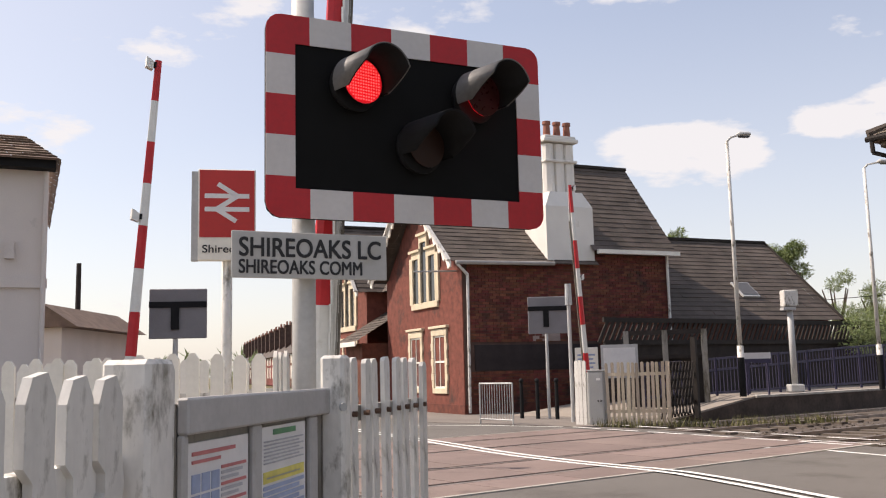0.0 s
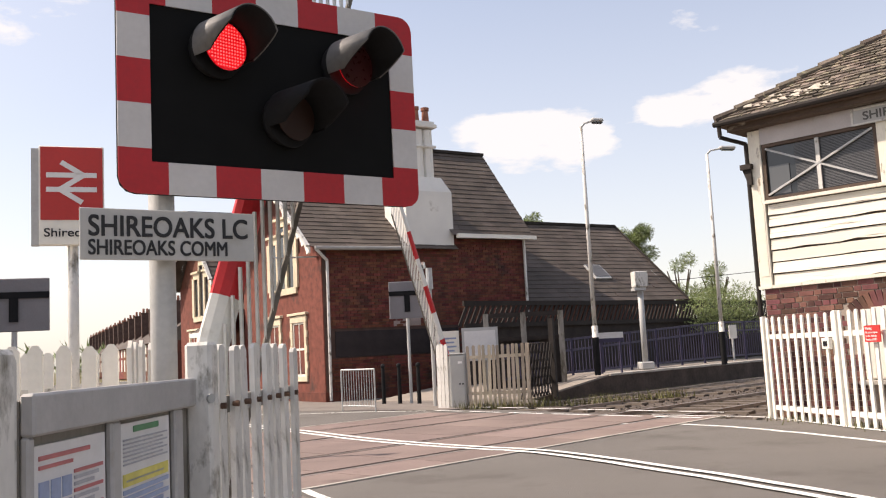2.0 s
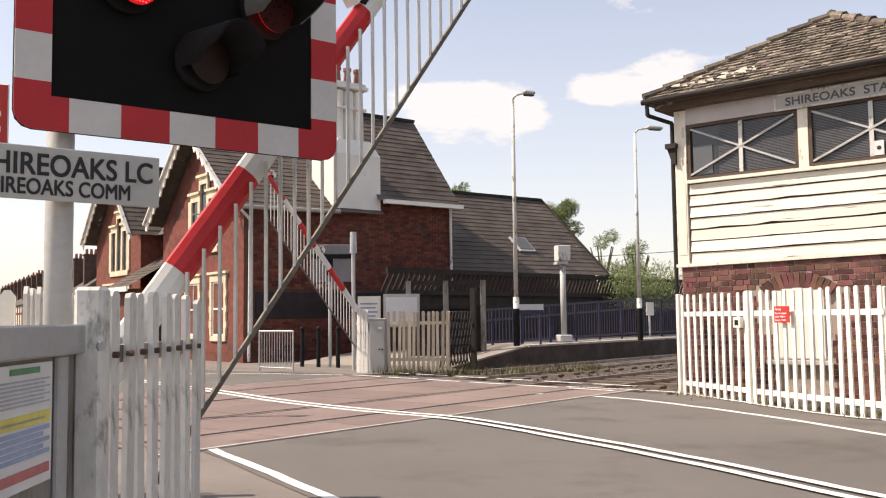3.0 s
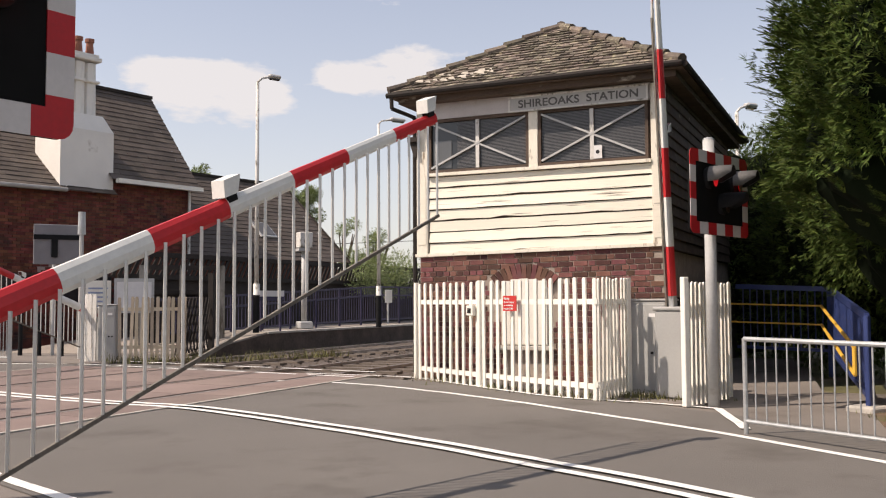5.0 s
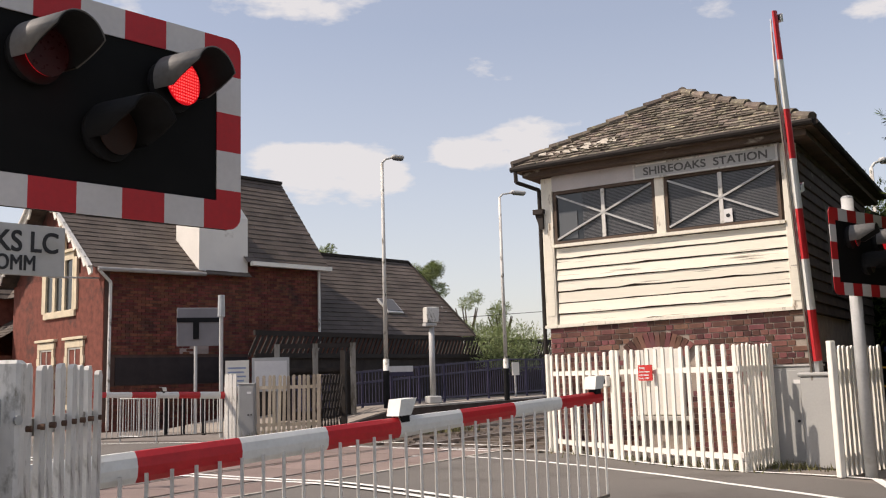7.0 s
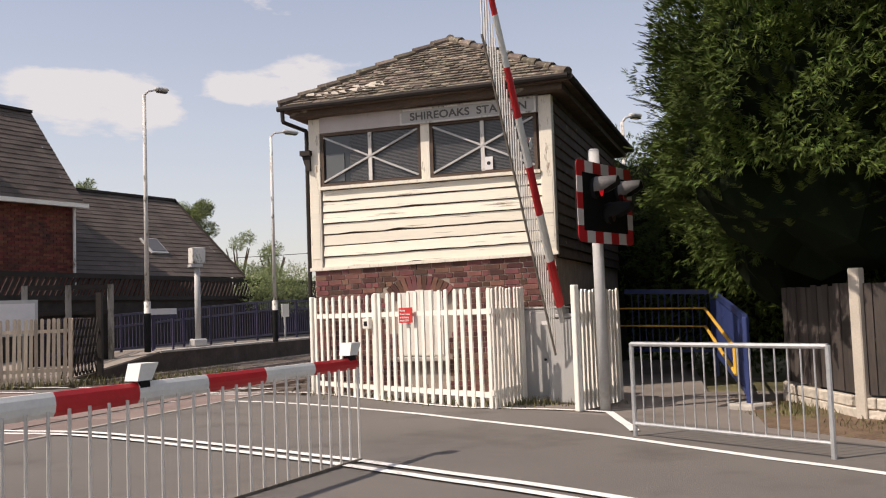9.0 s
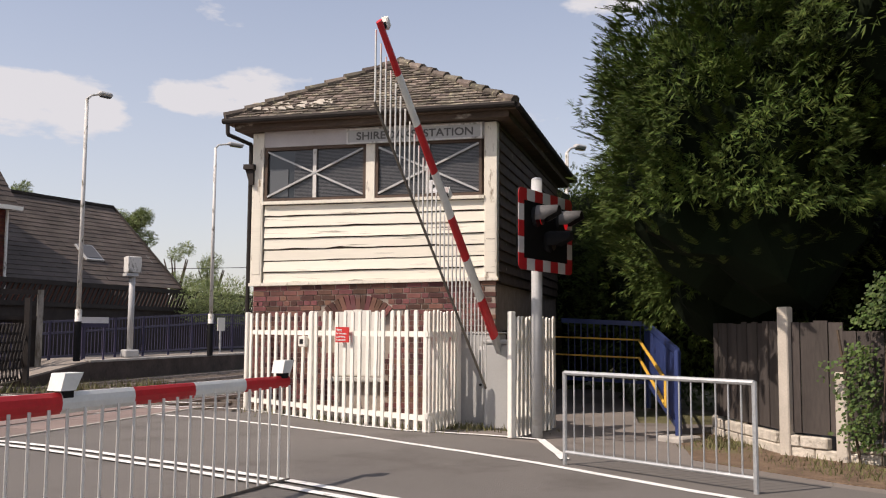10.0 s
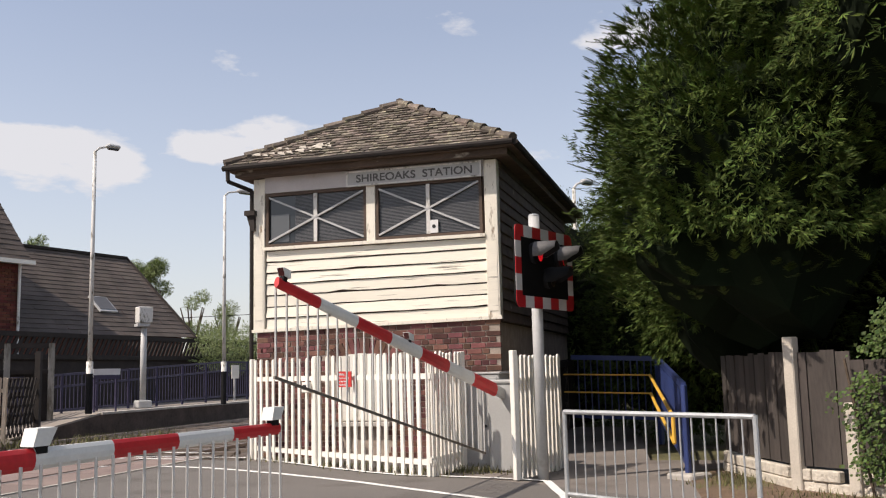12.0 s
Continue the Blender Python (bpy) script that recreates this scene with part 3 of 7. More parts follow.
def build_signal_box():
    W, D = 4.06, 6.6
    rng = random.Random(11)
    sb = root("signal_box", pose(7.06, 13.58, 0, 0, 0, -54), "two storey railway signal box with cream weatherboards on a brick base", "signal box")

    def skew(x, z):           # the old timber front has settled a little
        return z + (x / W - 0.5) * 0.075 * max(0.0, min(1.0, (3.35 - z) / 1.4))
    # brick base: mortar core, bricks on the front added at the end of the file
    bm = B()
    box(bm, 0.05, W - 0.03, 0.03, D, -0.1, 1.98)
    core = part("brick_base", bm, MORTAR, sb, "dark red brick base with pale mortar")
    # upper timber frame; its dark brown also paints shade into the board gaps
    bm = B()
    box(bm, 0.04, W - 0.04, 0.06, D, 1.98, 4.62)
    part("upper_wall", bm, BROWN_TIMBER_AND_SHADE, sb)
    # weatherboards
    n = 7
    for i in range(n):
        za, zb = 2.02 + i * (3.26 - 2.02) / n, 2.02 + (i + 1) * (3.26 - 2.02) / n
        bm = B()
        x0, x1 = 0.22, W - 0.20
        lo, hi = 0.030 + rng.uniform(-0.006, 0.010), 0.002
        pts = []
        k = 14
        for j in range(k + 1):
            x = x0 + (x1 - x0) * j / k
            w = rng.uniform(-0.005, 0.006) + (rng.uniform(0.0, 0.022) if rng.random() < 0.22 else 0)
            pts.append([bm.verts.new((x, 0.05 - lo, skew(x, za) + 0.014 + w)), bm.verts.new((x, 0.05 - hi - 0.012, skew(x, zb) - 0.004)), bm.verts.new((x, 0.055, skew(x, za) + 0.014 + w))])
        for a, b in zip(pts, pts[1:]):
            bm.faces.new((a[0], b[0], b[1], a[1]))
            bm.faces.new((a[2], b[2], b[0], a[0]))
        part("weatherboard", bm, CREAM, sb)
    bm = B()
    prism(bm, [(-0.02, -0.02, skew(0, 2.02) - 0.03), (W + 0.02, -0.02, skew(W, 2.02) - 0.03), (W + 0.02, -0.02, skew(W, 2.02) + 0.02), (-0.02, -0.02, skew(0, 2.02) + 0.02)], (0, 0.08, 0))
    part("bottom_sill", bm, CREAM_POST, sb)
    # corner posts
    for x0, x1 in ((0.0, 0.20), (W - 0.20, W)):
        bm = B()
        box(bm, x0, x1, -0.005, 0.16, skew(x0, 2.02), 4.45, 0.008)
        part("corner_post", bm, CREAM_POST, sb, "flaking cream corner post")
        bm = B()
        box(bm, x0 + 0.03, x1 - 0.03, -0.012, -0.004, 2.15, 3.2)
        part("post_panel", bm, CREAM, sb)
    # side weatherboards; the brown timber tone also carries this side's shade
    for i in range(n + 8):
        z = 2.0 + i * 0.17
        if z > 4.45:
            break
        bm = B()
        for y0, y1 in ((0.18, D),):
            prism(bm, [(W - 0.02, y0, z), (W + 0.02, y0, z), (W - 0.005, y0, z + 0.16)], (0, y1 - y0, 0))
        part("side_board", bm, BROWN_TIMBER_AND_SHADE, sb)
    # windows, frieze
    bm = B()
    box(bm, 0.2, W - 0.2, -0.035, 0.05, 3.27, 3.32)
    part("window_ledge", bm, CREAM_POST, sb)
    for x0, x1 in ((0.22, 1.95), (2.11, 3.82)):
        win = part("window", box(box(box(box(B(), x0, x1, 0.0, 0.06, 3.32, 3.37), x0, x1, 0.0, 0.06, 4.15, 4.20), x0, x0 + 0.045, 0.0, 0.06, 3.37, 4.15), x1 - 0.045, x1, 0.0, 0.06, 3.37, 4.15), BROWN_TIMBER_AND_SHADE, sb, "window with crossed white bars and dark mesh")
        bm = B()
        quad(bm, (x0, 0.045, 3.33), (x1, 0.045, 3.33), (x1, 0.045, 4.19), (x0, 0.045, 4.19))
        part("pane", bm, GLASS, win)
        bm = B()
        for k in range(34):
            z = 3.39 + k * 0.0225
            box(bm, x0 + 0.05 + (0.45 if x0 < 1 else 0), x1 - 0.05, 0.036, 0.041, z, z + 0.010)
        tagged(part("security_mesh", bm, MESH_GREY, win), kind="stuff")
        bm = B()
        beam(bm, (x0 + 0.05, 0.012, 3.40), (x1 - 0.05, 0.012, 4.13), 0.03, 0.035, (0, -1, 0))
        beam(bm, (x0 + 0.05, 0.018, 4.13), (x1 - 0.05, 0.018, 3.40), 0.03, 0.035, (0, -1, 0))
        part("cross_bar", bm, POLE_GREY, win)
        bm = B()
        xm = (x0 + x1) / 2
        box(bm, xm - 0.03, xm + 0.03, 0.0, 0.03, 3.37, 4.15)
        part("mullion", bm, WHITE_WORN, win)
    bm = B()
    box(bm, 0.55 - 0.25, 0.62, 0.030, 0.040, 3.40, 3.85)
    part("window_poster", bm, PALE_GLASS, sb)
    bm = B()
    box(bm, 2.99, 3.12, 0.0, 0.010, 3.38, 3.58)
    part("window_notice", bm, PAPER, sb)
    bm = B()
    rod(bm, (3.055, -0.002, 3.48), (3.055, -0.004, 3.48), 0.03, n=10)
    part("notice_mark", bm, INK, sb)
    bm = B()
    box(bm, 1.955, 2.105, -0.01, 0.06, 3.32, 4.22, 0.006)
    part("window_post", bm, CREAM_POST, sb)
    bm = B()
    box(bm, 0.2, W - 0.2, 0.0, 0.06, 4.205, 4.47)
    # the frieze's grey lilac is the eaves' shade, put into its colour
    part("frieze", bm, mat("grey lilac eaves shade", (0.52, 0.48, 0.47), 0.7, var=0.08, scale=3, dirt=(0.3, 0.25, 0.2), dirt_amount=0.3), sb)
    sign = part("name_board", box(B(), 1.64, 3.84, -0.05, -0.01, 4.19, 4.435, 0.005), SIGN_GREY, sb, "long grey board with faded raised lettering")
    bm = B()
    for a in ((1.64, 3.84, 4.19, 4.215), (1.64, 3.84, 4.41, 4.435), (1.64, 1.67, 4.215, 4.41), (3.81, 3.84, 4.215, 4.41)):
        box(bm, a[0], a[1], -0.062, -0.049, a[2], a[3])
    part("board_rim", bm, WHITE_WORN, sign)
    faded = mat("faded grey lettering", (0.11, 0.105, 0.10), 0.7, var=0.15, scale=8, dirt=(0.4, 0.38, 0.34), dirt_amount=0.3, dirt_scale=14)
    words("lettering", "SHIREOAKS  STATION", 0.17, pose(1.80, -0.052, 4.25) @ UPRIGHT, faded, sign, 1.88, 0.04)
    # eaves, fascia, gutter
    ov = 0.34
    bm = B()
    box(bm, -ov + 0.12, W + ov - 0.12, -ov + 0.12, D + ov, 4.465, 4.60)
    part("eaves_board", bm, BROWN_TIMBER_AND_SHADE, sb, "peeling brown eaves boards")
    bm = B()
    box(bm, -ov, W + ov, -ov, D + ov, 4.56, 4.615)
    part("fascia", bm, BROWN_TIMBER_AND_SHADE, sb)
    bm = B()
    rod(bm, (-ov - 0.02, -ov - 0.03, 4.59), (W + ov, -ov - 0.03, 4.615), 0.045, n=8)
    rod(bm, (W + ov + 0.03, -ov, 4.61), (W + ov + 0.03, D + ov, 4.61), 0.045, n=8)
    part("gutter", bm, DARK_TIMBER, sb)
    bm = B()
    rod(bm, (-0.28, -0.36, 4.58), (-0.28, -0.34, 4.38), 0.035)
    rod(bm, (-0.28, -0.34, 4.38), (-0.06, 0.05, 4.28), 0.035)
    rod(bm, (-0.06, 0.05, 4.28), (-0.06, 0.05, 0.1), 0.035)
    part("downpipe", bm, DARK_TIMBER, sb, "dark rainwater pipe")
    bm = B()
    for z in (3.85,):
        prism(bm, [(-0.12, -0.10, z), (0.06, -0.10, z), (0.06, 0.02, z), (-0.12, 0.02, z)], (0.0, 0, 0.08))
        prism(bm, [(-0.02, -0.06, z - 0.25), (0.04, -0.06, z - 0.25), (0.04, -0.06, z), (-0.10, -0.06, z)], (0, 0.06, 0))
    part("floodlight", bm, DARK_TIMBER, sb)
    # hipped roof
    z0, zr, yr = 4.62, 5.91, 1.85
    A, Bp, C, E = (-ov, -ov, z0), (W + ov, -ov, z0), (W + ov, D + ov, z0), (-ov, D + ov, z0)
    R1, R2 = (W / 2, yr - 0.35, zr), (W / 2, D - 2.0, zr)
    bm = B()
    va = [bm.verts.new(p) for p in (A, Bp, C, E, R1, R2)]
    for f in ((0, 1, 4), (1, 2, 5, 4), (2, 3, 5), (3, 0, 4, 5)):
        bm.faces.new([va[i] for i in f])
    part("roof_deck", bm, DARK_TIMBER, sb)
    bm = B()
    up = Vector(R1) - Vector((W / 2, -ov, z0))
    slates(bm, (-ov, -ov - 0.03, z0), (1, 0, 0), up, lambda t: ((W / 2 + ov) * t / up.length, (W + 2 * ov) - (W / 2 + ov) * t / up.length), 0.115, 0.15, rng, lift=0.024)
    upr = Vector((W / 2, 0, zr)) - Vector((W + ov, 0, z0))
    slates(bm, (W + ov + 0.03, -ov, z0), (0, 1, 0), (upr.x, 0, upr.z), lambda t: ((yr - 0.35 + ov) * t / upr.length, (D + 2 * ov) - 2.3 * t / upr.length), 0.115, 0.16, rng, lift=0.024)
    upl = Vector((W / 2, 0, zr)) - Vector((-ov, 0, z0))
    slates(bm, (-ov - 0.03, D + ov, z0), (0, -1, 0), (upl.x, 0, upl.z), lambda t: (2.3 * t / upl.length, (D + 2 * ov) - (yr - 0.35 + ov) * t / upl.length), 0.115, 0.16, rng, lift=0.024)
    tagged(part("slate_covering", bm, LICHEN_SLATE, sb, "mossy lichen spotted roof slates"), kind="stuff")
    # hip tiles, lifted ends
    for a, b in ((A, R1), (Bp, R1), (R1, R2)):
        a, b = Vector(a), Vector(b)
        k = int((b - a).length / 0.34)
        for i in range(k):
            bm = B()
            p, q = a.lerp(b, i / k), a.lerp(b, (i + 1.12) / k)
            rod(bm, p + Vector((0, 0, 0.045)), q + Vector((0, 0, 0.015)), 0.085, 0.07, n=8)
            part("hip_tile", bm, LICHEN_SLATE, sb)
    # torn white flashing over the eaves corner
    bm = B()
    for k in range(26):
        x = rng.uniform(-0.1, 1.35)
        y, z = -ov + rng.uniform(0.10, 0.34), 0.0
        z = z0 + 0.09 + 0.70 * (y + ov)
        a, s = rng.uniform(-0.5, 0.5), rng.uniform(0.03, 0.10)
        quad(bm, (x, y, z), (x + s * 1.6, y - 0.04 * a, z - 0.02), (x + s * 1.3 + 0.04 * a, y + s * 0.45, z + s * 0.42), (x + 0.03, y + s * 0.35, z + s * 0.34))
    tagged(part("torn_flashing", bm, CONCRETE, sb, "torn pale roof flashing"), kind="stuff")
    # arched doorway in the base, boarded white, with a ledge
    bm = B()
    for k in range(13):
        a = radians(52 + 76 * k / 12)
        c = Vector((1.86, 0, 0.95))
        p, q = c + Vector((math.cos(a) * 0.62, 0, math.sin(a) * 0.62)), c + Vector((math.cos(a) * 0.86, 0, math.sin(a) * 0.86))
        bm2 = B()
        beam(bm2, p + Vector((0, -0.008, 0)), q + Vector((0, -0.008, 0)), 0.075, 0.03, (0, -1, 0))
        part("arch_brick", bm2, BOX_BRICK, sb)
    bm.free()
    door = part("boarded_window", box(B(), 1.48, 2.24, -0.012, 0.02, 0.55, 1.50), WHITE, sb, "white boarded window under a brick arch")
    bm = B()
    for k in range(5):
        box(bm, 1.49 + k * 0.15, 1.49 + k * 0.15 + 0.14, -0.03, -0.011, 0.57, 1.53 + 0.05 * math.sin(math.pi * (k + 0.5) / 5))
    part("board", bm, WHITE, door)
    bm = B()
    box(bm, 1.40, 2.32, -0.10, 0.0, 0.47, 0.54, 0.01)
    part("stone_sill", bm, KERB, sb)
    return sb


SIGNAL_BOX = build_signal_box()


# ---- picket fences ----
def picket_mesh(name, w, h, t, material, top="point", dip=0.0):
    bm = B()
    if top == "point":
        pts = [(-w / 2, 0, 0), (w / 2, 0, 0), (w / 2, 0, h - w * 0.45), (w * 0.18, 0, h), (-w * 0.18, 0, h), (-w / 2, 0, h - w * 0.45)]
    elif top == "round":
        pts = [(-w / 2, 0, 0), (w / 2, 0, 0), (w / 2, 0, h - w / 2)] + [(math.cos(radians(a)) * w / 2, 0, h - w / 2 + math.sin(radians(a)) * w / 2) for a in (30, 60, 90, 120, 150)] + [(-w / 2, 0, h - w / 2)]
    else:
        pts = [(-w / 2, 0, 0), (w / 2, 0, 0), (w / 2, 0, h - 0.02), (w / 2 - 0.02, 0, h), (-w / 2 + 0.01, 0, h - 0.005), (-w / 2, 0, h - 0.02)]
    prism(bm, pts, (0, t, 0))
    me = bpy.data.meshes.new(name)
    bm.to_mesh(me)
    bm.free()
    me.materials.append(material)
    return me


def picket_run(fence, a, b, n, me, rng, rails=(), rail_mat=None, rail_size=(0.045, 0.07), z=0.0, lean=0.8, back=0.03):
    """n pickets from a to b, rails at the heights given behind them."""
    a, b = Vector((*a, 0)), Vector((*b, 0))
    ang = math.degrees(math.atan2(b.y - a.y, b.x - a.x))
    for i in range(n):
        p = a.lerp(b, (i + 0.5) / n)
        shared("picket", me, fence, pose(p.x, p.y, z + rng.uniform(-0.012, 0.012), rng.uniform(-lean, lean) * 0.5, rng.uniform(-lean, lean), ang))
    side = Vector((-(b - a).y, (b - a).x, 0)).normalized() * back
    for h in rails:
        bm = B()
        beam(bm, a + side + Vector((0, 0, h)), b + side + Vector((0, 0, h)), *rail_size)
        part("fence_rail", bm, rail_mat or WHITE, fence)


def build_box_fence():
    rng = random.Random(3)
    f = root("picket_fence", pose(0, 0, 0), "white painted timber picket fence in front of the signal box", "fence")
    me = picket_mesh("picket", 0.062, 1.52, 0.022, WHITE, "round")
    a, c, b = (6.93, 13.35), (7.02, 11.55), (7.26, 9.16)
    picket_run(f, a, c, 10, me, rng, (1.22, 0.17), back=0.035)
    picket_run(f, c, b, 15, me, rng, (1.22, 0.17), back=0.035)
    picket_run(f, (7.26, 9.16), (8.12, 9.62), 8, me, rng, (1.22, 0.2), back=0.035)
    for x, y in (a, c, (8.12, 9.62)):
        bm = B()
        box(bm, x - 0.036, x + 0.036, y - 0.036, y + 0.036, 0, 1.53, 0.008)
        part("post", bm, WHITE, f)
    lk = part("gate_latch", box(B(), 6.93, 6.99, 11.62, 11.80, 1.02, 1.17, 0.008), WHITE, f)
    bm = B()
    box(bm, 6.924, 6.932, 11.66, 11.75, 1.06, 1.13)
    part("keyhole_plate", bm, BLACK, lk)
    # small shaded run beside the wig-wag
    g = root("picket_fence", pose(0, 0, 0), "short white picket fence beside the barrier", "fence")
    picket_run(g, (7.76, 8.17), (8.98, 8.62), 11, picket_mesh("picket", 0.072, 1.45, 0.022, WHITE, "round"), rng, (1.15, 0.2), back=0.04)
    bm = B()
    box(bm, 7.68, 7.755, 8.11, 8.185, 0, 1.50, 0.008)
    part("post", bm, WHITE, g)
    # red trespass notice
    s = root("warning_sign", pose(7.045, 10.80, 1.19, 0, 0, -84.5), "small red trespass warning sign on the picket fence", "sign")
    part("plate", box(B(), -0.145, 0.145, -0.012, -0.002, -0.095, 0.115), SIGN_RED, s)
    for text, x, z, size, wide in (("Warning", -0.125, 0.062, 0.042, 0.12), ("Do not trespass", -0.125, 0.015, 0.034, 0.22), ("on the Railway", -0.125, -0.030, 0.034, 0.20), ("Penalty \u00a31000", -0.125, -0.075, 0.034, 0.20)):
        words("lettering", text, size, pose(x, -0.013, z) @ UPRIGHT, PAPER, s, wide, 0.05)


build_box_fence()


def build_cabinet(name, x, y, rz, w, d, h, label, doors=2):
    c = root(name, pose(x, y, 0, 0, 0, rz), label, "cabinet")
    part("body", box(B(), -w / 2, w / 2, 0, d, 0.0, h, 0.012), CABINET, c)
    part("lid", box(B(), -w / 2 - 0.015, w / 2 + 0.015, -0.015, d + 0.015, h, h + 0.03, 0.01), CABINET, c)
    dr = part("door", box(B(), -w / 2 + 0.03, w / 2 - 0.03, -0.012, 0.0, 0.06, h - 0.04, 0.004), CABINET, c)
    bm = B()
    rod(bm, (w * 0.30, -0.03, h * 0.45), (w * 0.30, -0.01, h * 0.45), 0.018)
    rod(bm, (w * 0.12, -0.03, h * 0.45), (w * 0.12, -0.01, h * 0.45), 0.018)
    part("lock", bm, BLACK, dr)
    part("label_plate", box(B(), w * 0.05, w * 0.3, -0.016, -0.011, h * 0.83, h * 0.87), PAPER, dr)
    part("plinth", box(B(), -w / 2 - 0.05, w / 2 + 0.05, -0.05, d + 0.05, -0.05, 0.03), KERB, c)
    return c


build_cabinet("equipment_cabinet", 8.28, 9.42, -62, 0.52, 0.45, 1.22, "grey steel trackside equipment cabinet behind the picket fence")


# ---- level crossing signals ----
def band_frame(w, h, band, nx, ny, sheet, parent, reflect_red, reflect_white):
    """Red and white blocks round the edge of a board that spans (0..w, 0..h)."""
    r = 0.07

    def add(x0, x1, z0, z1, k, corner=None):
        pts = [(x0, 0, z0), (x1, 0, z0), (x1, 0, z1), (x0, 0, z1)]
        if corner:
            cx, cz, a0 = corner
            arc = [(cx + r * math.cos(radians(a0 + q)), 0, cz + r * math.sin(radians(a0 + q))) for q in (0, 22, 45, 68, 90)]
            i = {180: 0, 270: 1, 0: 2, 90: 3}[a0]
            pts[i:i + 1] = arc
        bm = B()
        prism(bm, pts, (0, 0.006, 0))
        ob = part("red_block" if k % 2 == 0 else "white_block", bm, reflect_red if k % 2 == 0 else reflect_white, parent)
        ob.location.y = -0.008
    sx, sz = w / nx, h / ny
    for i in range(nx):
        for row, z0, z1 in ((0, 0, band), (1, h - band, h)):
            cr = None
            if i == 0:
                cr = (r, r, 180) if row == 0 else (r, h - r, 90)
            if i == nx - 1:
                cr = (w - r, r, 270) if row == 0 else (w - r, h - r, 0)
            add(i * sx, (i + 1) * sx, z0, z1, i, cr)
    for j in range(ny):
        z0, z1 = max(j * sz, band), min((j + 1) * sz, h - band)
        if z1 <= z0 + 0.005:
            continue
        add(0, band, z0, z1, j)
        add(w - band, w, z0, z1, j)


def hood_mesh(r, length, cut):
    """A visor: a tube open below, with a slanting mouth, along -y."""
    bm = B()
    n = 28
    rings = []
    for rr in (r, r - 0.005):
        ra, rb = [], []
        for k in range(n):
            a = radians(-24 + 228 * k / (n - 1))
            c, s = math.cos(a), math.sin(a)
            reach = length * cut * min(1.0, max(0.02, (s + 0.85) / 1.15))
            ra.append(bm.verts.new((rr * c, 0, rr * s)))
            rb.append(bm.verts.new((rr * c * 0.98, -reach, rr * s * 0.98 + 0.0)))
        rings.append((ra, rb))
    (oa, ob_), (ia, ib) = rings
    for k in range(n - 1):
        j = k + 1
        bm.faces.new((oa[k], oa[j], ob_[j], ob_[k]))
        bm.faces.new((ia[j], ia[k], ib[k], ib[j]))
        bm.faces.new((ob_[k], ob_[j], ib[j], ib[k]))
    bmesh.ops.recalc_face_normals(bm, faces=bm.faces)
    return bm


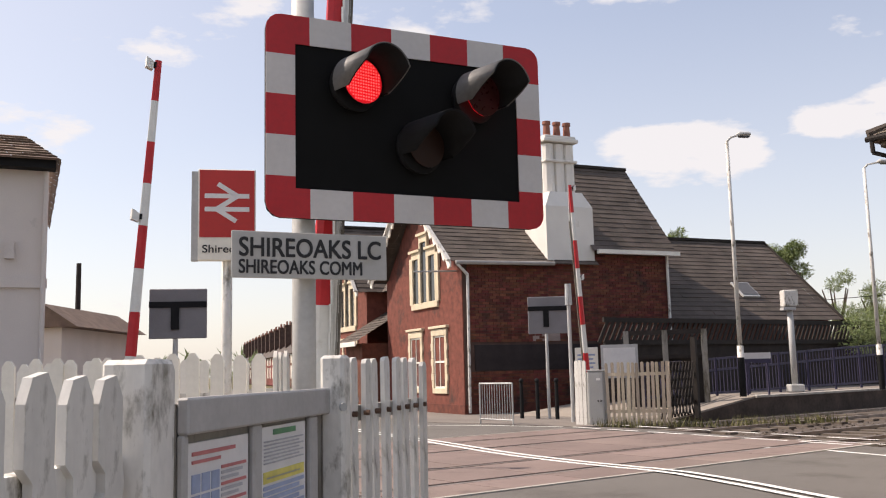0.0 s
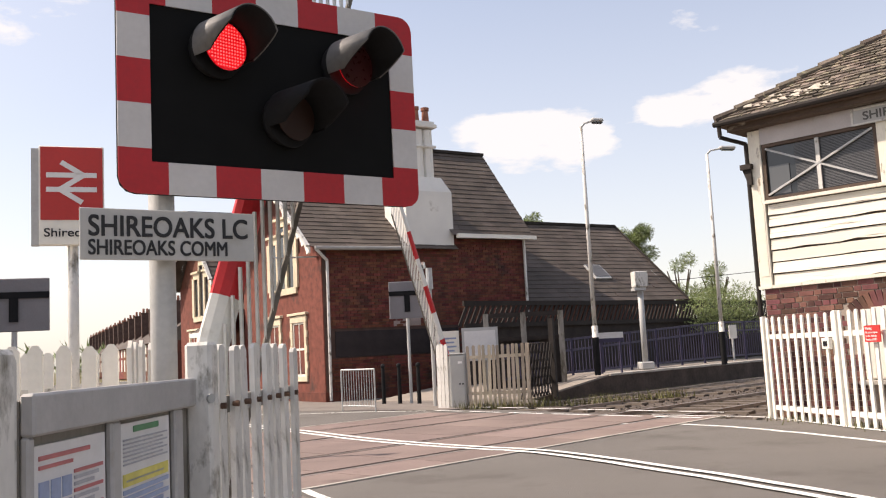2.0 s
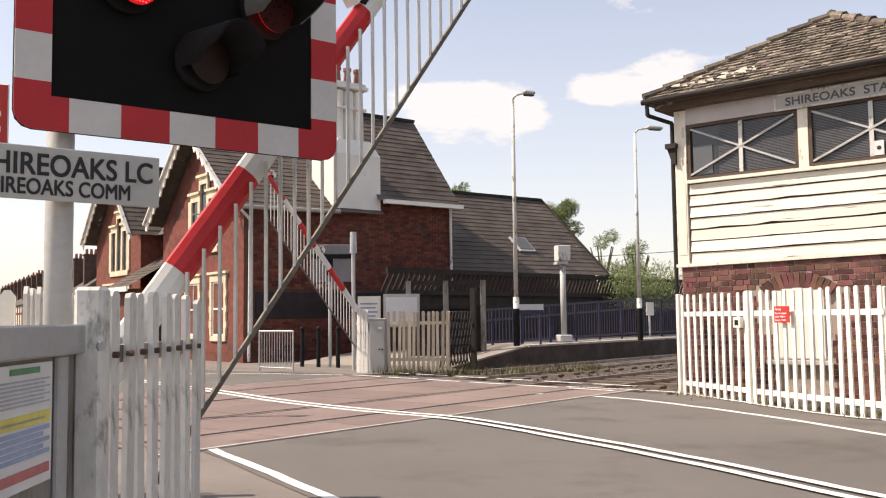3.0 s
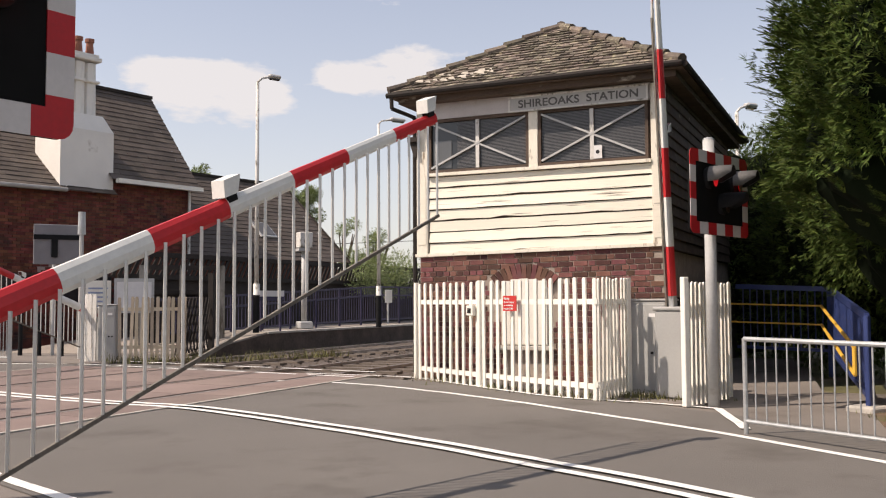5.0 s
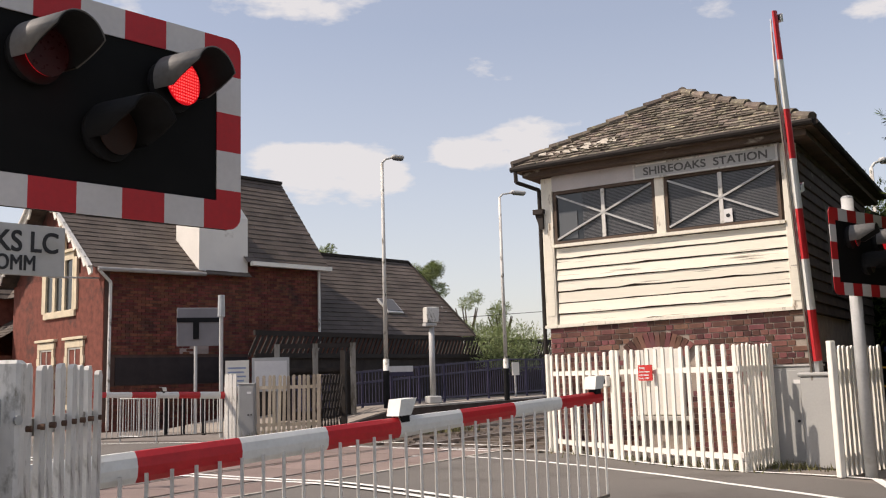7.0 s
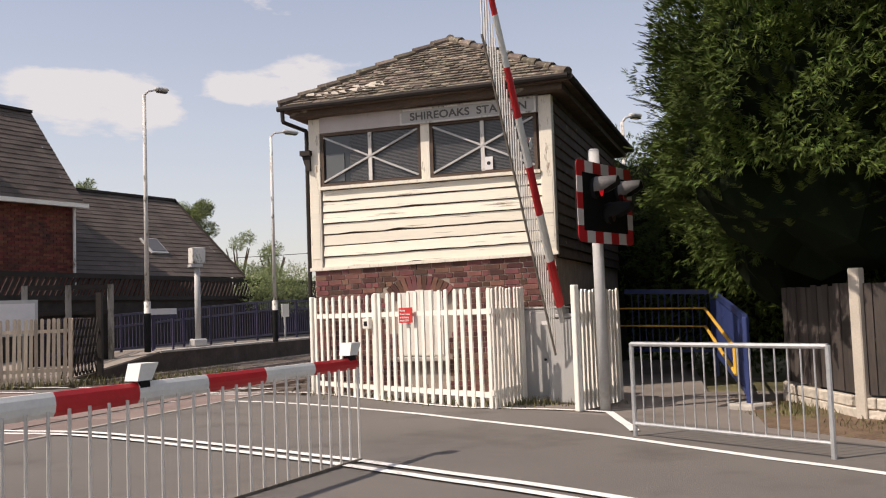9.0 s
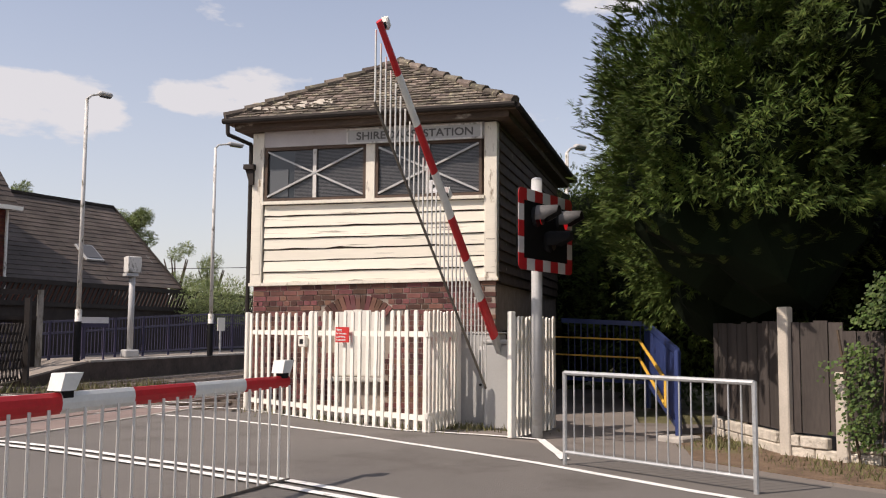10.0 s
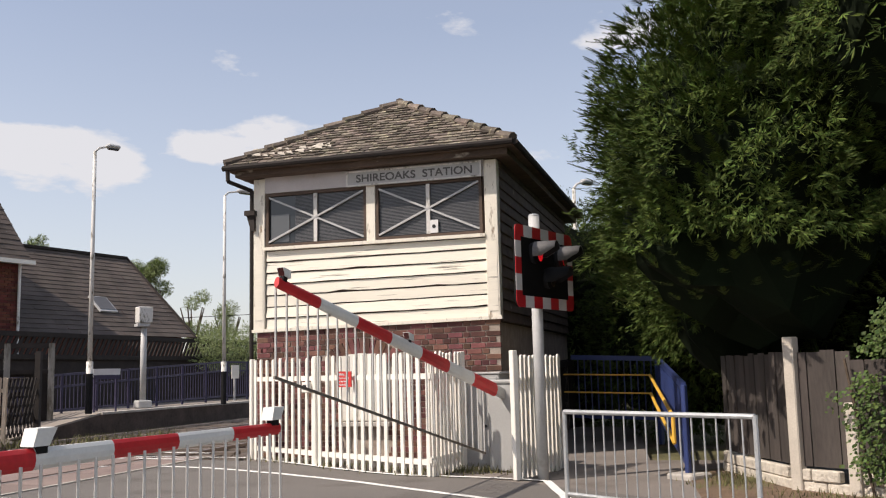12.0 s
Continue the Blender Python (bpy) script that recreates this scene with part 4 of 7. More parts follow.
def build_wigwag(m, label, leds=True, px=0.24, z0=2.03, r0=0.068, toe=0):
    """The board spans x 0..1.43 and z z0..z0 + 0.945 in its own space; the post stands behind it, the lamps turn by toe."""
    s = root("crossing_signal", m, label, "traffic signal", "level crossing signals")
    w, h = 1.425, 0.945
    bm = B()
    r = 0.07
    pts = []
    for cx, cz, a0 in ((r, r, 180), (w - r, r, 270), (w - r, h - r, 0), (r, h - r, 90)):
        pts += [(cx + r * math.cos(radians(a0 + q)), 0, cz + r * math.sin(radians(a0 + q))) for q in (0, 30, 60, 90)]
    prism(bm, pts, (0, 0.02, 0))
    board = part("backboard", bm, BLACK_SHEET, s, "black board edged in red and white blocks")
    board.location = (0, 0, z0)
    band_frame(w, h, 0.135, 7, 5, BLACK_SHEET, board, RED, WHITE_SHEET)
    lamps = []
    for nm, lx, lz, kind in (("red_lamp", 0.415, 0.640, 1), ("red_lamp", 1.04, 0.640, 2), ("amber_lamp", 0.74, 0.365, 0)):
        lamp = part(nm, rod(B(), (0, -0.012, 0), (0, 0, 0), 0.128, 0.130, n=28), BLACK, s)
        lamp.matrix_basis = pose(lx, -0.03, z0 + lz, 0, 0, toe)
        part("lamp_housing", rod(B(), (0, 0.05, 0), (0, 0, 0), 0.110, 0.128, n=24), BLACK, lamp, smooth=True)
        # red hoods are coloured grey as sunlit, the amber one black as shaded
        hd = part("hood", hood_mesh(0.130, 0.26, 1.0), HOOD_SUNLIT if kind else BLACK, lamp, smooth=True)
        hd.location = (0, -0.01, 0)
        part("hood_lining", hood_mesh(0.123, 0.258, 1.0), BLACK, lamp, smooth=True).location = (0, -0.01, 0)
        if not kind:
            part("lens", rod(B(), (0, -0.055, 0), (0, -0.05, 0), 0.105, n=28), AMBER, lamp)
            continue
        # the red aspect is a disc that turns its lit face outwards
        disc = part("lens", rod(B(), (0, -0.004, 0), (0, 0.0, 0), 0.105, n=28), RED_LIT, lamp, "round red lens of small diodes")
        disc.location = (0, -0.065, 0)
        if leds:
            bm = B()
            for i in range(-7, 8):
                for j in range(-7, 8):
                    x, z = i * 0.0145, j * 0.0145
                    if x * x + z * z < 0.098 ** 2:
                        rod(bm, (x, -0.0065, z), (x, -0.004, z), 0.0042, 0.0036, n=5)
            tagged(part("diodes", bm, RED_LED, disc), kind="stuff")
        part("lens_back", rod(B(), (0, 0.0005, 0), (0, 0.004, 0), 0.106, n=28), RED_DARK, disc)
        lamps.append((disc, kind))
    bm = B()
    rod(bm, (px, 0.13, 0), (px, 0.13, z0 + 1.13), r0, n=16)
    part("post", bm, POLE_GREY, s, smooth=True)
    bm = B()
    rod(bm, (px, 0.13, z0 + 1.13), (px, 0.13, z0 + 1.15), r0 + 0.004, r0 - 0.015, n=16)
    part("post_cap", bm, GALV, s)
    bm = B()
    for z in (z0 + 0.17, z0 + 0.77):
        box(bm, px - 0.11, px + 0.11, 0.02, 0.06, z - 0.025, z + 0.025)
        box(bm, px - 0.085, px + 0.085, 0.06, 0.21, z - 0.02, z + 0.02)
    part("bracket", bm, GALV, s)
    return s, lamps


NEAR_SIGNAL, NEAR_LAMPS = build_wigwag(pose(-0.741, 3.895, 0, 0, 0, 24.8), "red and white edged level crossing light board on a grey post", px=0.212, z0=1.953, r0=0.054, toe=15)
FAR_SIGNAL, FAR_LAMPS = build_wigwag(pose(7.95, 7.95, 0, 0, 0, 18) @ pose(-0.72, -0.13, 0), "level crossing light board on a grey post by the signal box", False, 0.72, 1.97, 0.066, 12)


def build_name_plate():
    s = root("name_sign", pose(-0.878, 3.834, 1.68, 0, 0, 24.8), "pale grey crossing name sign on the signal post", "sign")
    part("plate", box(B(), 0, 0.72, -0.006, 0.006, 0, 0.207, 0.003), SIGN_GREY, s)
    words("lettering", "SHIREOAKS LC", 0.118, pose(0.028, -0.008, 0.095) @ UPRIGHT, INK, s, 0.655, 0.028)
    words("lettering", "SHIREOAKS COMM", 0.086, pose(0.028, -0.008, 0.020) @ UPRIGHT, INK, s, 0.565, 0.028)
    bm = B()
    box(bm, 0.22, 0.46, 0.006, 0.09, 0.085, 0.125)
    part("bracket", bm, GALV, s)


build_name_plate()


def build_station_sign():
    s = root("station_sign", pose(-1.85, 6.99, -0.09, 0, 0, 12), "red and white station sign on a white post", "sign")
    part("panel", box(B(), 0, 0.44, -0.04, 0.04, 2.24, 2.96, 0.006), WHITE, s)
    part("red_panel", box(B(), 0.012, 0.43, -0.046, -0.039, 2.42, 2.95), SIGN_RED, s)
    for z in (2.64, 2.745):
        part("arrow_bar", box(B(), 0.05, 0.39, -0.052, -0.045, z - 0.018, z + 0.018), PAPER, s)
    for k, (a, b) in enumerate((((0.15, 2.84), (0.30, 2.745)), ((0.30, 2.745), (0.14, 2.64)), ((0.14, 2.64), (0.29, 2.545)))):
        part("arrow_stroke", beam(B(), (a[0], -0.0485 - k * 0.001, a[1]), (b[0], -0.0485 - k * 0.001, b[1]), 0.007, 0.036, (0, 0, 1)), PAPER, s)
    words("lettering", "Shireoaks", 0.085, pose(0.03, -0.042, 2.30) @ UPRIGHT, INK, s, 0.38)
    part("edge", box(B(), -0.05, 0.0, -0.03, 0.05, 2.24, 2.94), POLE_GREY, s)
    bm = B()
    rod(bm, (0.22, 0.06, 0), (0.22, 0.06, 2.9), 0.042, n=14)
    part("post", bm, WHITE_WORN, s, smooth=True)


build_station_sign()


# ---- barriers ----
def build_barrier(m, length, label, skirt, group="crossing barriers", bands=8, begin=0.0, pivot=0.95, lamp_size=1.0):
    """Pedestal at the origin; the boom is a part that turns, along +x when lowered."""
    b = root("level_crossing_barrier", m, label, "barrier", group)
    ped = part("pedestal", box(B(), -0.30, 0.10, -0.22, 0.22, 0.0, 1.10, 0.02), CABINET, b)
    part("pedestal_lid", box(B(), -0.32, 0.12, -0.24, 0.24, 1.10, 1.15, 0.015), CABINET, ped)
    bm = B()
    box(bm, -0.28, max(0.12, begin + 0.01), -0.035, 0.035, -0.06, 0.06, 0.01)
    boom = part("boom", bm, GALV, b, "red and white banded boom with hanging rods")
    boom.location = (0, 0.0, pivot)
    rods, rail = [], None
    step = (length - begin) / bands
    for i in range(bands):
        bm = B()
        ha, hb = 0.085 - 0.035 * i / bands, 0.085 - 0.035 * (i + 1) / bands
        x0, x1 = begin + i * step, begin + (i + 1) * step
        n = 10
        rings = []
        for x, r in ((x0, ha), (x1, hb)):
            rings.append([bm.verts.new((x, 0.55 * r * math.cos(2 * math.pi * k / n), r * math.sin(2 * math.pi * k / n))) for k in range(n)])
        for k in range(n):
            bm.faces.new((rings[0][k], rings[0][(k + 1) % n], rings[1][(k + 1) % n], rings[1][k]))
        bm.faces.new(rings[0][::-1])
        bm.faces.new(rings[1])
        part("band", bm, RED_BOOM if (bands - 1 - i) % 2 == 0 else WHITE_BOOM, boom, smooth=False)
    # boom lights
    for x in (length * 0.525, length - 0.08):
        q, up = lamp_size, 0.055
        lamp = part("boom_light", prism(B(), [(x - 0.085 * q, -0.055 * q, up + 0.02), (x + 0.035 * q, -0.055 * q, up + 0.02), (x + 0.095 * q, -0.055 * q, up + 0.125 * q), (x - 0.055 * q, -0.055 * q, up + 0.125 * q)], (0, 0.11 * q, 0)), WHITE_BOOM, boom, "white wedge shaped boom lamp")
        part("light_lens", prism(B(), [(x + 0.041 * q, -0.045 * q, up + 0.03 * q), (x + 0.047 * q, -0.045 * q, up + 0.03 * q), (x + 0.097 * q, -0.045 * q, up + 0.115 * q), (x + 0.091 * q, -0.045 * q, up + 0.115 * q)], (0, 0.09 * q, 0)), RED_DARK, lamp)
        part("lamp_foot", box(B(), x - 0.04 * q, x + 0.04 * q, -0.035 * q, 0.035 * q, 0.03, up + 0.0195), BLACK, lamp)
    if skirt:
        x0, n = skirt
        for i in range(n):
            x = x0 + (length - 0.06 - x0) * i / (n - 1)
            rd = part("skirt_rod", rod(B(), (0, 0.0, -0.80), (0, 0.0, -0.03), 0.011, n=5), ALU, boom)
            rods.append((rd, x))
        rail = part("skirt_rail", box(B(), x0 - 0.02, length - 0.04, -0.010, 0.010, -0.012, 0.012), DARK_RAIL, boom)
    return b, boom, rods, rail, pivot


NEAR_BARRIER = build_barrier(pose(-0.60, 4.59, 0, 0, 0, 27.7), 5.24, "red and white crossing barrier lowering across the near lane", (0.55, 33), bands=8, begin=0.17, pivot=0.80)
BOX_BARRIER = build_barrier(pose(8.30, 8.95, 0, 0, 0, 203), 4.70, "red and white crossing barrier lowering beside the signal box", (0.55, 27), bands=7, begin=0.34, lamp_size=0.7)
HOUSE_BARRIER = build_barrier(pose(3.35, 21.34, 0, 0, 0, 222), 4.55, "red and white crossing barrier in front of the station house", (0.5, 30), bands=7, lamp_size=0.8)
LEFT_BARRIER = build_barrier(pose(-4.40, 13.0, 0, 0, 0, 30), 5.0, "raised red and white crossing barrier across the railway", None, bands=8)


# ---- fence, notice board and posts beside the camera ----
def build_near_fence():
    rng = random.Random(8)
    f = root("picket_fence", pose(0, 0, 0), "weathered white picket fence with tall posts beside the footway", "fence")
    bm = B()
    # near pickets have notched sides
    h, w = 1.275, 0.096
    pts = [(-w / 2, 0, 0), (w / 2, 0, 0), (w / 2, 0, h - 0.30), (w / 2 + 0.012, 0, h - 0.24), (w / 2, 0, h - 0.18), (w / 2, 0, h - 0.05), (w * 0.2, 0, h), (-w * 0.3, 0, h - 0.01), (-w / 2, 0, h - 0.06), (-w / 2, 0, h - 0.18), (-w / 2 + 0.03, 0, h - 0.21), (-w / 2 + 0.03, 0, h - 0.25), (-w / 2, 0, h - 0.28)]
    prism(bm, pts, (0, 0.022, 0))
    notched = bpy.data.meshes.new("picket")
    bm.to_mesh(notched)
    bm.free()
    notched.materials.append(WHITE_WORN)
    picket_run(f, (-0.917, 0.827), (-0.691, 1.969), 9, notched, rng, (1.04, 0.45), WHITE_WORN, (0.05, 0.08), back=0.045)
    tall = picket_mesh("picket", 0.072, 1.315, 0.020, WHITE_WORN, "flat")
    picket_run(f, (-0.335, 3.42), (-0.052, 4.52), 8, tall, rng, (1.10, 0.4), GREY_TIMBER, (0.045, 0.06), back=0.04, lean=0.9)
    for k in range(8):                     # dark bolt heads where the rail is fixed
        x, y = -0.335 + 0.283 * (k + 0.5) / 8, 3.42 + 1.10 * (k + 0.5) / 8
        part("bolt", rod(B(), (x + 0.012, y - 0.02, 1.10), (x - 0.01, y - 0.015, 1.10), 0.011, n=8), RUST, f)
    for x, y, ww, hh, mt in ((-0.692, 2.048, 0.125, 1.30, WHITE_WORN), (-0.376, 3.345, 0.092, 1.325, WHITE_WORN)):
        bm = B()
        box(bm, -ww / 2, ww / 2, -ww / 2, ww / 2, 0, hh, 0.012)
        p = part("post", bm, mt, f)
        p.matrix_basis = pose(x, y, 0, 0, 0, 78.8)
    shared("picket", picket_mesh("picket", 0.058, 1.30, 0.03, WHITE_WORN, "point"), f, pose(-0.650, 2.155, 0, 0, 0, 78.8))
    bm = B()
    rod(bm, (-0.345, 3.293, 1.135), (-0.339, 3.287, 1.135), 0.016, n=10)
    part("coach_bolt", bm, GALV, f)
    # far run behind the signal post
    g = root("picket_fence", pose(0, 0, 0), "white picket fence along the railway side of the footway", "fence")
    me2 = picket_mesh("picket", 0.085, 1.40, 0.02, WHITE, "point")
    picket_run(g, (-4.6, 6.0), (-0.95, 5.85), 27, me2, rng, (1.12, 0.35), WHITE_WORN, back=0.05, lean=1.5)
    picket_run(g, (-0.92, 5.2), (-0.98, 7.2), 13, me2, rng, (1.12, 0.35), WHITE_WORN, back=0.05, lean=1.5)
    picket_run(g, (-3.4, 7.4), (-1.2, 7.3), 14, me2, rng, (1.12, 0.35), WHITE_WORN, back=0.05, lean=1.5)
    picket_run(g, (-6.6, 10.6), (-3.3, 10.3), 22, me2, rng, (1.12, 0.35), WHITE_WORN, back=0.05, lean=1.5)
    # notice board
    n = root("notice_board", pose(-0.645, 2.20, 0, 0, 0, 78.8), "grey framed notice board with two safety posters", "notice board")
    paint = mat("grey painted frame", (0.42, 0.41, 0.40), 0.6, var=0.1, scale=4, dirt=(0.25, 0.22, 0.18), dirt_amount=0.25)
    part("backing", box(B(), 0, 1.14, 0.0, 0.05, 0.45, 1.19), GREY_TIMBER, n)
    for a in ((0, 1.14, 1.112, 1.205), (0, 1.14, 0.45, 0.55)):
        part("frame", box(B(), a[0], a[1], -0.035, 0.0, a[2], a[3], 0.006), paint, n)
    for a in ((0, 0.03), (0.45, 0.515), (0.955, 1.03)):
        part("frame", box(B(), a[0], a[1], -0.022, 0.0, 0.55, 1.112, 0.006), paint, n)
    # posters with unreadable print as bars
    def poster(x0, x1, z0, z1, rows):
        p = part("poster", box(B(), x0, x1, -0.010, -0.002, z0, z1), PAPER, n)
        for (a, b, c, d, mt) in rows:
            part("print_bar", box(B(), x0 + (x1 - x0) * a, x0 + (x1 - x0) * b, -0.013, -0.010, z0 + (z1 - z0) * c, z0 + (z1 - z0) * d), mt, p)
    rows = [(0.06, 0.75, 0.90, 0.93, INK_RED), (0.06, 0.5, 0.84, 0.865, INK_RED)]
    rows += [(0.52, 0.95 - 0.07 * (k % 3), 0.76 - k * 0.045, 0.785 - k * 0.045, INK_RED if k % 3 == 0 else INK_GREY) for k in range(16)]
    rows += [(0.06 + 0.15 * (k % 3), 0.18 + 0.15 * (k % 3), 0.62 - 0.16 * (k // 3), 0.76 - 0.16 * (k // 3), INK_BLUE) for k in range(9)]
    poster(0.044, 0.432, 0.75, 1.088, rows)
    rows = [(0.25, 0.75, 0.92, 0.97, INK_GREEN)] + [(0.06, 0.94 - 0.1 * (k % 2), 0.86 - k * 0.032, 0.873 - k * 0.032, INK_GREY) for k in range(7)]
    rows += [(0.05, 0.95, 0.50, 0.60, INK_YELLOW), (0.1, 0.85, 0.535, 0.55, INK_GREY)] + [(0.05, 0.95 - 0.12 * (k % 2), 0.44 - k * 0.05, 0.475 - k * 0.05, INK_BLUE) for k in range(5)] + [(0.05, 0.95, 0.08, 0.16, INK_RED)]
    poster(0.528, 0.926, 0.755, 1.098, rows)


build_near_fence()


# ---- guard rail, ramp and boundary fence ----
def build_guard_rail(name, a, b, h, n, label, r=0.022):
    a, b = Vector((*a, 0)), Vector((*b, 0))
    g = root(name, pose(0, 0, 0), label, "guard rail")
    up = lambda p, z: p + Vector((0, 0, z))
    part("top_rail", rod(B(), up(a, h), up(b, h), r), GALV, g)
    part("bottom_rail", rod(B(), up(a, 0.12), up(b, 0.12), r * 0.8), GALV, g)
    for p in (a, b):
        part("post", rod(B(), up(p, 0), up(p, h + 0.01), r), GALV, g)
    for i in range(n):
        p = a.lerp(b, (i + 1) / (n + 1))
        part("bar", rod(B(), up(p, 0.12), up(p, h), 0.008, n=6), GALV, g)
    return g


build_guard_rail("guard_rail", (6.62, 6.24), (6.65, 4.21), 0.87, 16, "galvanised pedestrian guard rail at the kerb")
build_guard_rail("guard_rail", (0.90, 22.3), (1.60, 21.3), 0.95, 12, "small grey pedestrian guard rail across the road", 0.02)


def build_ramp():
    r = root("ramp_railing", pose(0, 0, 0), "blue railing with yellow handrail beside the footpath ramp", "railing")
    A, C, D = Vector((9.13, 6.80, 0)), Vector((12.6, 10.0, 0)), Vector((12.0, 11.39, 0))
    zz = lambda k: Vector((0, 0, k))
    part("end_post", box(B(), 9.10, 9.16, 6.77, 6.83, 0, 1.05, 0.008), BLUE, r)
    for p, q, z0, z1, foot0, foot1 in ((A, C, 1.04, 1.397, 0.15, 0.42), (C, D, 1.397, 1.46, 0.42, 0.45)):
        part("top_rail", beam(B(), p + zz(z0), q + zz(z1), 0.05, 0.08), BLUE, r)
        part("bottom_rail", beam(B(), p + zz(foot0), q + zz(foot1), 0.04, 0.05), BLUE, r)
        n = int((q - p).length / 0.11)
        for i in range(1, n):
            a = p.lerp(q, i / n)
            z, zb = z0 + (z1 - z0) * i / n, foot0 + (foot1 - foot0) * i / n
            part("bar", rod(B(), a + zz(zb), a + zz(z), 0.012, n=5), BLUE, r)
    part("corner_post", box(B(), 12.56, 12.64, 9.96, 10.04, 0, 1.41, 0.01), BLUE, r)
    s = Vector((-0.12, 0.08, 0))
    for z, rise in ((0.70, 0.43), (0.40, 0.43)):
        part("handrail", rod(B(), A + s + zz(z), C + s + zz(z + rise), 0.024), YELLOW, r)
        part("handrail", rod(B(), C + s + zz(z + rise), D + s + zz(z + rise + 0.04), 0.013), YELLOW, r)
    part("handrail", rod(B(), A + s + zz(0.40), A + s + zz(0.70), 0.024), YELLOW, r)
    part("footing", box(B(), 8.95, 9.33, 6.62, 6.98, -0.05, 0.06, 0.02), KERB, r)
    # dark railing on the railway side
    g = root("ramp_fence", pose(0, 0, 0), "dark timber and mesh fence behind the signal box ramp", "fence")
    part("fence_rail", beam(B(), (9.6, 10.4, 1.15), (16.5, 15.5, 1.45), 0.06, 0.10), DARK_TIMBER, g)
    for i in range(46):
        a = Vector((9.6, 10.4, 0)).lerp(Vector((16.5, 15.5, 0)), i / 45)
        part("pale", box(B(), a.x - 0.045, a.x + 0.045, a.y - 0.01, a.y + 0.01, -0.05, 1.25 + 0.3 * i / 45), DARK_TIMBER, g)


build_ramp()


def build_boundary_fence():
    rng = random.Random(21)
    f = root("boundary_fence", pose(0, 0, 0), "grey timber board fence between concrete posts on rock faced bases", "fence")
    P = [(12.2, 8.1), (10.06, 6.95), (9.02, 5.34), (8.98, 4.70), (9.3, 2.9), (9.6, 0.8), (9.8, -2.0)]
    tops = [1.5, 1.42, 1.54, 0.88, 0.9, 1.3, 1.4]
    for (x, y), h in zip(P[2:], tops[2:]):
        part("post", box(B(), x - 0.06, x + 0.06, y - 0.06, y + 0.06, -0.05, h, 0.012), CONCRETE, f)
    for i, ((x0, y0), (x1, y1)) in enumerate(zip(P, P[1:])):
        a, b = Vector((x0 + 0.03, y0, 0)), Vector((x1 + 0.03, y1, 0))
        ang = math.degrees(math.atan2((b - a).y, (b - a).x))
        ln = (b - a).length
        n = max(3, int(ln / 0.13))
        z = 0.24
        h = 1.38 - z if i < 3 else 1.05
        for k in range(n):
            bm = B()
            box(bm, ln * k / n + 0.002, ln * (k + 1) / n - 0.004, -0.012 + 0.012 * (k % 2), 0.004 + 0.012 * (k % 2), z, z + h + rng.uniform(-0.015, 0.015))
            # board colour includes the tree's shade
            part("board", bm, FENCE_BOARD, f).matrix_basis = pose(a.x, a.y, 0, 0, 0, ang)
        # rock faced base slabs
        for row in range(2):
            m = max(2, int(ln / 0.32))
            for k in range(m):
                o = 0.5 * (row % 2)
                s0, s1 = max(0, (k - o) / m), min(1, (k + 1 - o) / m)
                bm = B()
                box(bm, ln * s0 + 0.006, ln * s1 - 0.006, -0.05 - rng.uniform(0, 0.02), 0.03, row * 0.12 - 0.02, row * 0.12 + 0.095, 0.012)
                part("base_stone", bm, ROCKFACE, f).matrix_basis = pose(a.x, a.y, 0, 0, 0, ang)
    return f


build_boundary_fence()


# ---- foliage ----
def sprays(bm, centre, radii, n, rng, size, droop=0.3, shell=0.75, lower=-0.9, fan=4, gaps=None):
    """Feathery sprays of small leaf blades set over an uneven ellipsoid."""
    cx, cy, cz = centre
    for _ in range(n):
        d = Vector((rng.gauss(0, 1), rng.gauss(0, 1), rng.gauss(0, 1))).normalized()
        if d.z < lower:
            continue
        bulge = 1 + 0.20 * noise.noise(d * 2.3 + Vector(centre)) + 0.20 * noise.noise(d * 5.0 + Vector(centre)) + 0.10 * noise.noise(d * 11.0 + Vector(centre))
        k = rng.uniform(shell, 1.0) * bulge
        p = Vector((cx + d.x * radii[0] * k, cy + d.y * radii[1] * k, cz + d.z * radii[2] * k))
        if gaps is not None:             # tufts: hollows between them open onto the shade-coloured core
            g = noise.noise(p * 2.4) + 0.6 * noise.noise(p * 5.5)
            if g < gaps:
                continue
            p += d * min(0.16, 0.22 * (g - gaps))
        out = (d + Vector((rng.gauss(0, 0.35), rng.gauss(0, 0.35), rng.gauss(0, 0.3) - droop))).normalized()
        side = out.cross(Vector((rng.gauss(0, 1), rng.gauss(0, 1), rng.gauss(0, 1)))).normalized()
        s = size * rng.uniform(0.6, 1.4)
        for j in range(fan):
            w = (out + side * (j - (fan - 1) / 2) * 0.42 + Vector((0, 0, rng.uniform(-0.2, 0.2)))).normalized()
            t = w.cross(d + Vector((0.01, 0.02, 0.3))).normalized() * s * 0.058
            tip = p + w * s * rng.uniform(0.7, 1.15)
            mid = p + w * s * 0.5
            vs = [bm.verts.new(q) for q in (p, mid + t, tip, mid - t)]
            bm.faces.new(vs)


def blob(bm, centre, radii, rng, seg=20):
    r = bmesh.ops.create_icosphere(bm, subdivisions=3, radius=1)
    for v in r["verts"]:
        d = v.co.normalized()
        k = 1 + 0.20 * noise.noise(d * 2.3 + Vector(centre)) + 0.20 * noise.noise(d * 5.0 + Vector(centre))
        v.co = Vector((centre[0] + d.x * radii[0] * k, centre[1] + d.y * radii[1] * k, centre[2] + d.z * radii[2] * k))


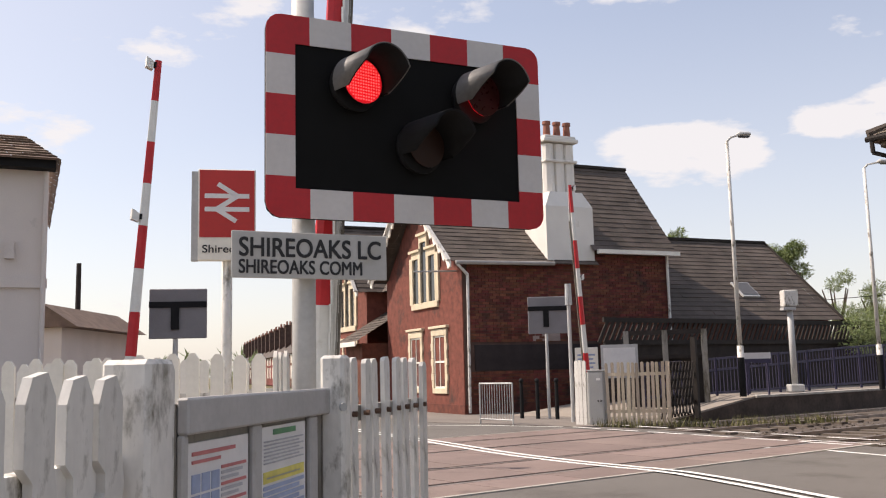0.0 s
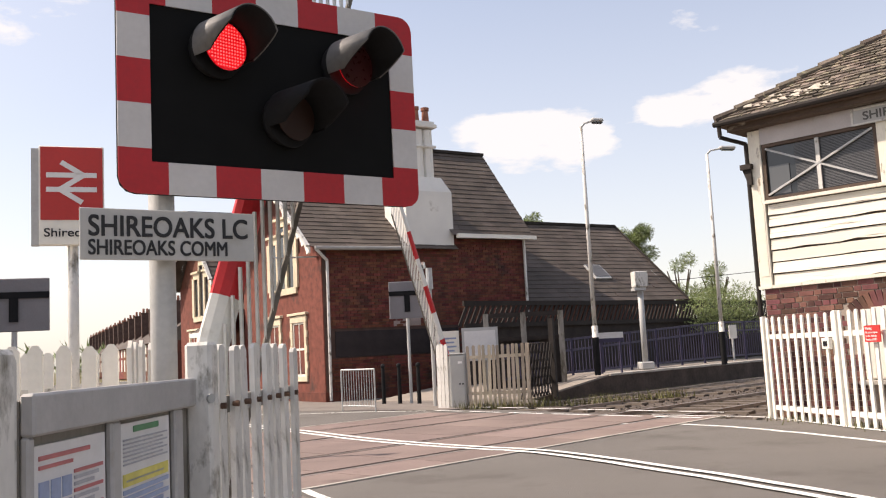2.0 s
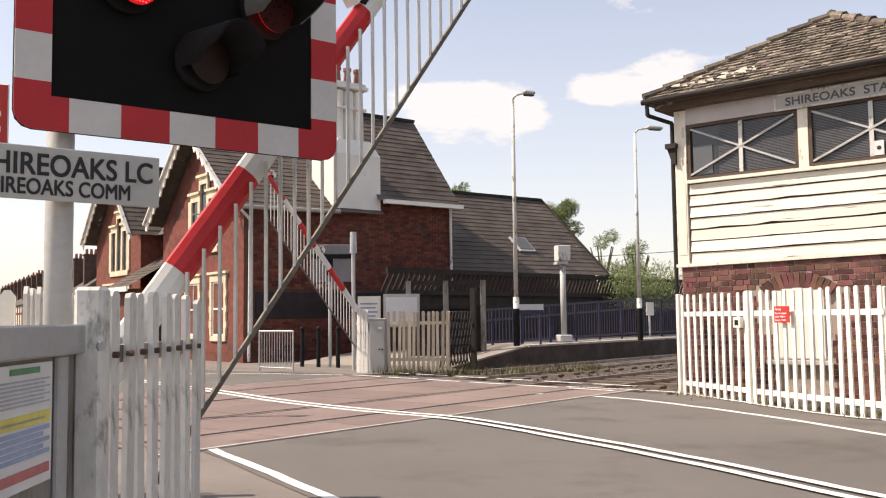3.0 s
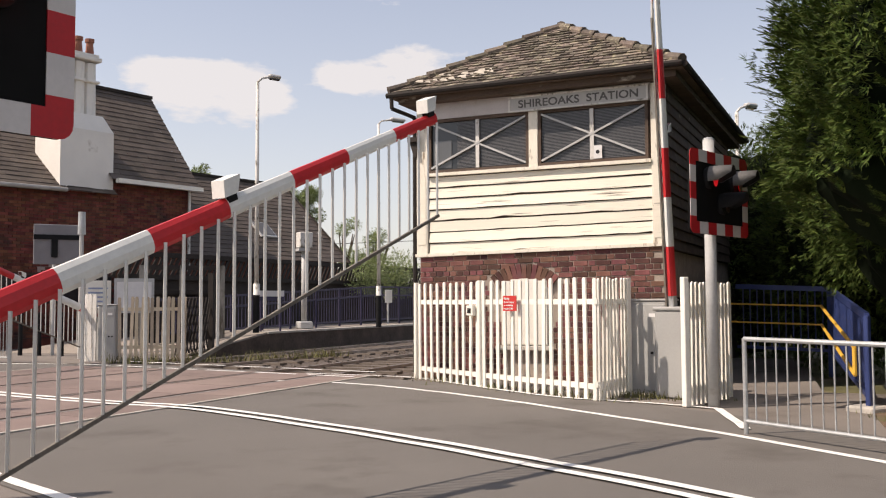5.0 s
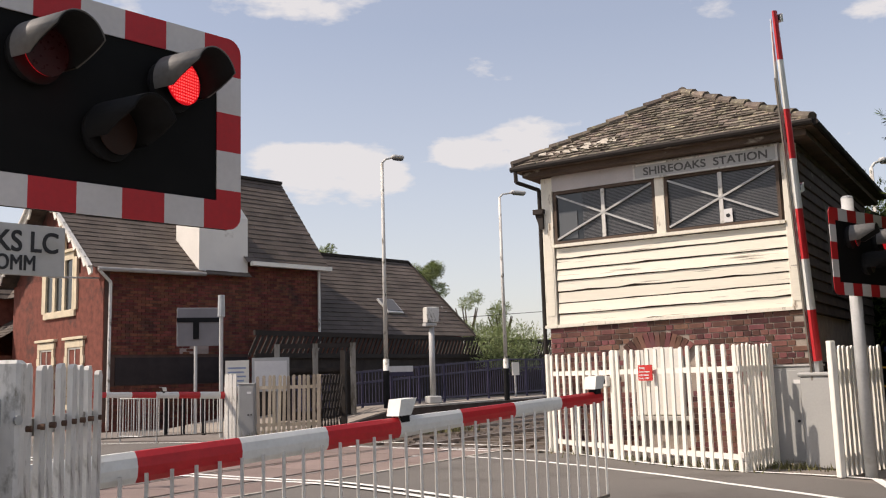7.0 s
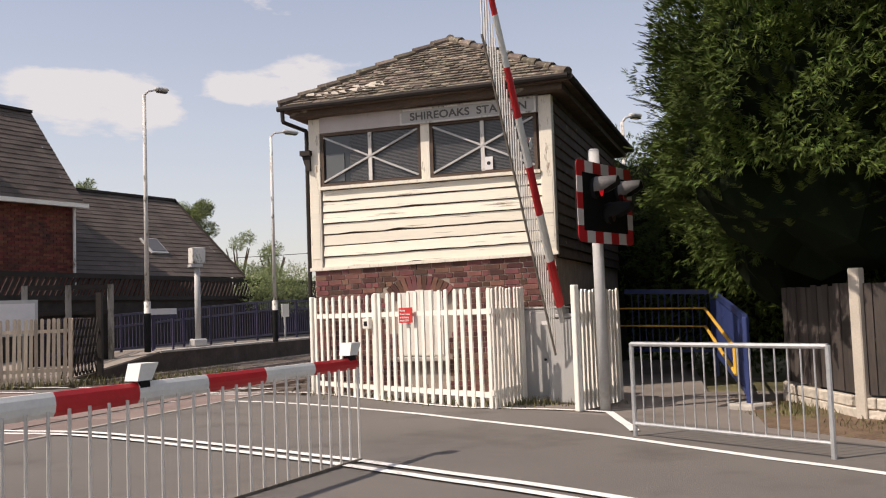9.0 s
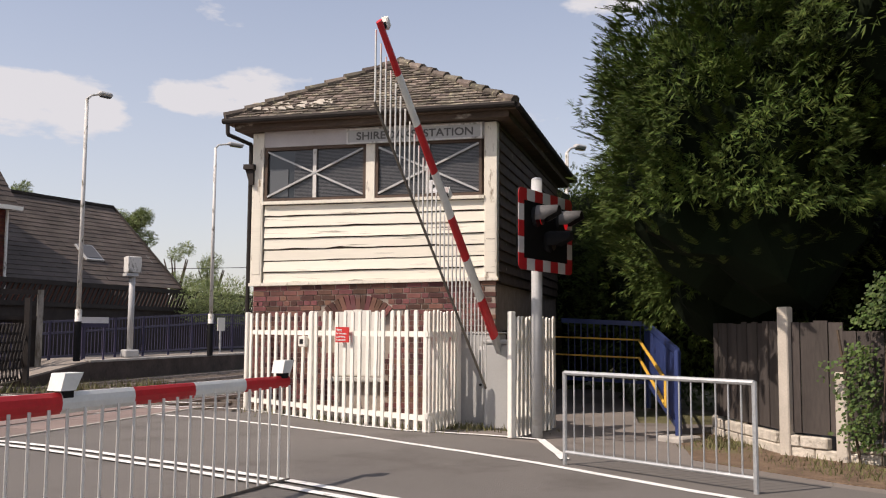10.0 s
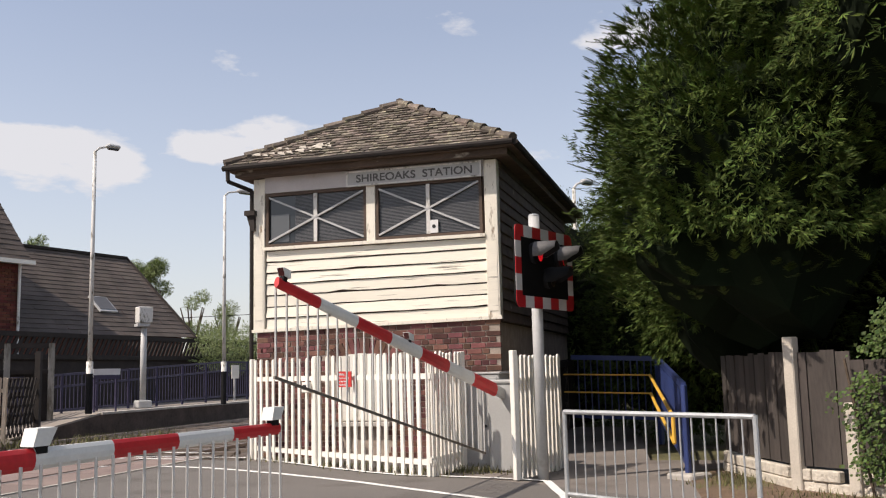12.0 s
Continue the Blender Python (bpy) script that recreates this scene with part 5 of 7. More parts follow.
def build_cypress():
    rng = random.Random(31)
    t = root("cypress_tree", pose(0, 0, 0), "large dense dark green cypress overhanging the fence", "tree")
    part("trunk", rod(B(), (12.6, 7.8, -0.1), (12.6, 7.8, 5.0), 0.28, 0.14, n=12), BARK, t)
    part("trunk", rod(B(), (11.9, 4.6, -0.1), (11.9, 4.6, 5.0), 0.25, 0.12, n=12), BARK, t)
    lumps = [((9.6, 6.1, 3.4), (1.78, 1.78, 2.3), 21000), ((10.3, 4.3, 5.0), (2.1, 2.2, 2.3), 22000), ((11.6, 4.3, 2.0), (1.2, 1.6, 1.8), 2500), ((11.6, 1.9, 2.0), (1.2, 1.6, 1.8), 1500), ((12.2, 8.3, 3.6), (1.7, 1.7, 2.6), 9000), ((11.5, 5.2, 6.1), (1.6, 1.6, 2.1), 15000), ((11.5, 4.1, 6.5), (2.2, 2.2, 2.4), 15000), ((14.6, 10.0, 2.6), (2.0, 2.0, 2.7), 9000), ((10.4, 2.0, 4.9), (2.1, 2.3, 2.3), 14000), ((12.6, 7.0, 2.2), (1.5, 1.5, 1.9), 5000), ((19.0, 14.4, 3.4), (2.2, 2.2, 3.4), 7000), ((14.2, 10.9, 2.0), (1.5, 1.5, 2.1), 5000), ((16.6, 13.0, 2.4), (1.8, 1.8, 2.6), 5000), ((10.9, 7.3, 2.3), (0.95, 0.95, 1.5), 5000), ((16.4, 15.6, 2.3), (1.8, 1.8, 2.9), 6000), ((18.0, 16.6, 2.4), (1.8, 1.8, 2.8), 4000)]
    for c, r, n in lumps:
        # near-black core: the crown's inner shade put into its colour
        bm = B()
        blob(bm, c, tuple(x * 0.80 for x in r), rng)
        part("inner_crown", bm, CROWN_SHADE, t)
        bm = B()
        sprays(bm, c, r, int(n * 2.3), rng, 0.105, droop=0.15, shell=0.80, lower=-0.9 if c[0] > 12 else -0.38, fan=5, gaps=-0.12)
        tagged(part("crown", bm, CONIFER, t), kind="stuff")
    # long loose shoots on the outline
    bm = B()
    for _ in range(700):
        a, z = rng.uniform(1.6, 4.4), rng.uniform(1.9, 5.9)
        c = Vector((9.55, 6.2, z)) if rng.random() < 0.6 else Vector((10.5, 4.4, z))
        rr = 1.6 * math.sqrt(max(0.1, 1 - ((z - 3.5) / 2.7) ** 2))
        p = c + Vector((math.cos(a) * rr, math.sin(a) * rr, 0))
        w = Vector((math.cos(a), math.sin(a), rng.uniform(0.0, 0.7))).normalized()
        q = p + w * rng.uniform(0.12, 0.38)
        for k in range(12):
            o = p.lerp(q, k / 11)
            for sg in (-1, 1):
                d = (w + Vector((-w.y, w.x, 0)) * sg * 0.9 + Vector((0, 0, rng.uniform(-0.4, 0.2)))).normalized()
                e = o + d * 0.10 * (1.15 - k / 13)
                s = d.cross(Vector((0, 0, 1))).normalized() * 0.013
                vs = [bm.verts.new(v) for v in (o - s, e, o + s)]
                bm.faces.new(vs)
    tagged(part("shoot_growth", bm, CONIFER, t), kind="stuff")
    # ivy on the boundary fence
    i = root("ivy", pose(0, 0, 0), "glossy ivy climbing over the boundary fence", "climbing plant")
    bm = B()
    for _ in range(13000):
        y = rng.gauss(3.75, 0.55)
        z = rng.uniform(0.15, 1.85)
        if y > 4.5 + 0.35 * math.sin(z * 2.2) or noise.noise(Vector((y * 3, z * 3, 3))) < -0.10:
            continue
        p = Vector((8.86 + rng.uniform(-0.18, 0.14) + 0.10 * noise.noise(Vector((y * 3, z * 3, 0))), y, z))
        s = rng.uniform(0.012, 0.026)
        n = Vector((-1, rng.gauss(0, 0.5), rng.gauss(0.4, 0.5))).normalized()
        u = n.orthogonal().normalized()
        v = n.cross(u)
        vs = [bm.verts.new(p + u * a * s + v * b * s) for a, b in ((0, -1), (0.8, -0.2), (0, 1.1), (-0.8, -0.2))]
        bm.faces.new(vs)
    tagged(part("leaves", bm, IVY, i), kind="stuff")
    part("stems", rod(rod(B(), (8.9, 4.3, 0), (8.92, 4.2, 1.5), 0.008, n=6), (8.9, 4.5, 0), (8.9, 4.7, 1.3), 0.015, n=6), BARK, i)


build_cypress()


def grass_patch(name, spots, n, h, rng, label):
    g = root(name, pose(0, 0, 0), label, "grass", kind="stuff")
    bm = B()
    for _ in range(n):
        (x0, y0, x1, y1) = spots[rng.randrange(len(spots))]
        k = rng.random()
        x, y = x0 + (x1 - x0) * k + rng.gauss(0, 0.18), y0 + (y1 - y0) * k + rng.gauss(0, 0.18)
        hh = h * rng.uniform(0.4, 1.2)
        a = rng.uniform(0, 6.28)
        s = Vector((math.cos(a), math.sin(a), 0)) * 0.012
        p = Vector((x, y, -0.03))
        q = p + Vector((rng.gauss(0, 0.3) * hh, rng.gauss(0, 0.3) * hh, hh))
        bm.faces.new([bm.verts.new(v) for v in (p - s, p + s, q)])
    tagged(part("blades", bm, GRASS, g), kind="stuff")


RNG = random.Random(77)
def build_verge():
    v = root("verge", pose(0, 0, 0), "brown leaf litter and worn grass below the boundary fence", "ground", kind="structure")
    bm = B()
    prism(bm, [(7.9, 5.7, -0.03), (7.7, 4.0, -0.03), (7.9, 1.0, -0.03), (8.1, -6.0, -0.03), (10.2, -6.0, -0.03), (9.7, 0.8, -0.03), (9.15, 5.4, -0.03), (10.3, 7.1, -0.03), (9.6, 7.2, -0.03)], (0, 0, 0.034))
    part("litter", bm, mat("leaf litter", (0.17, 0.115, 0.075), 0.95, var=0.35, scale=4, fine=30, bump=0.9, dirt=(0.11, 0.12, 0.05), dirt_amount=0.45, dirt_scale=2.0, bump_dist=0.03), v)


build_verge()
grass_patch("grass_verge", [(8.6, 5.2, 8.75, 2.2), (8.2, 4.6, 8.3, 1.5), (8.8, 6.0, 9.8, 6.6)], 2600, 0.09, RNG, "dry grass verge below the boundary fence")
grass_patch("trackside_weeds", [(3.4, 20.3, 5.6, 19.9), (5.6, 19.6, 8.6, 20.4)], 700, 0.22, RNG, "weeds along the platform ramp")
grass_patch("fence_weeds", [(7.1, 13.2, 7.4, 9.3), (7.6, 9.7, 8.6, 8.7)], 900, 0.12, RNG, "weeds under the picket fence")


# ---- station house ----
HOUSE = pose(0.66, 27.0, 0, 0, 0, 24)


def slope_rows(bm, p0, p1, q0, q1, course, width, rng, h=0.02):
    """Slates on the slope whose eave runs p0..p1 and ridge q0..q1."""
    p0, p1, q0, q1 = map(Vector, (p0, p1, q0, q1))
    n = (p1 - p0).cross(q0 - p0).normalized()
    if n.z < 0:
        n = -n
    rows = max(2, int((q0 - p0).length / course))
    for r in range(rows):
        a, b = p0.lerp(q0, r / rows), p1.lerp(q1, r / rows)
        c, d = p0.lerp(q0, (r + 1.1) / rows), p1.lerp(q1, (r + 1.1) / rows)
        k = max(1, int((b - a).length / width))
        for i in range(k):
            s0, s1 = i / k, (i + 1) / k
            e = h + rng.uniform(-0.006, 0.008)
            v = [bm.verts.new(w) for w in (a.lerp(b, s0) + n * e, a.lerp(b, s1) + n * e, c.lerp(d, s1) + n * 0.003, c.lerp(d, s0) + n * 0.003, a.lerp(b, s0), a.lerp(b, s1))]
            bm.faces.new(v[:4])
            bm.faces.new((v[0], v[4], v[5], v[1]))


def sash(parent, u, v0, v1, z0, z1, face):
    """A stone framed sash window on the gable face u = face (looking along -u)."""
    w = part("window", box(B(), face - 0.05, face + 0.02, v0 - 0.12, v1 + 0.12, z0 - 0.16, z0, 0.01), STONE, parent, "sash window in a cream stone surround")
    for a in ((v0 - 0.14, v0), (v1, v1 + 0.14)):
        k = 7
        for i in range(k):
            e = 0.05 * (i % 2)
            part("jamb_stone", box(B(), face - 0.05, face + 0.02, a[0] - (e if a[0] < v0 else 0), a[1] + (e if a[0] >= v0 else 0), z0 + (z1 - z0) * i / k + 0.004, z0 + (z1 - z0) * (i + 1) / k - 0.004), STONE, w)
    part("lintel", box(B(), face - 0.05, face + 0.02, v0 - 0.16, v1 + 0.16, z1, z1 + 0.20, 0.01), STONE, w)
    part("hood_mould", box(B(), face - 0.10, face + 0.02, v0 - 0.26, v1 + 0.26, z1 + 0.22, z1 + 0.30, 0.01), STONE, w)
    part("pane", box(B(), face + 0.01, face + 0.03, v0, v1, z0, z1), PALE_GLASS, w)
    bm = B()
    m = (z0 + z1) / 2
    for a in ((v0, v1, m - 0.03, m + 0.03), (v0, v0 + 0.05, z0, z1), (v1 - 0.05, v1, z0, z1), (v0, v1, z0, z0 + 0.06), (v0, v1, z1 - 0.05, z1), ((v0 + v1) / 2 - 0.015, (v0 + v1) / 2 + 0.015, z0, z1)):
        box(bm, face - 0.012, face + 0.012, *a)
    part("sash_bar", bm, WHITE, w)


def gable_window(parent, face, vc, z0, scale=1.0):
    """Three stepped lights in a stone surround high in a gable."""
    w = part("window", box(B(), face - 0.06, face + 0.02, vc - 1.05 * scale, vc + 1.05 * scale, z0 - 0.2, z0, 0.01), STONE, parent, "stepped three light window in pale stone")
    for dv, h in ((-0.66, 1.45), (0.0, 1.95), (0.66, 1.45)):
        v0, v1 = vc + (dv - 0.24) * scale, vc + (dv + 0.24) * scale
        part("pane", box(B(), face + 0.0, face + 0.02, v0, v1, z0, z0 + h), GLASS, w)
        part("lintel", box(B(), face - 0.06, face + 0.02, v0 - 0.09 * scale, v1 + 0.09 * scale, z0 + h, z0 + h + 0.22), STONE, w)
        for a in (v0 - 0.09 * scale, v1):
            part("jamb_stone", box(B(), face - 0.06, face + 0.02, a + 0.002, a + 0.088 * scale, z0, z0 + h), STONE, w)
        part("hood_mould", box(B(), face - 0.12, face + 0.01, v0 - 0.2 * scale, v1 + 0.2 * scale, z0 + h + 0.22, z0 + h + 0.30), STONE, w)
    for sg in (-1, 1):
        part("side_stone", box(B(), face - 0.055, face + 0.02, vc + sg * 1.08 * scale - 0.09, vc + sg * 1.08 * scale + 0.09, z0 - 0.02, z0 + 1.5), STONE, w)


def barge(parent, u, v0, z0, v1, z1):
    """Scalloped white bargeboard from the eave (v0, z0) to the apex (v1, z1)."""
    n = 11
    bm = B()
    a, b, dn = Vector((u, v0, z0)), Vector((u, v1, z1)), Vector((0, 0, -1))
    low = []
    for i in range(n):
        low += [a.lerp(b, (i + 0.02) / n) + dn * 0.16, a.lerp(b, (i + 0.5) / n) + dn * 0.34]
    prism(bm, [a + dn * 0.02, *low, b + dn * 0.16, b + dn * 0.02], (0.05, 0, 0))
    part("bargeboard", bm, WHITE, parent, "scalloped white bargeboard")
    part("barge_top", beam(B(), a + Vector((-0.03, 0, 0.02)), b + Vector((-0.03, 0, 0.02)), 0.12, 0.07), WHITE_WORN, parent)


def build_house():
    rng = random.Random(41)
    h = root("station_house", HOUSE, "red brick Victorian station house with slate roofs and white chimney", "house")
    # walls
    part("wall", box(B(), 0.02, 4.5, 0.02, 6.2, 0, 4.45), DARK_MORTAR, h)
    part("wall", box(B(), 4.5, 7.5, 0.04, 5.8, 0, 4.9), DARK_MORTAR, h)
    part("wall", box(B(), 0.9, 7.4, 5.8, 8.4, 0, 4.35), BRICK, h)
    part("wall", box(B(), 0.0, 6.0, 8.4, 13.4, 0, 4.35), BRICK, h)
    part("wall", box(B(), 7.5, 15.2, 0.8, 8.0, 0, 2.75), BRICK, h)
    bm = B()
    prism(bm, [(0.02, 0.2, 4.4), (0.02, 6.2, 4.4), (0.02, 3.3, 7.15)], (0.25, 0, 0))
    part("gable_wall", bm, BRICK, h)
    bm = B()
    prism(bm, [(0.0, 8.4, 4.3), (0.0, 13.4, 4.3), (0.0, 10.9, 7.0)], (0.25, 0, 0))
    part("gable_wall", bm, BRICK, h)
    bm = B()
    prism(bm, [(7.45, 0.04, 4.85), (7.45, 5.8, 4.85), (7.45, 2.8, 8.2)], (-0.25, 0, 0))
    part("gable_wall", bm, BRICK, h)
    part("gable_face", box(B(), -0.012, 0.02, 0.02, 6.2, 0, 4.45), BRICK, h)
    part("plinth", box(B(), -0.05, 7.5, -0.05, 6.2, 0, 0.28), BRICK, h)
    # quoins and dark painted band of the yard wall
    part("painted_band", box(B(), 0.35, 4.6, -0.012, 0.05, 1.25, 2.0), mat("sooty paint", (0.03, 0.022, 0.022), 0.8, var=0.3, scale=3), h, "sooty dark band on the brick wall")
    part("blocked_window", box(B(), 2.3, 3.25, -0.01, 0.05, 2.1, 3.35), mat("bricked panel", (0.34, 0.27, 0.24), 0.9, var=0.2, scale=4), h)
    # roofs
    def roof(name, *rows):
        bm = B()
        for p0, p1, q0, q1 in rows:
            slope_rows(bm, p0, p1, q0, q1, 0.24, 0.36, rng)
        ob = part(name, bm, HOUSE_SLATE, h, "dark grey brown slate roof")
        return ob
    roof("roof", ((-0.45, -0.28, 4.42), (2.9, -0.28, 4.42), (-0.45, 3.3, 7.25), (6.0, 3.3, 7.25)), ((2.9, -0.28, 4.42), (4.6, -0.28, 4.42), (4.6, 1.2, 5.6), (4.7, 1.2, 5.6)), ((-0.45, 6.6, 4.42), (2.0, 6.6, 4.42), (-0.45, 3.3, 7.25), (4.0, 3.3, 7.25)))
    roof("roof", ((4.4, -0.28, 4.88), (7.62, -0.28, 4.88), (4.4, 2.8, 8.28), (7.92, 2.8, 8.28)), ((4.4, 6.1, 4.95), (7.62, 6.1, 4.95), (4.4, 2.8, 8.28), (7.92, 2.8, 8.28)))
    roof("roof", ((0.5, 5.4, 4.25), (0.5, 14.2, 4.25), (4.0, 5.4, 8.0), (4.0, 14.2, 8.0)), ((7.5, 5.4, 4.25), (7.5, 14.2, 4.25), (4.0, 5.4, 8.0), (4.0, 14.2, 8.0)))
    roof("roof", ((-0.45, 8.1, 4.25), (3.0, 8.1, 4.25), (-0.45, 10.9, 7.1), (4.0, 10.9, 7.1)), ((-0.45, 13.7, 4.25), (3.0, 13.7, 4.25), (-0.45, 10.9, 7.1), (4.0, 10.9, 7.1)))
    roof("roof", ((7.45, 0.3, 2.75), (15.3, 0.3, 2.75), (7.45, 4.0, 6.05), (15.3, 4.0, 6.05)), ((7.45, 8.2, 2.75), (15.3, 8.2, 2.75), (7.45, 4.0, 6.05), (15.3, 4.0, 6.05)))
    for a, b in (((-0.45, 3.3, 7.27), (6.0, 3.3, 7.27)), ((4.4, 2.8, 8.30), (7.92, 2.8, 8.30)), ((4.0, 5.4, 8.02), (4.0, 14.2, 8.02)), ((7.45, 4.0, 6.07), (15.3, 4.0, 6.07)), ((-0.45, 10.9, 7.12), (4.0, 10.9, 7.12))):
        part("ridge", beam(B(), a, b, 0.22, 0.10), DARK_TIMBER, h)
    # closing panels under the low roof's end
    bm = B()
    prism(bm, [(15.2, 0.8, 2.7), (15.2, 7.9, 2.7), (15.2, 4.0, 5.95)], (-0.2, 0, 0))
    part("gable_wall", bm, BRICK, h)
    part("bargeboard", beam(B(), (15.32, 0.25, 2.72), (15.32, 4.0, 6.05), 0.05, 0.16), DARK_TIMBER, h)
    # rooflight
    k = 0.42
    part("rooflight", beam(B(), (12.0, 0.3 + 3.7 * 0.25, 2.80 + 3.3 * 0.25), (12.0, 0.3 + 3.7 * k, 2.80 + 3.3 * k), 0.78, 0.08, (0, -0.66, 0.74)), POLE_GREY, h, "grey framed rooflight")
    part("rooflight_glass", beam(B(), (12.0, 0.3 + 3.7 * 0.265, 2.84 + 3.3 * 0.265), (12.0, 0.3 + 3.7 * (k - 0.015), 2.84 + 3.3 * (k - 0.015)), 0.66, 0.06, (0, -0.66, 0.74)), MESH_GREY, h)
    # bargeboards on the gables
    barge(h, -0.50, -0.25, 4.42, 3.3, 7.3)
    barge(h, -0.50, 6.6, 4.42, 3.3, 7.3)
    barge(h, -0.50, 8.1, 4.25, 10.9, 7.15)
    barge(h, -0.50, 13.7, 4.25, 10.9, 7.15)
    # windows of the gable facade
    gable_window(h, -0.02, 2.75, 3.45, 1.0)
    gable_window(h, 0.0, 10.6, 3.1, 0.95)
    for v0 in (1.25, 3.15):
        sash(h, 0, v0, v0 + 0.85, 0.75, 2.35, -0.02)
    for v0 in (9.6, 11.3):
        sash(h, 0, v0, v0 + 0.8, 0.75, 2.35, 0.0)
    # porch between the gables
    part("porch", box(B(), -0.9, 0.9, 6.4, 8.2, 0, 2.3), BRICK, h)
    bm = B()
    slope_rows(bm, (-1.2, 6.2, 2.35), (-1.2, 8.4, 2.35), (0.9, 6.2, 3.6), (0.9, 8.4, 3.6), 0.22, 0.3, rng)
    part("porch_roof", bm, HOUSE_SLATE, h)
    part("porch_fascia", box(B(), -1.24, -1.19, 6.2, 8.4, 2.2, 2.36), WHITE, h)
    # gutters and pipes
    part("gutter", rod(B(), (-0.35, -0.34, 4.38), (2.95, -0.34, 4.42), 0.06), mat("grey gutter", (0.35, 0.33, 0.31), 0.6), h)
    part("gutter", box(B(), 4.55, 7.64, -0.42, -0.26, 4.78, 4.91), WHITE, h, "white painted gutter board")
    bm = B()
    rod(bm, (-0.30, -0.34, 4.33), (0.10, -0.16, 4.05), 0.045)
    rod(bm, (0.10, -0.16, 4.05), (0.10, -0.10, 0.05), 0.045)
    part("downpipe", bm, WHITE_WORN, h, "white downpipe at the corner")
    part("downpipe", rod(B(), (7.35, -0.08, 4.85), (7.35, -0.08, 0.05), 0.045), WHITE_WORN, h)
    # chimney: rendered stack with three shafts and pots
    st = part("chimney", box(B(), 2.85, 4.55, -0.12, 1.2, 4.55, 6.25), RENDER, h, "white rendered chimney with three red pots")
    bm = B()
    a = [(2.85, -0.12, 6.25), (4.55, -0.12, 6.25), (4.55, 1.2, 6.25), (2.85, 1.2, 6.25)]
    b = [(3.15, 0.10, 6.75), (4.32, 0.10, 6.75), (4.32, 1.0, 6.75), (3.15, 1.0, 6.75)]
    va, vb = [bm.verts.new(p) for p in a], [bm.verts.new(p) for p in b]
    for k in range(4):
        bm.faces.new((va[k], va[(k + 1) % 4], vb[(k + 1) % 4], vb[k]))
    bm.faces.new(vb)
    part("shoulder", bm, RENDER, st)
    for k in range(3):
        x = 3.36 + k * 0.37
        part("shaft", rod(B(), (x, 0.5, 6.7), (x, 0.5, 8.35), 0.20, 0.185, n=8), RENDER, st)
        part("pot", rod(rod(B(), (x, 0.5, 8.60), (x, 0.5, 9.02), 0.13, 0.10, n=12), (x, 0.5, 9.0), (x, 0.5, 9.10), 0.135, 0.135, n=12), TERRACOTTA, st)
    part("cap", box(B(), 3.10, 4.36, 0.22, 0.78, 8.40, 8.52, 0.02), RENDER, st)
    part("cap", box(B(), 3.16, 4.30, 0.28, 0.72, 8.52, 8.62, 0.02), RENDER, st)
    part("collar", box(B(), 3.14, 4.32, 0.26, 0.74, 7.75, 7.83, 0.02), RENDER, st)
    # lamp arm on the gable corner
    part("lamp_arm", rod(B(), (-1.4, 0.3, 4.15), (0, 0.3, 4.2), 0.025), GALV, h)
    return h


STATION_HOUSE = build_house()


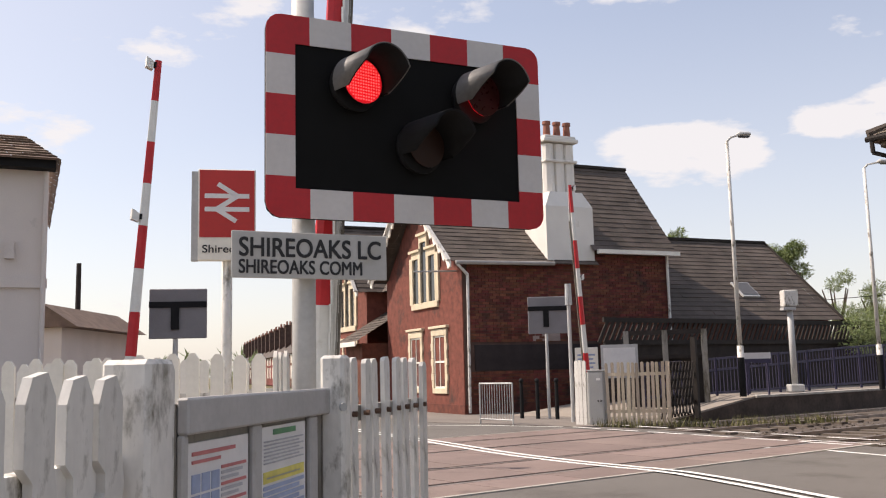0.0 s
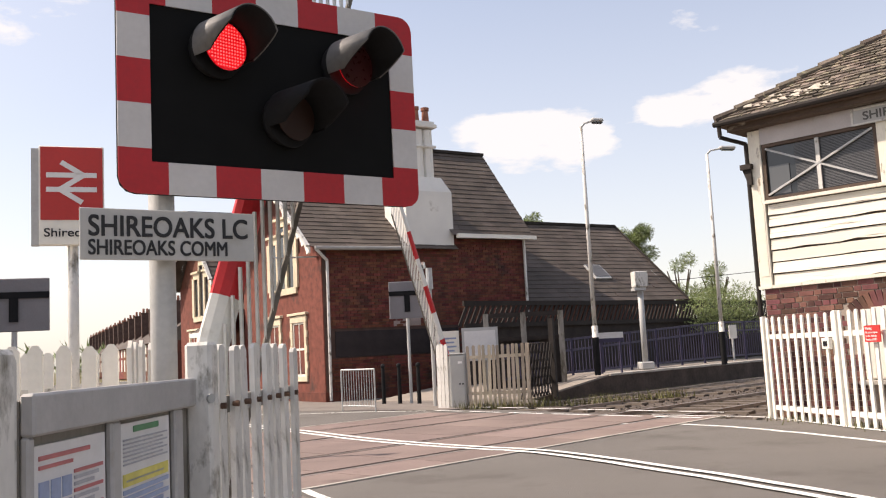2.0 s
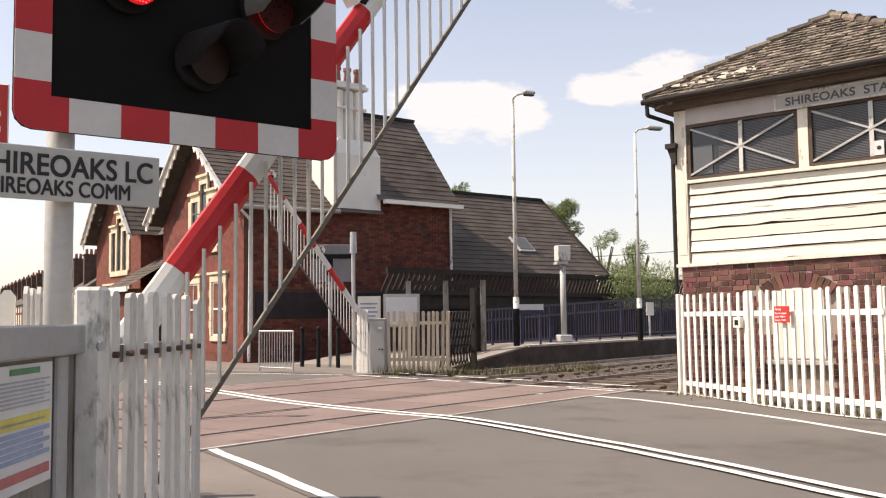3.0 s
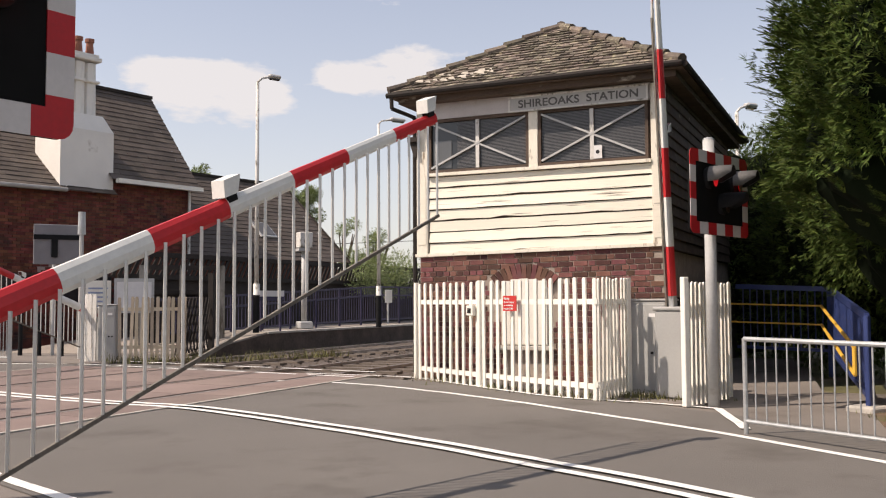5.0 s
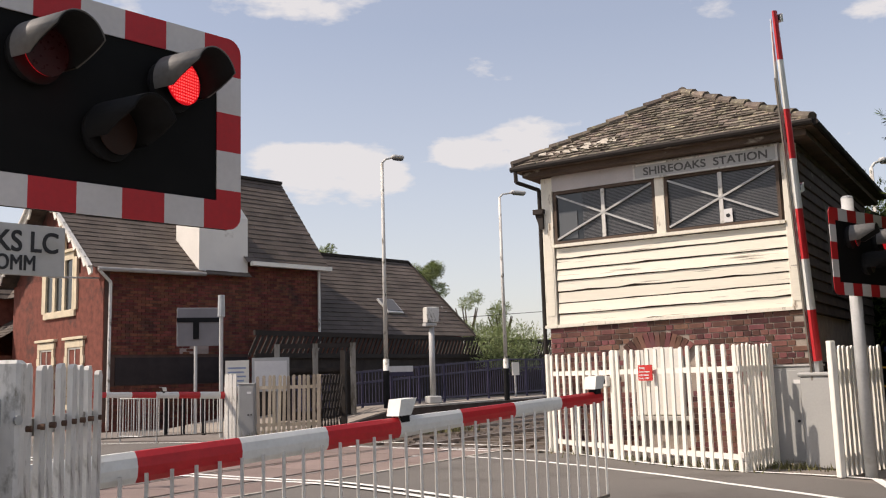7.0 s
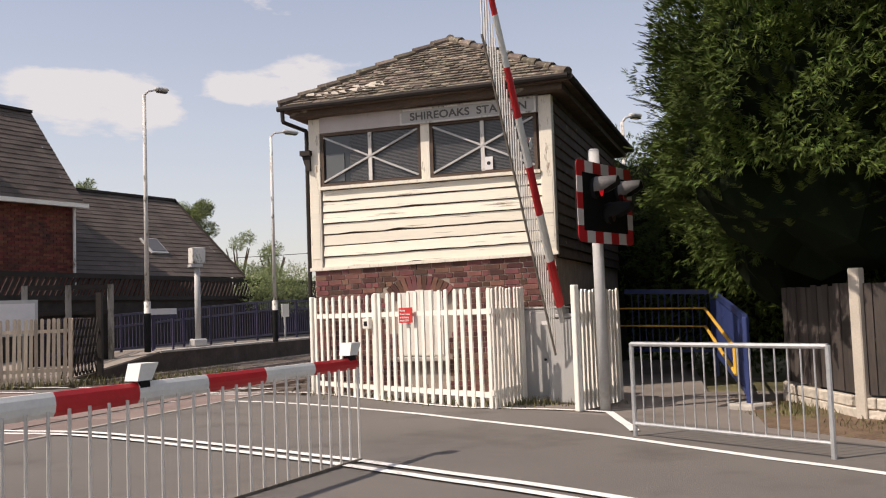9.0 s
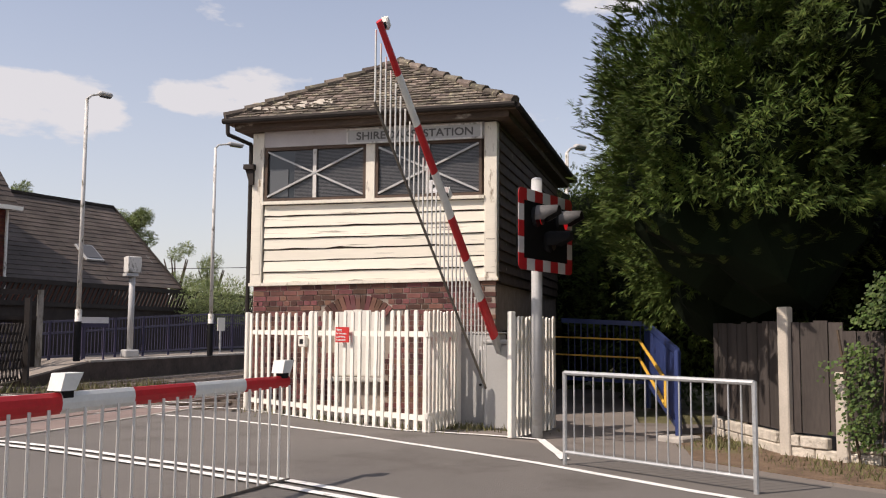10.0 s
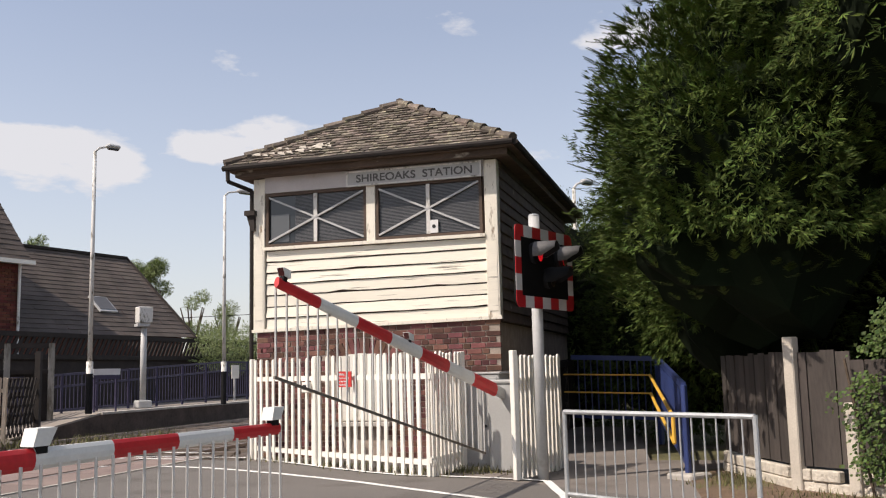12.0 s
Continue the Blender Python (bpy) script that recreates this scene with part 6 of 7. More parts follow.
# ---- beyond the crossing: fences, bollards, platform, lamps ----
def build_far_side():
    rng = random.Random(51)
    f = root("pale_fence", pose(0, 0, 0), "bleached timber pale fence beside the far barrier", "fence")
    me = picket_mesh("picket", 0.066, 1.36, 0.022, TAN_FENCE, "round")
    picket_run(f, (3.60, 20.55), (4.92, 20.10), 13, me, rng, (1.1, 0.3), TAN_FENCE, lean=1.5)
    picket_run(f, (4.92, 20.10), (5.05, 20.9), 6, me, rng, (1.1, 0.3), TAN_FENCE, lean=1.5)
    picket_run(f, (2.98, 21.0), (3.2, 20.75), 3, picket_mesh("picket", 0.10, 1.42, 0.03, WHITE_WORN, "round"), rng, (1.1,), WHITE_WORN)
    build_cabinet("barrier_cabinet", 3.40, 20.62, -20, 0.36, 0.4, 1.18, "pale grey barrier machine cabinet")
    first = None
    for x, y in ((2.05, 24.2), (2.42, 23.8), (2.85, 23.3)):
        if first is None:
            first = root("bollard", pose(x, y, 0), "black ball topped metal bollard", "bollard", "bollards by the station house")
            part("shaft", rod(B(), (0, 0, 0), (0, 0, 0.92), 0.055, 0.045, n=10), BLACK, first)
            bm = B()
            bmesh.ops.create_icosphere(bm, subdivisions=2, radius=0.062, matrix=Matrix.Translation((0, 0, 0.97)))
            part("ball", bm, BLACK, first)
        else:
            copy_thing(first, pose(x, y, 0))
    # notice cases
    n = root("information_board", pose(3.25, 22.6, 0, 0, 0, -12), "white framed station information board", "notice board")
    part("panel", box(B(), 0, 0.55, 0, 0.06, 1.0, 1.75), WHITE, n)
    part("panel", box(B(), 0.62, 1.5, 0, 0.06, 1.0, 1.8), POLE_GREY, n)
    part("sheet", box(B(), 0.68, 1.44, -0.01, 0.0, 1.08, 1.72), PAPER, n)
    bm = B()
    for k in range(5):
        box(bm, 0.06, 0.48 - 0.05 * (k % 2), -0.006, 0.0, 1.15 + k * 0.1, 1.19 + k * 0.1)
    part("print_bars", bm, INK_BLUE, n)
    part("post", box(box(B(), 0.25, 0.31, 0.06, 0.12, 0, 1.7), 1.2, 1.26, 0.06, 0.12, 0, 1.7), POLE_GREY, n)
    # dark lattice fence panels with grey posts
    l = root("lattice_fence", pose(4.9, 24.6, 0, 0, 0, -11), "dark lattice fence panels between grey posts", "fence")
    for k in range(3):
        part("post", box(B(), k * 1.0 - 0.07, k * 1.0 + 0.07, -0.07, 0.07, 0, 2.2), GREY_TIMBER, l)
    part("top_rail", box(B(), 0, 2.0, -0.04, 0.04, 2.08, 2.2), DARK_TIMBER, l)
    part("mid_rail", box(B(), 0, 2.0, -0.04, 0.04, 1.45, 1.55), DARK_TIMBER, l)
    part("panel", box(B(), 0, 2.0, 0.05, 0.08, 0.2, 1.45), DARK_TIMBER, l)
    l2 = root("lattice_fence", pose(5.05, 21.0, 0, 0, 0, 56), "dark timber diagonal lattice fence at the ramp", "fence")
    for k in range(9):
        part("slat", beam(B(), (k * 0.22 - 0.4, 0, 0.1), (k * 0.22 + 0.3, 0, 1.35), 0.045, 0.02, (0, 1, 0)), DARK_TIMBER, l2)
        part("slat", beam(B(), (k * 0.22 + 0.3, 0.03, 0.1), (k * 0.22 - 0.4, 0.03, 1.35), 0.045, 0.02, (0, 1, 0)), DARK_TIMBER, l2)
    part("post", box(B(), 1.9, 2.05, -0.06, 0.06, 0, 1.95), DARK_TIMBER, l2)
    # platform with its ramp
    P = root("platform", pose(0, 0, 0), "tarmac railway platform with ramp and dark brick edge", "platform", kind="structure")
    e, bk = 14.65, 19.5
    s0, s1 = 17.7, 20.9
    bm = B()
    pts = [tp(s0, e, 0.02), tp(s1, e, 0.43), tp(150, e, 0.46), tp(150, bk, 0.46), tp(s1, bk, 0.43), tp(s0 - 1.0, bk, 0.02)]
    low = [Vector((p[0], p[1], -0.3)) for p in pts]
    va, vb = [bm.verts.new(p) for p in pts], [bm.verts.new(p) for p in low]
    bm.faces.new((va[0], va[1], va[4], va[5]))
    bm.faces.new((va[1], va[2], va[3], va[4]))
    for k in range(6):
        bm.faces.new((vb[k], vb[(k + 1) % 6], va[(k + 1) % 6], va[k]))
    bmesh.ops.recalc_face_normals(bm, faces=bm.faces)
    part("deck", bm, mat("pale platform tarmac", (0.30, 0.26, 0.22), 0.9, var=0.15, scale=1.0, fine=60, bump=0.3, dirt=(0.2, 0.16, 0.13), dirt_amount=0.3), P)
    for k in range(60):
        a = s1 + k * 0.9
        bm = B()
        prism(bm, [tp(a, e - 0.06, 0.39), tp(a + 0.89, e - 0.06, 0.39), tp(a + 0.89, e + 0.35, 0.39), tp(a, e + 0.35, 0.39)], (0, 0, 0.055))
        part("coping_stone", bm, KERB, P)
    part("edge_wall", prism(B(), [tp(s0, e - 0.03, -0.3), tp(150, e - 0.03, -0.3), tp(150, e - 0.03, 0.42), tp(s1, e - 0.03, 0.39), tp(s0, e - 0.03, -0.02)], TN * 0.025), mat("sooty platform brick", (0.075, 0.055, 0.045), 0.9, var=0.4, scale=2, fine=14, bump=0.5), P)
    # blue railings along the platform
    r = root("platform_railing", pose(0, 0, 0), "long blue metal railing along the platform", "railing")
    A, Z = Vector(tp(18.1, 15.9)), Vector(tp(52, 15.9))
    n = 210
    tz = lambda k: 1.30 + 0.47 * min(1, k * 3.0)
    bz = lambda k: 0.33 + 0.12 * min(1, k * 3.0)
    vz = lambda z: Vector((0, 0, z))
    for k0, k1 in ((0, 1 / 3), (1 / 3, 1)):
        a, b = A.lerp(Z, k0), A.lerp(Z, k1)
        for f0 in (lambda k: tz(k), lambda k: tz(k) - 0.30, lambda k: bz(k) + 0.15):
            part("rail", beam(B(), a + vz(f0(k0)), b + vz(f0(k1)), 0.045, 0.06), NAVY, r)
    for i in range(n):
        k = i / n
        p = A.lerp(Z, k)
        if i % 9 == 0:
            part("post", beam(B(), p + vz(bz(k) - 0.1), p + vz(tz(k) + 0.03), 0.06, 0.06, (1, 0, 0)), NAVY, r)
        else:
            part("bar", rod(B(), p + vz(bz(k) + 0.15), p + vz(tz(k)), 0.014, n=5), NAVY, r)
    # equipment post with white box
    q = Vector(tp(23.35, 15.05, 0.45))
    c = root("monitor_post", pose(*q), "white equipment box on a grey platform post", "post")
    part("base", box(B(), -0.20, 0.20, -0.20, 0.20, 0, 0.22, 0.03), POLE_GREY, c)
    part("post", rod(B(), (0, 0, 0.2), (0, 0, 2.35), 0.085, n=12), POLE_GREY, c, smooth=True)
    part("box", box(B(), -0.20, 0.20, -0.17, 0.17, 2.38, 2.84, 0.02), WHITE_WORN, c)
    part("hood", box(B(), -0.24, 0.10, -0.2, 0.1, 2.28, 2.36), POLE_GREY, c)
    return P


build_far_side()


def build_lamp(x, y, z, top, reach, rz, label):
    l = root("street_lamp", pose(x, y, z, 0, 0, rz), label, "street lamp", "platform lamps")
    h = top - z
    part("post", rod(rod(B(), (0, 0, 0), (0, 0, 1.3), 0.085, 0.085, n=12), (0, 0, 1.3), (0, 0, h), 0.06, 0.045, n=12), WHITE_WORN, l, smooth=True)
    part("arm", rod(rod(B(), (0, 0, h), (0.12, 0, h + 0.12), 0.03), (0.12, 0, h + 0.12), (reach * 0.6, 0, h + 0.2), 0.028), WHITE_WORN, l)
    hd = part("lantern", box(B(), reach * 0.5, reach * 1.1, -0.10, 0.10, h + 0.16, h + 0.27, 0.04), POLE_GREY, l)
    part("bowl", box(B(), reach * 0.6, reach * 1.05, -0.07, 0.07, h + 0.13, h + 0.165, 0.01), GLASS, hd)
    part("base_band", rod(B(), (0, 0, 0.0), (0, 0, 1.0), 0.088, n=12), BLACK, l)
    return l


build_lamp(7.74, 24.05, 0.43, 7.14, 0.62, 10, "tall white lamp post with a single lantern on the platform")
build_lamp(12.72, 27.01, 0.43, 6.95, 0.9, 5, "tall white lamp post further along the platform")
build_lamp(17.05, 16.0, 0.0, 5.75, 0.6, 0, "tall white lamp post behind the signal box")


def build_platform_sign():
    s = root("platform_sign", pose(7.85, 24.4, 0.43, 0, 0, 10), "small blue and white platform sign", "sign")
    part("plate", box(B(), 0.1, 0.85, 0, 0.04, 0.85, 1.12), PAPER, s)
    part("band", box(B(), 0.1, 0.85, -0.004, 0.0, 0.85, 0.96), NAVY, s)
    part("post", box(box(B(), 0.15, 0.19, 0.04, 0.08, 0, 1.1), 0.75, 0.79, 0.04, 0.08, 0, 1.1), NAVY, s)


build_platform_sign()


def build_slat_fence():
    f = root("screen_fence", pose(0, 0, 0), "long dark timber screen fence with slanting slats on the platform", "fence")
    a, b = Vector((4.6, 26.2, 0)), Vector((24.5, 39.5, 0))
    n = 110
    for z in (2.60, 1.96):
        part("rail", beam(B(), a + Vector((0, 0, z)), b + Vector((0, 0, z)), 0.08, 0.14), DARK_TIMBER, f)
    d = (b - a) / n
    me = None
    ang = math.degrees(math.atan2(d.y, d.x))
    for i in range(n):
        p = a + d * i
        if me is None:
            bm = B()
            beam(bm, (-0.20, 0, 1.95), (0.20, 0, 2.62), 0.105, 0.03, (0, 1, 0))
            ob = part("slat", bm, DARK_TIMBER, f)
            me = ob.data
            ob.matrix_basis = pose(p.x, p.y, 0, 0, 0, ang)
        else:
            shared("slat", me, f, pose(p.x, p.y, 0, 0, 0, ang))
    part("wall", beam(B(), a + Vector((0.0, 0.12, 0.97)), b + Vector((0.0, 0.12, 0.97)), 0.06, 1.94), DARK_TIMBER, f)


build_slat_fence()


def build_back_sign(x, y, rz, z0, w, h, label):
    s = root("traffic_sign", pose(x, y, 0, 0, 0, rz), label, "traffic sign", "backs of traffic signs")
    part("plate", box(B(), 0, w, 0, 0.03, z0, z0 + h, 0.012), mat("grey sign back", (0.21, 0.20, 0.21), 0.6, var=0.08, scale=3), s)
    part("channel", box(B(), 0.0, w, -0.03, 0.0, z0 + h * 0.62, z0 + h * 0.74), BLACK, s)
    part("clamp", box(B(), w * 0.38, w * 0.52, -0.035, 0.0, z0 + h * 0.18, z0 + h * 0.62), BLACK, s)
    part("post", rod(B(), (w * 0.45, 0.06, 0), (w * 0.45, 0.06, z0 + h * 0.9), 0.04), POLE_GREY, s)


def build_stop_board():
    p = root("stop_board", pose(14.3, 29.6, 0.45, 0, 0, 15), "small white board on a post at the platform", "sign")
    part("post", rod(B(), (0, 0, 0), (0, 0, 1.1), 0.035), POLE_GREY, p)
    part("plate", box(B(), -0.16, 0.16, -0.05, -0.03, 0.75, 1.2), WHITE, p)


build_stop_board()
build_back_sign(-4.42, 14.0, 8, 1.85, 0.86, 0.76, "grey back of a traffic sign with dark T shaped bracket")
build_back_sign(2.25, 23.75, -2, 2.15, 1.02, 0.95, "grey back of a traffic sign before the station house")


def build_horn_post():
    s = root("signal_post", pose(3.05, 21.9, 0), "slim grey post with a small lamp head", "post")
    part("post", rod(B(), (0, 0, 0), (0, 0, 2.9), 0.045), POLE_GREY, s)
    part("head", rod(B(), (0, 0, 2.75), (0, 0, 3.25), 0.085, 0.075, n=12), GALV, s)


build_horn_post()


# ---- houses and trees beyond ----
def build_left_house():
    rng = random.Random(61)
    h = root("rendered_house", pose(-5.53, 12.85, 0, 0, 0, 204), "pale rendered house with brown tiled roof", "house")
    part("wall", box(B(), 0, 7, -6, 0, 0, 4.30), PINK_RENDER, h)
    part("string_course", box(B(), -0.03, 7, -0.03, 0.05, 2.55, 2.68), PINK_RENDER, h)
    bm = B()
    slope_rows(bm, (-0.14, 0.32, 4.32), (7.2, 0.32, 4.32), (0.35, -1.0, 4.95), (7.2, -1.0, 4.95), 0.17, 0.20, rng, 0.03)
    slope_rows(bm, (-0.14, 0.32, 4.32), (-0.14, -6.2, 4.32), (0.35, -1.0, 4.95), (0.35, -5.0, 4.95), 0.17, 0.20, rng, 0.03)
    part("roof", bm, TILE, h, "brown concrete tile roof")
    part("fascia", box(B(), -0.1, 7, -0.02, 0.25, 4.22, 4.34), BLACK, h)
    part("vent_cover", box(B(), 0.40, 0.52, 0.0, 0.08, 2.95, 3.2), PINK_RENDER, h)
    part("downpipe", rod(B(), (0.02, 0.06, 4.2), (0.02, 0.06, 0), 0.035), PINK_RENDER, h)
    b = root("bay_house", pose(-9.6, 23.5, 0), "distant house with a small bay roof", "house")
    part("wall", box(B(), -4, 0, 0, 5, 0, 2.6), PINK_RENDER, b)
    bm = B()
    prism(bm, [(-4, -0.3, 2.6), (0.5, -0.3, 2.6), (-0.4, -0.3, 3.2), (-4, -0.3, 3.3)], (0, 5.5, 0))
    part("roof", bm, TILE, b)


build_left_house()


def build_terrace():
    first = None
    for i in range(16):
        y = 88 + i * 6.25
        x = -12.4 - i * 1.8
        m = pose(x, y, 0, 0, 0, 106)
        if first is None:
            t = root("terraced_house", m, "distant brick terraced house with chimney stacks", "house", "terrace along the road")
            part("wall", box(B(), 0, 6.5, -7, 0, 0, 3.6), BRICK, t)
            bm = B()
            prism(bm, [(0, 0.3, 3.6), (0, -7.3, 3.6), (0, -3.5, 6.3)], (6.5, 0, 0))
            part("roof", bm, HOUSE_SLATE, t)
            for k, y0 in ((0.4, -4.3), (3.6, -2.4)):
                st = part("chimney", box(B(), k, k + 0.75, y0, y0 + 1.3, 4.6, 7.35), DARK_MORTAR, t)
                part("chimney_cap", box(B(), k - 0.08, k + 0.83, y0 - 0.08, y0 + 1.38, 7.35, 7.5), DARK_MORTAR, st)
                for j in range(3):
                    part("pot", rod(B(), (k + 0.37, y0 + 0.25 + j * 0.4, 7.5), (k + 0.37, y0 + 0.25 + j * 0.4, 8.0), 0.15, 0.12, n=8), TERRACOTTA, st)
            bm = B()
            for k in (0.8, 4.2):
                part("window", box(B(), k, k + 1.1, 0.0, 0.05, 0.9, 2.3), WHITE, t)
                part("window", box(B(), k, k + 1.1, 0.0, 0.05, 2.6, 3.5), WHITE, t)
            bm.free()
            first = t
        else:
            copy_thing(first, m)
    p = root("telegraph_pole", pose(-10.85, 27.7, 0), "dark timber telegraph pole", "pole", "poles")
    part("pole", rod(B(), (0, 0, 0), (0, 0, 4.75), 0.10, 0.075), DARK_TIMBER, p)
    p2 = root("telegraph_pole", pose(24.6, 44.5, 0), "distant timber pole with overhead wire", "pole", "poles")
    part("pole", rod(B(), (0, 0, 0), (0, 0, 5.2), 0.14, 0.11), DARK_TIMBER, p2)
    part("wire", rod(B(), (0, 0, 4.6), (-9, 4, 4.2), 0.02, n=4), BLACK, p2)


build_terrace()


def build_tree(x, y, z, h, r, n, label, seed):
    rng = random.Random(seed)
    t = root("tree", pose(x, y, 0), label, "tree", "trees beyond the station")
    part("trunk", rod(B(), (0, 0, 0), (0, 0, h * 0.6), 0.22, 0.1), BARK, t)
    for k in range(5):
        a = k * 1.3
        part("limb", rod(B(), (0, 0, h * 0.4), (math.cos(a) * r * 0.7, math.sin(a) * r * 0.7, h * 0.8), 0.09, 0.03, n=6), BARK, t)
    bm = B()
    for k in range(9):
        c = (rng.uniform(-r, r) * 0.7, rng.uniform(-r, r) * 0.7, z + rng.uniform(0.0, 1.0) * (h - z))
        sprays(bm, c, (r * 0.5, r * 0.5, r * 0.45), n // 9 * 2, rng, 0.15, droop=0.0, shell=0.3, fan=3)
    tagged(part("crown", bm, LEAF, t), kind="stuff")


build_tree(17.8, 47.0, 4.6, 7.2, 1.0, 3400, "round leafed green tree behind the station house", 1)
build_tree(12.4, 48.0, 7.0, 8.7, 0.5, 900, "treetop showing over the station roof", 2)
build_tree(22.0, 51.5, 2.5, 6.6, 1.0, 2200, "thin feathery tree beside the line", 3)
build_tree(24.0, 51.0, 2.5, 5.9, 1.1, 2000, "thin feathery tree beside the line", 4)


def build_hedge():
    rng = random.Random(71)
    h = root("hedge", pose(0, 0, 0), "bright green hedge behind the platform", "hedge")
    bm = B()
    for k in range(16):
        c = (20.0 + k * 0.9, 37.5 + k * 0.55, 2.2 + rng.uniform(-0.2, 0.2))
        sprays(bm, c, (0.9, 0.9, 0.85), 240, rng, 0.25, droop=0, shell=0.3, fan=3)
    for k in range(16):                     # a bright bush hangs over the screen fence
        c = (14.3 + (k % 8) * 0.42, 32.0 + (k % 8) * 0.28, 1.75 + 0.62 * (k // 8) + rng.uniform(-0.1, 0.15))
        sprays(bm, c, (0.45, 0.45, 0.45), 200, rng, 0.14, droop=0, shell=0.3, fan=3)
    for k in range(24):
        c = (17.9 + (k % 8) * 0.55, 40.6 + (k % 8) * 0.34, 0.8 + 1.12 * (k // 8) + rng.uniform(-0.15, 0.15))
        sprays(bm, c, (0.85, 0.85, 0.9), 260, rng, 0.18, droop=0, shell=0.3, fan=3)
    tagged(part("leaves", bm, LEAF, h), kind="stuff")
    w = root("far_woods", pose(0, 0, 0), "far line of trees and bushes on the horizon", "woods", kind="stuff")
    bm = B()
    for k in range(120):
        a = radians(rng.uniform(-30, 150))
        d = rng.uniform(150, 190)
        sprays(bm, (math.cos(a) * d, math.sin(a) * d, 1.0), (7, 7, rng.uniform(2.5, 4.5)), 60, rng, 2.2, droop=0, shell=0.5, fan=3)
    tagged(part("foliage", bm, LEAF, w), kind="stuff")


build_hedge()


# ---- bricks of the signal box base ----
def build_box_bricks():
    rng = random.Random(91)
    meshes = []
    for ln in (0.225, 0.108):
        for v in range(4):
            bm = B()
            box(bm, 0.004, ln, -0.010 - 0.003 * (v % 3), 0.035, 0.0, 0.070, 0.004)
            me = bpy.data.meshes.new("brick")
            bm.to_mesh(me)
            bm.free()
            me.materials.append(BOX_BRICK)
            meshes.append(me)
    z, row, count = 1.925, 0, 0
    base = bpy.data.objects["brick_base"]
    rest = B()
    while z > 0.0:
        x = 0.06 - (row % 2) * 0.06
        j = row % 2
        while x < 4.0:
            k = 1 if j % 3 == 2 or (row % 4 == 3) else 0
            ln = (0.235, 0.117)[k]
            if x + ln > 0.05 and x + ln < 4.06:
                dx, dz = x + ln / 2 - 1.86, z + 0.04 - 0.95
                inside = (abs(dx) < 0.38 and z < 1.55) or (dz > 0 and math.hypot(dx, dz) < 0.88 and abs(dx) < 0.62 and math.hypot(dx, dz) > 0.3)
                if not inside:
                    tilt = (x / 4.06 - 0.5) * 0.09 * max(0, (z - 0.6) / 1.4)
                    if count < 300:
                        shared("brick", meshes[k * 4 + rng.randrange(4)], base, pose(max(x, 0.05), 0.03, z + tilt - 0.01))
                        count += 1
                    else:
                        box(rest, max(x, 0.05) + 0.004, x + ln - 0.01, 0.018, 0.05, z + tilt - 0.01, z + tilt + 0.06)
            x += ln
            j += 1
        z -= 0.083
        row += 1
    tagged(part("lower_bricks", rest, BOX_BRICK, base), kind="stuff")


build_box_bricks()


def build_house_bricks():
    """Brick courses on the two walls of the station house that face the crossing."""
    rng = random.Random(93)
    bm = B()
    for x0, x1, z1, y in ((0.16, 2.9, 4.3, 0.0), (2.9, 7.42, 4.8, 0.02)):
        z, row = 0.3, 0
        while z < z1:
            x = x0 - (row % 2) * 0.12
            while x < x1:
                a, b = max(x, x0), min(x + 0.225, x1)
                if b - a > 0.05 and not (1.2 < z < 2.02 and x < 4.6):
                    box(bm, a, b, y - 0.008 - rng.uniform(0, 0.006), y + 0.03, z, z + 0.073)
                x += 0.236
            z += 0.085
            row += 1
    tagged(part("brickwork", bm, BRICK, STATION_HOUSE), kind="stuff")


build_house_bricks()


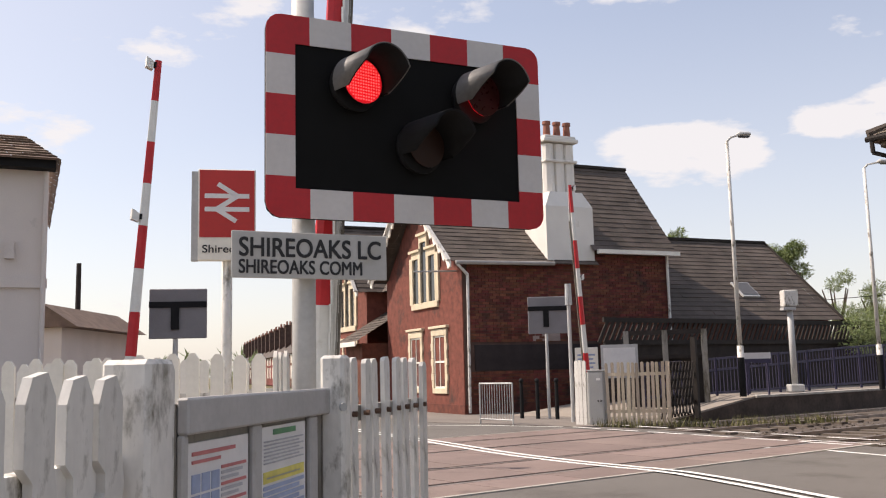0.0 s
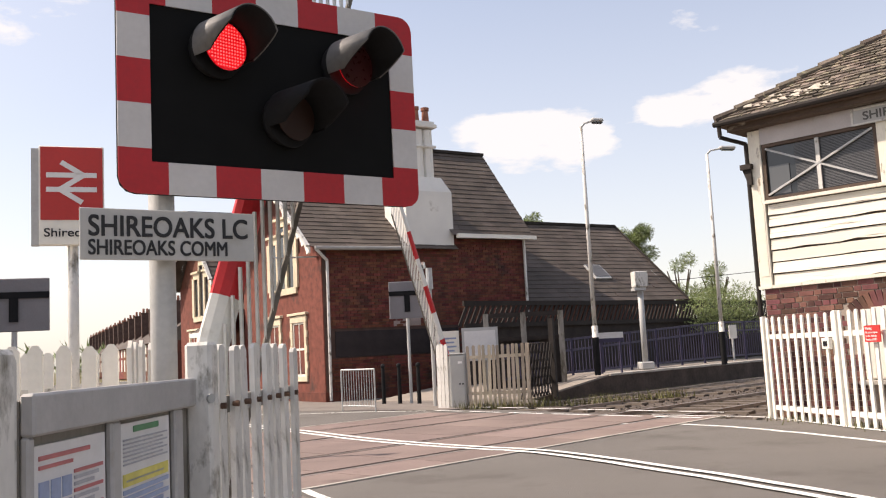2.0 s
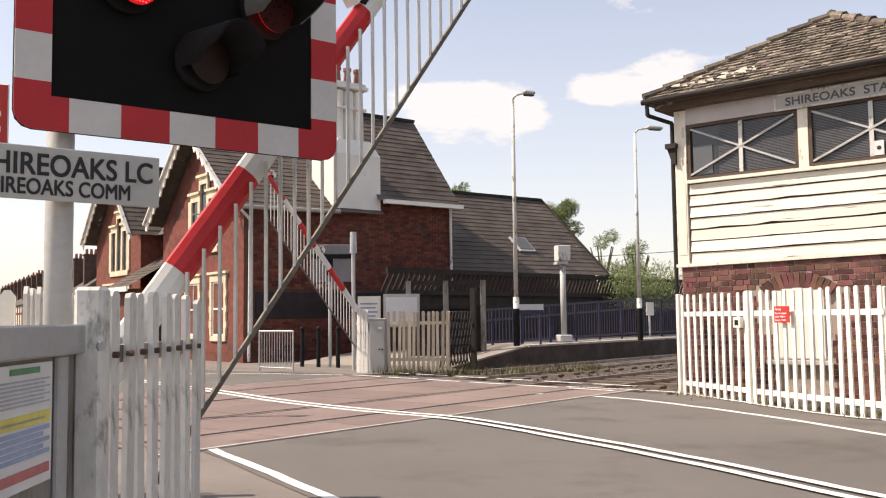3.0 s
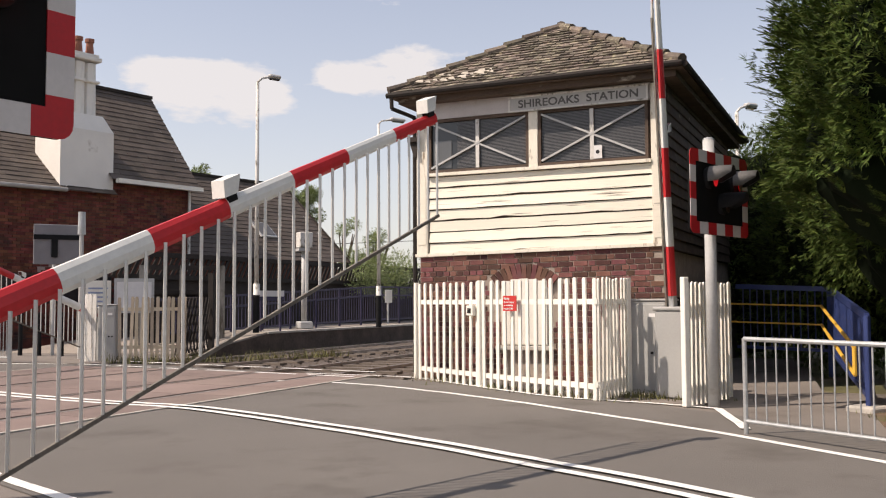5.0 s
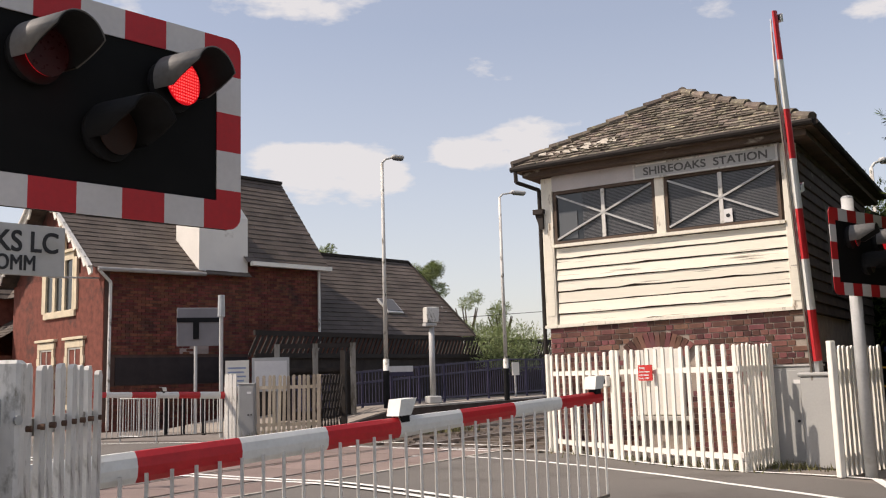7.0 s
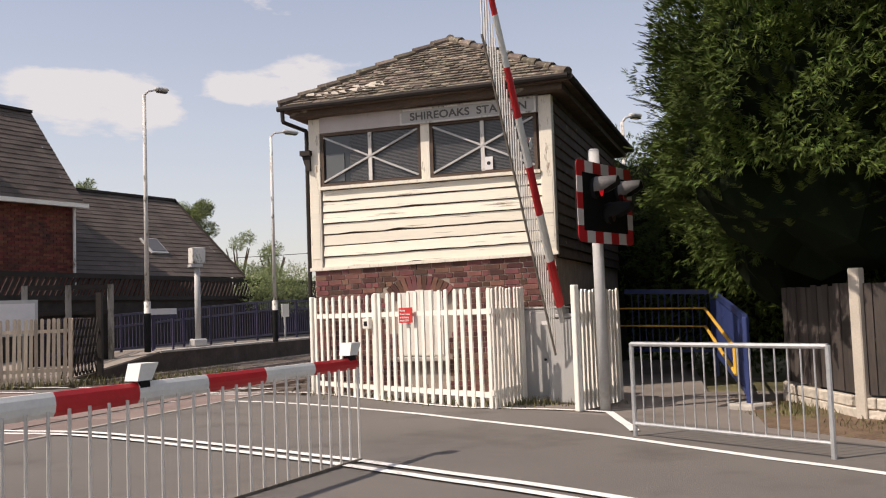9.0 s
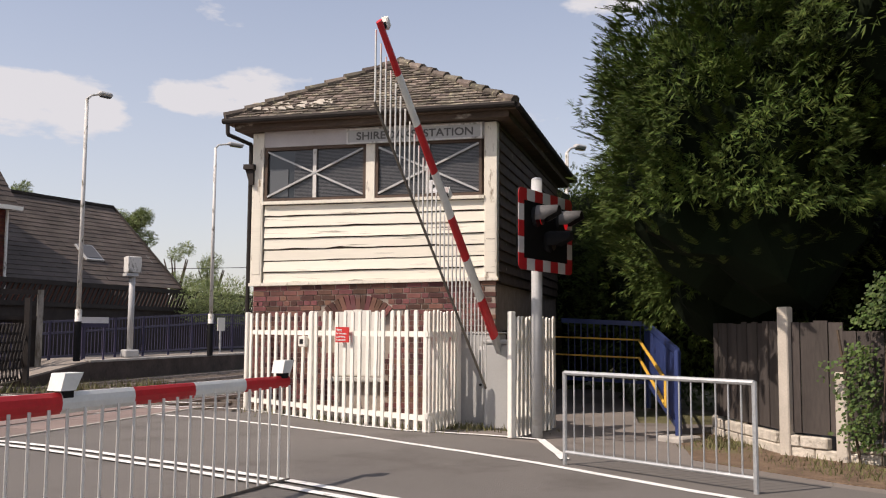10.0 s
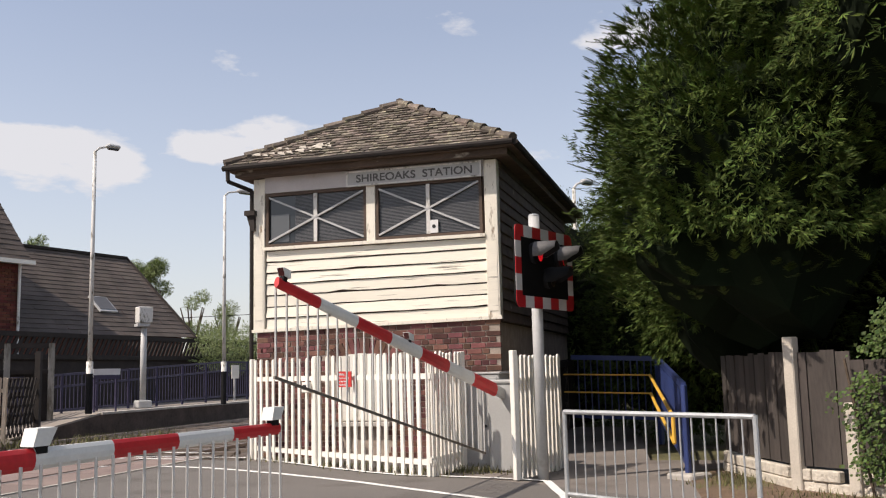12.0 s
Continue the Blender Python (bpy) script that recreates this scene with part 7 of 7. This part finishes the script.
# ---- movement ----
def swing(barrier, rows):
    """rows: seconds and the boom's angle above level. The rods stay plumb, the lower rail stays parallel to the boom."""
    b, boom, rods, rail, pivot = barrier
    walk(boom, [(t, pose(0, 0, pivot, 0, -a, 0)) for t, a in rows])
    for rd, x in rods:
        walk(rd, [(t, pose(x, -0.06, 0, 0, a, 0)) for t, a in rows])
    if rail:
        walk(rail, [(t, pose(-0.81 * math.sin(radians(a)), -0.06, -0.81 * math.cos(radians(a)))) for t, a in rows])


FLIPS = (0.05, 0.45, 0.75, 1.15, 1.55, 1.95, 2.35, 2.7, 3.05, 3.45, 3.85, 4.2, 4.6, 4.95, 5.35, 5.75, 6.15, 6.55, 6.85, 7.25, 7.65, 8.0, 8.4, 8.8, 9.15, 9.55, 9.95, 10.3, 10.7, 11.05, 11.45, 11.85)


def flash(lamps):
    """Turns each red lens to show its lit or its dark face, one after the other, at the seconds of FLIPS."""
    for disc, kind in lamps:
        at = disc.location.copy()
        lit = kind == 1
        rows = [(0.0, 0 if lit else 180)]
        for t in FLIPS:
            a = 0 if lit else 180
            rows += [(t - 0.05, a)] if t > 0.06 else []
            rows += [(t - 0.0167, a + 60), (t + 0.0167, a + 120), (t + 0.05, a + 180)]
            lit = not lit
        rows.append((12.0, 0 if lit else 180))
        walk(disc, [(t, pose(*at, 0, 0, a)) for t, a in rows])


def motions():
    swing(NEAR_BARRIER, [(0, 87), (1.0, 84.5), (1.5, 81.5), (2.0, 73), (2.5, 62), (3.0, 53.5), (3.7, 43.3), (4.5, 30), (5.5, 15.0), (6.0, 9.4), (6.5, 5.7), (7.0, 2.4), (7.5, 0.3), (9.5, 0.3), (12, 0.4)])
    swing(HOUSE_BARRIER, [(0, 85.5), (1.0, 83), (1.5, 79.5), (2.0, 68), (2.5, 53.5), (3.7, 37), (4.5, 25), (5.5, 12.5), (6.0, 8.5), (6.5, 4.0), (7.0, 1.8), (12, 1.5)])
    swing(BOX_BARRIER, [(0, 86), (7.7, 84), (8.3, 80), (9.3, 60.5), (9.5, 57), (10.0, 48.5), (10.5, 42.5), (11.0, 31.5), (11.5, 23), (12.0, 13.9)])
    swing(LEFT_BARRIER, [(0, 85.8), (7.7, 85.5), (9.5, 60), (12.0, 15)])
    flash(NEAR_LAMPS)
    flash(FAR_LAMPS)


motions()
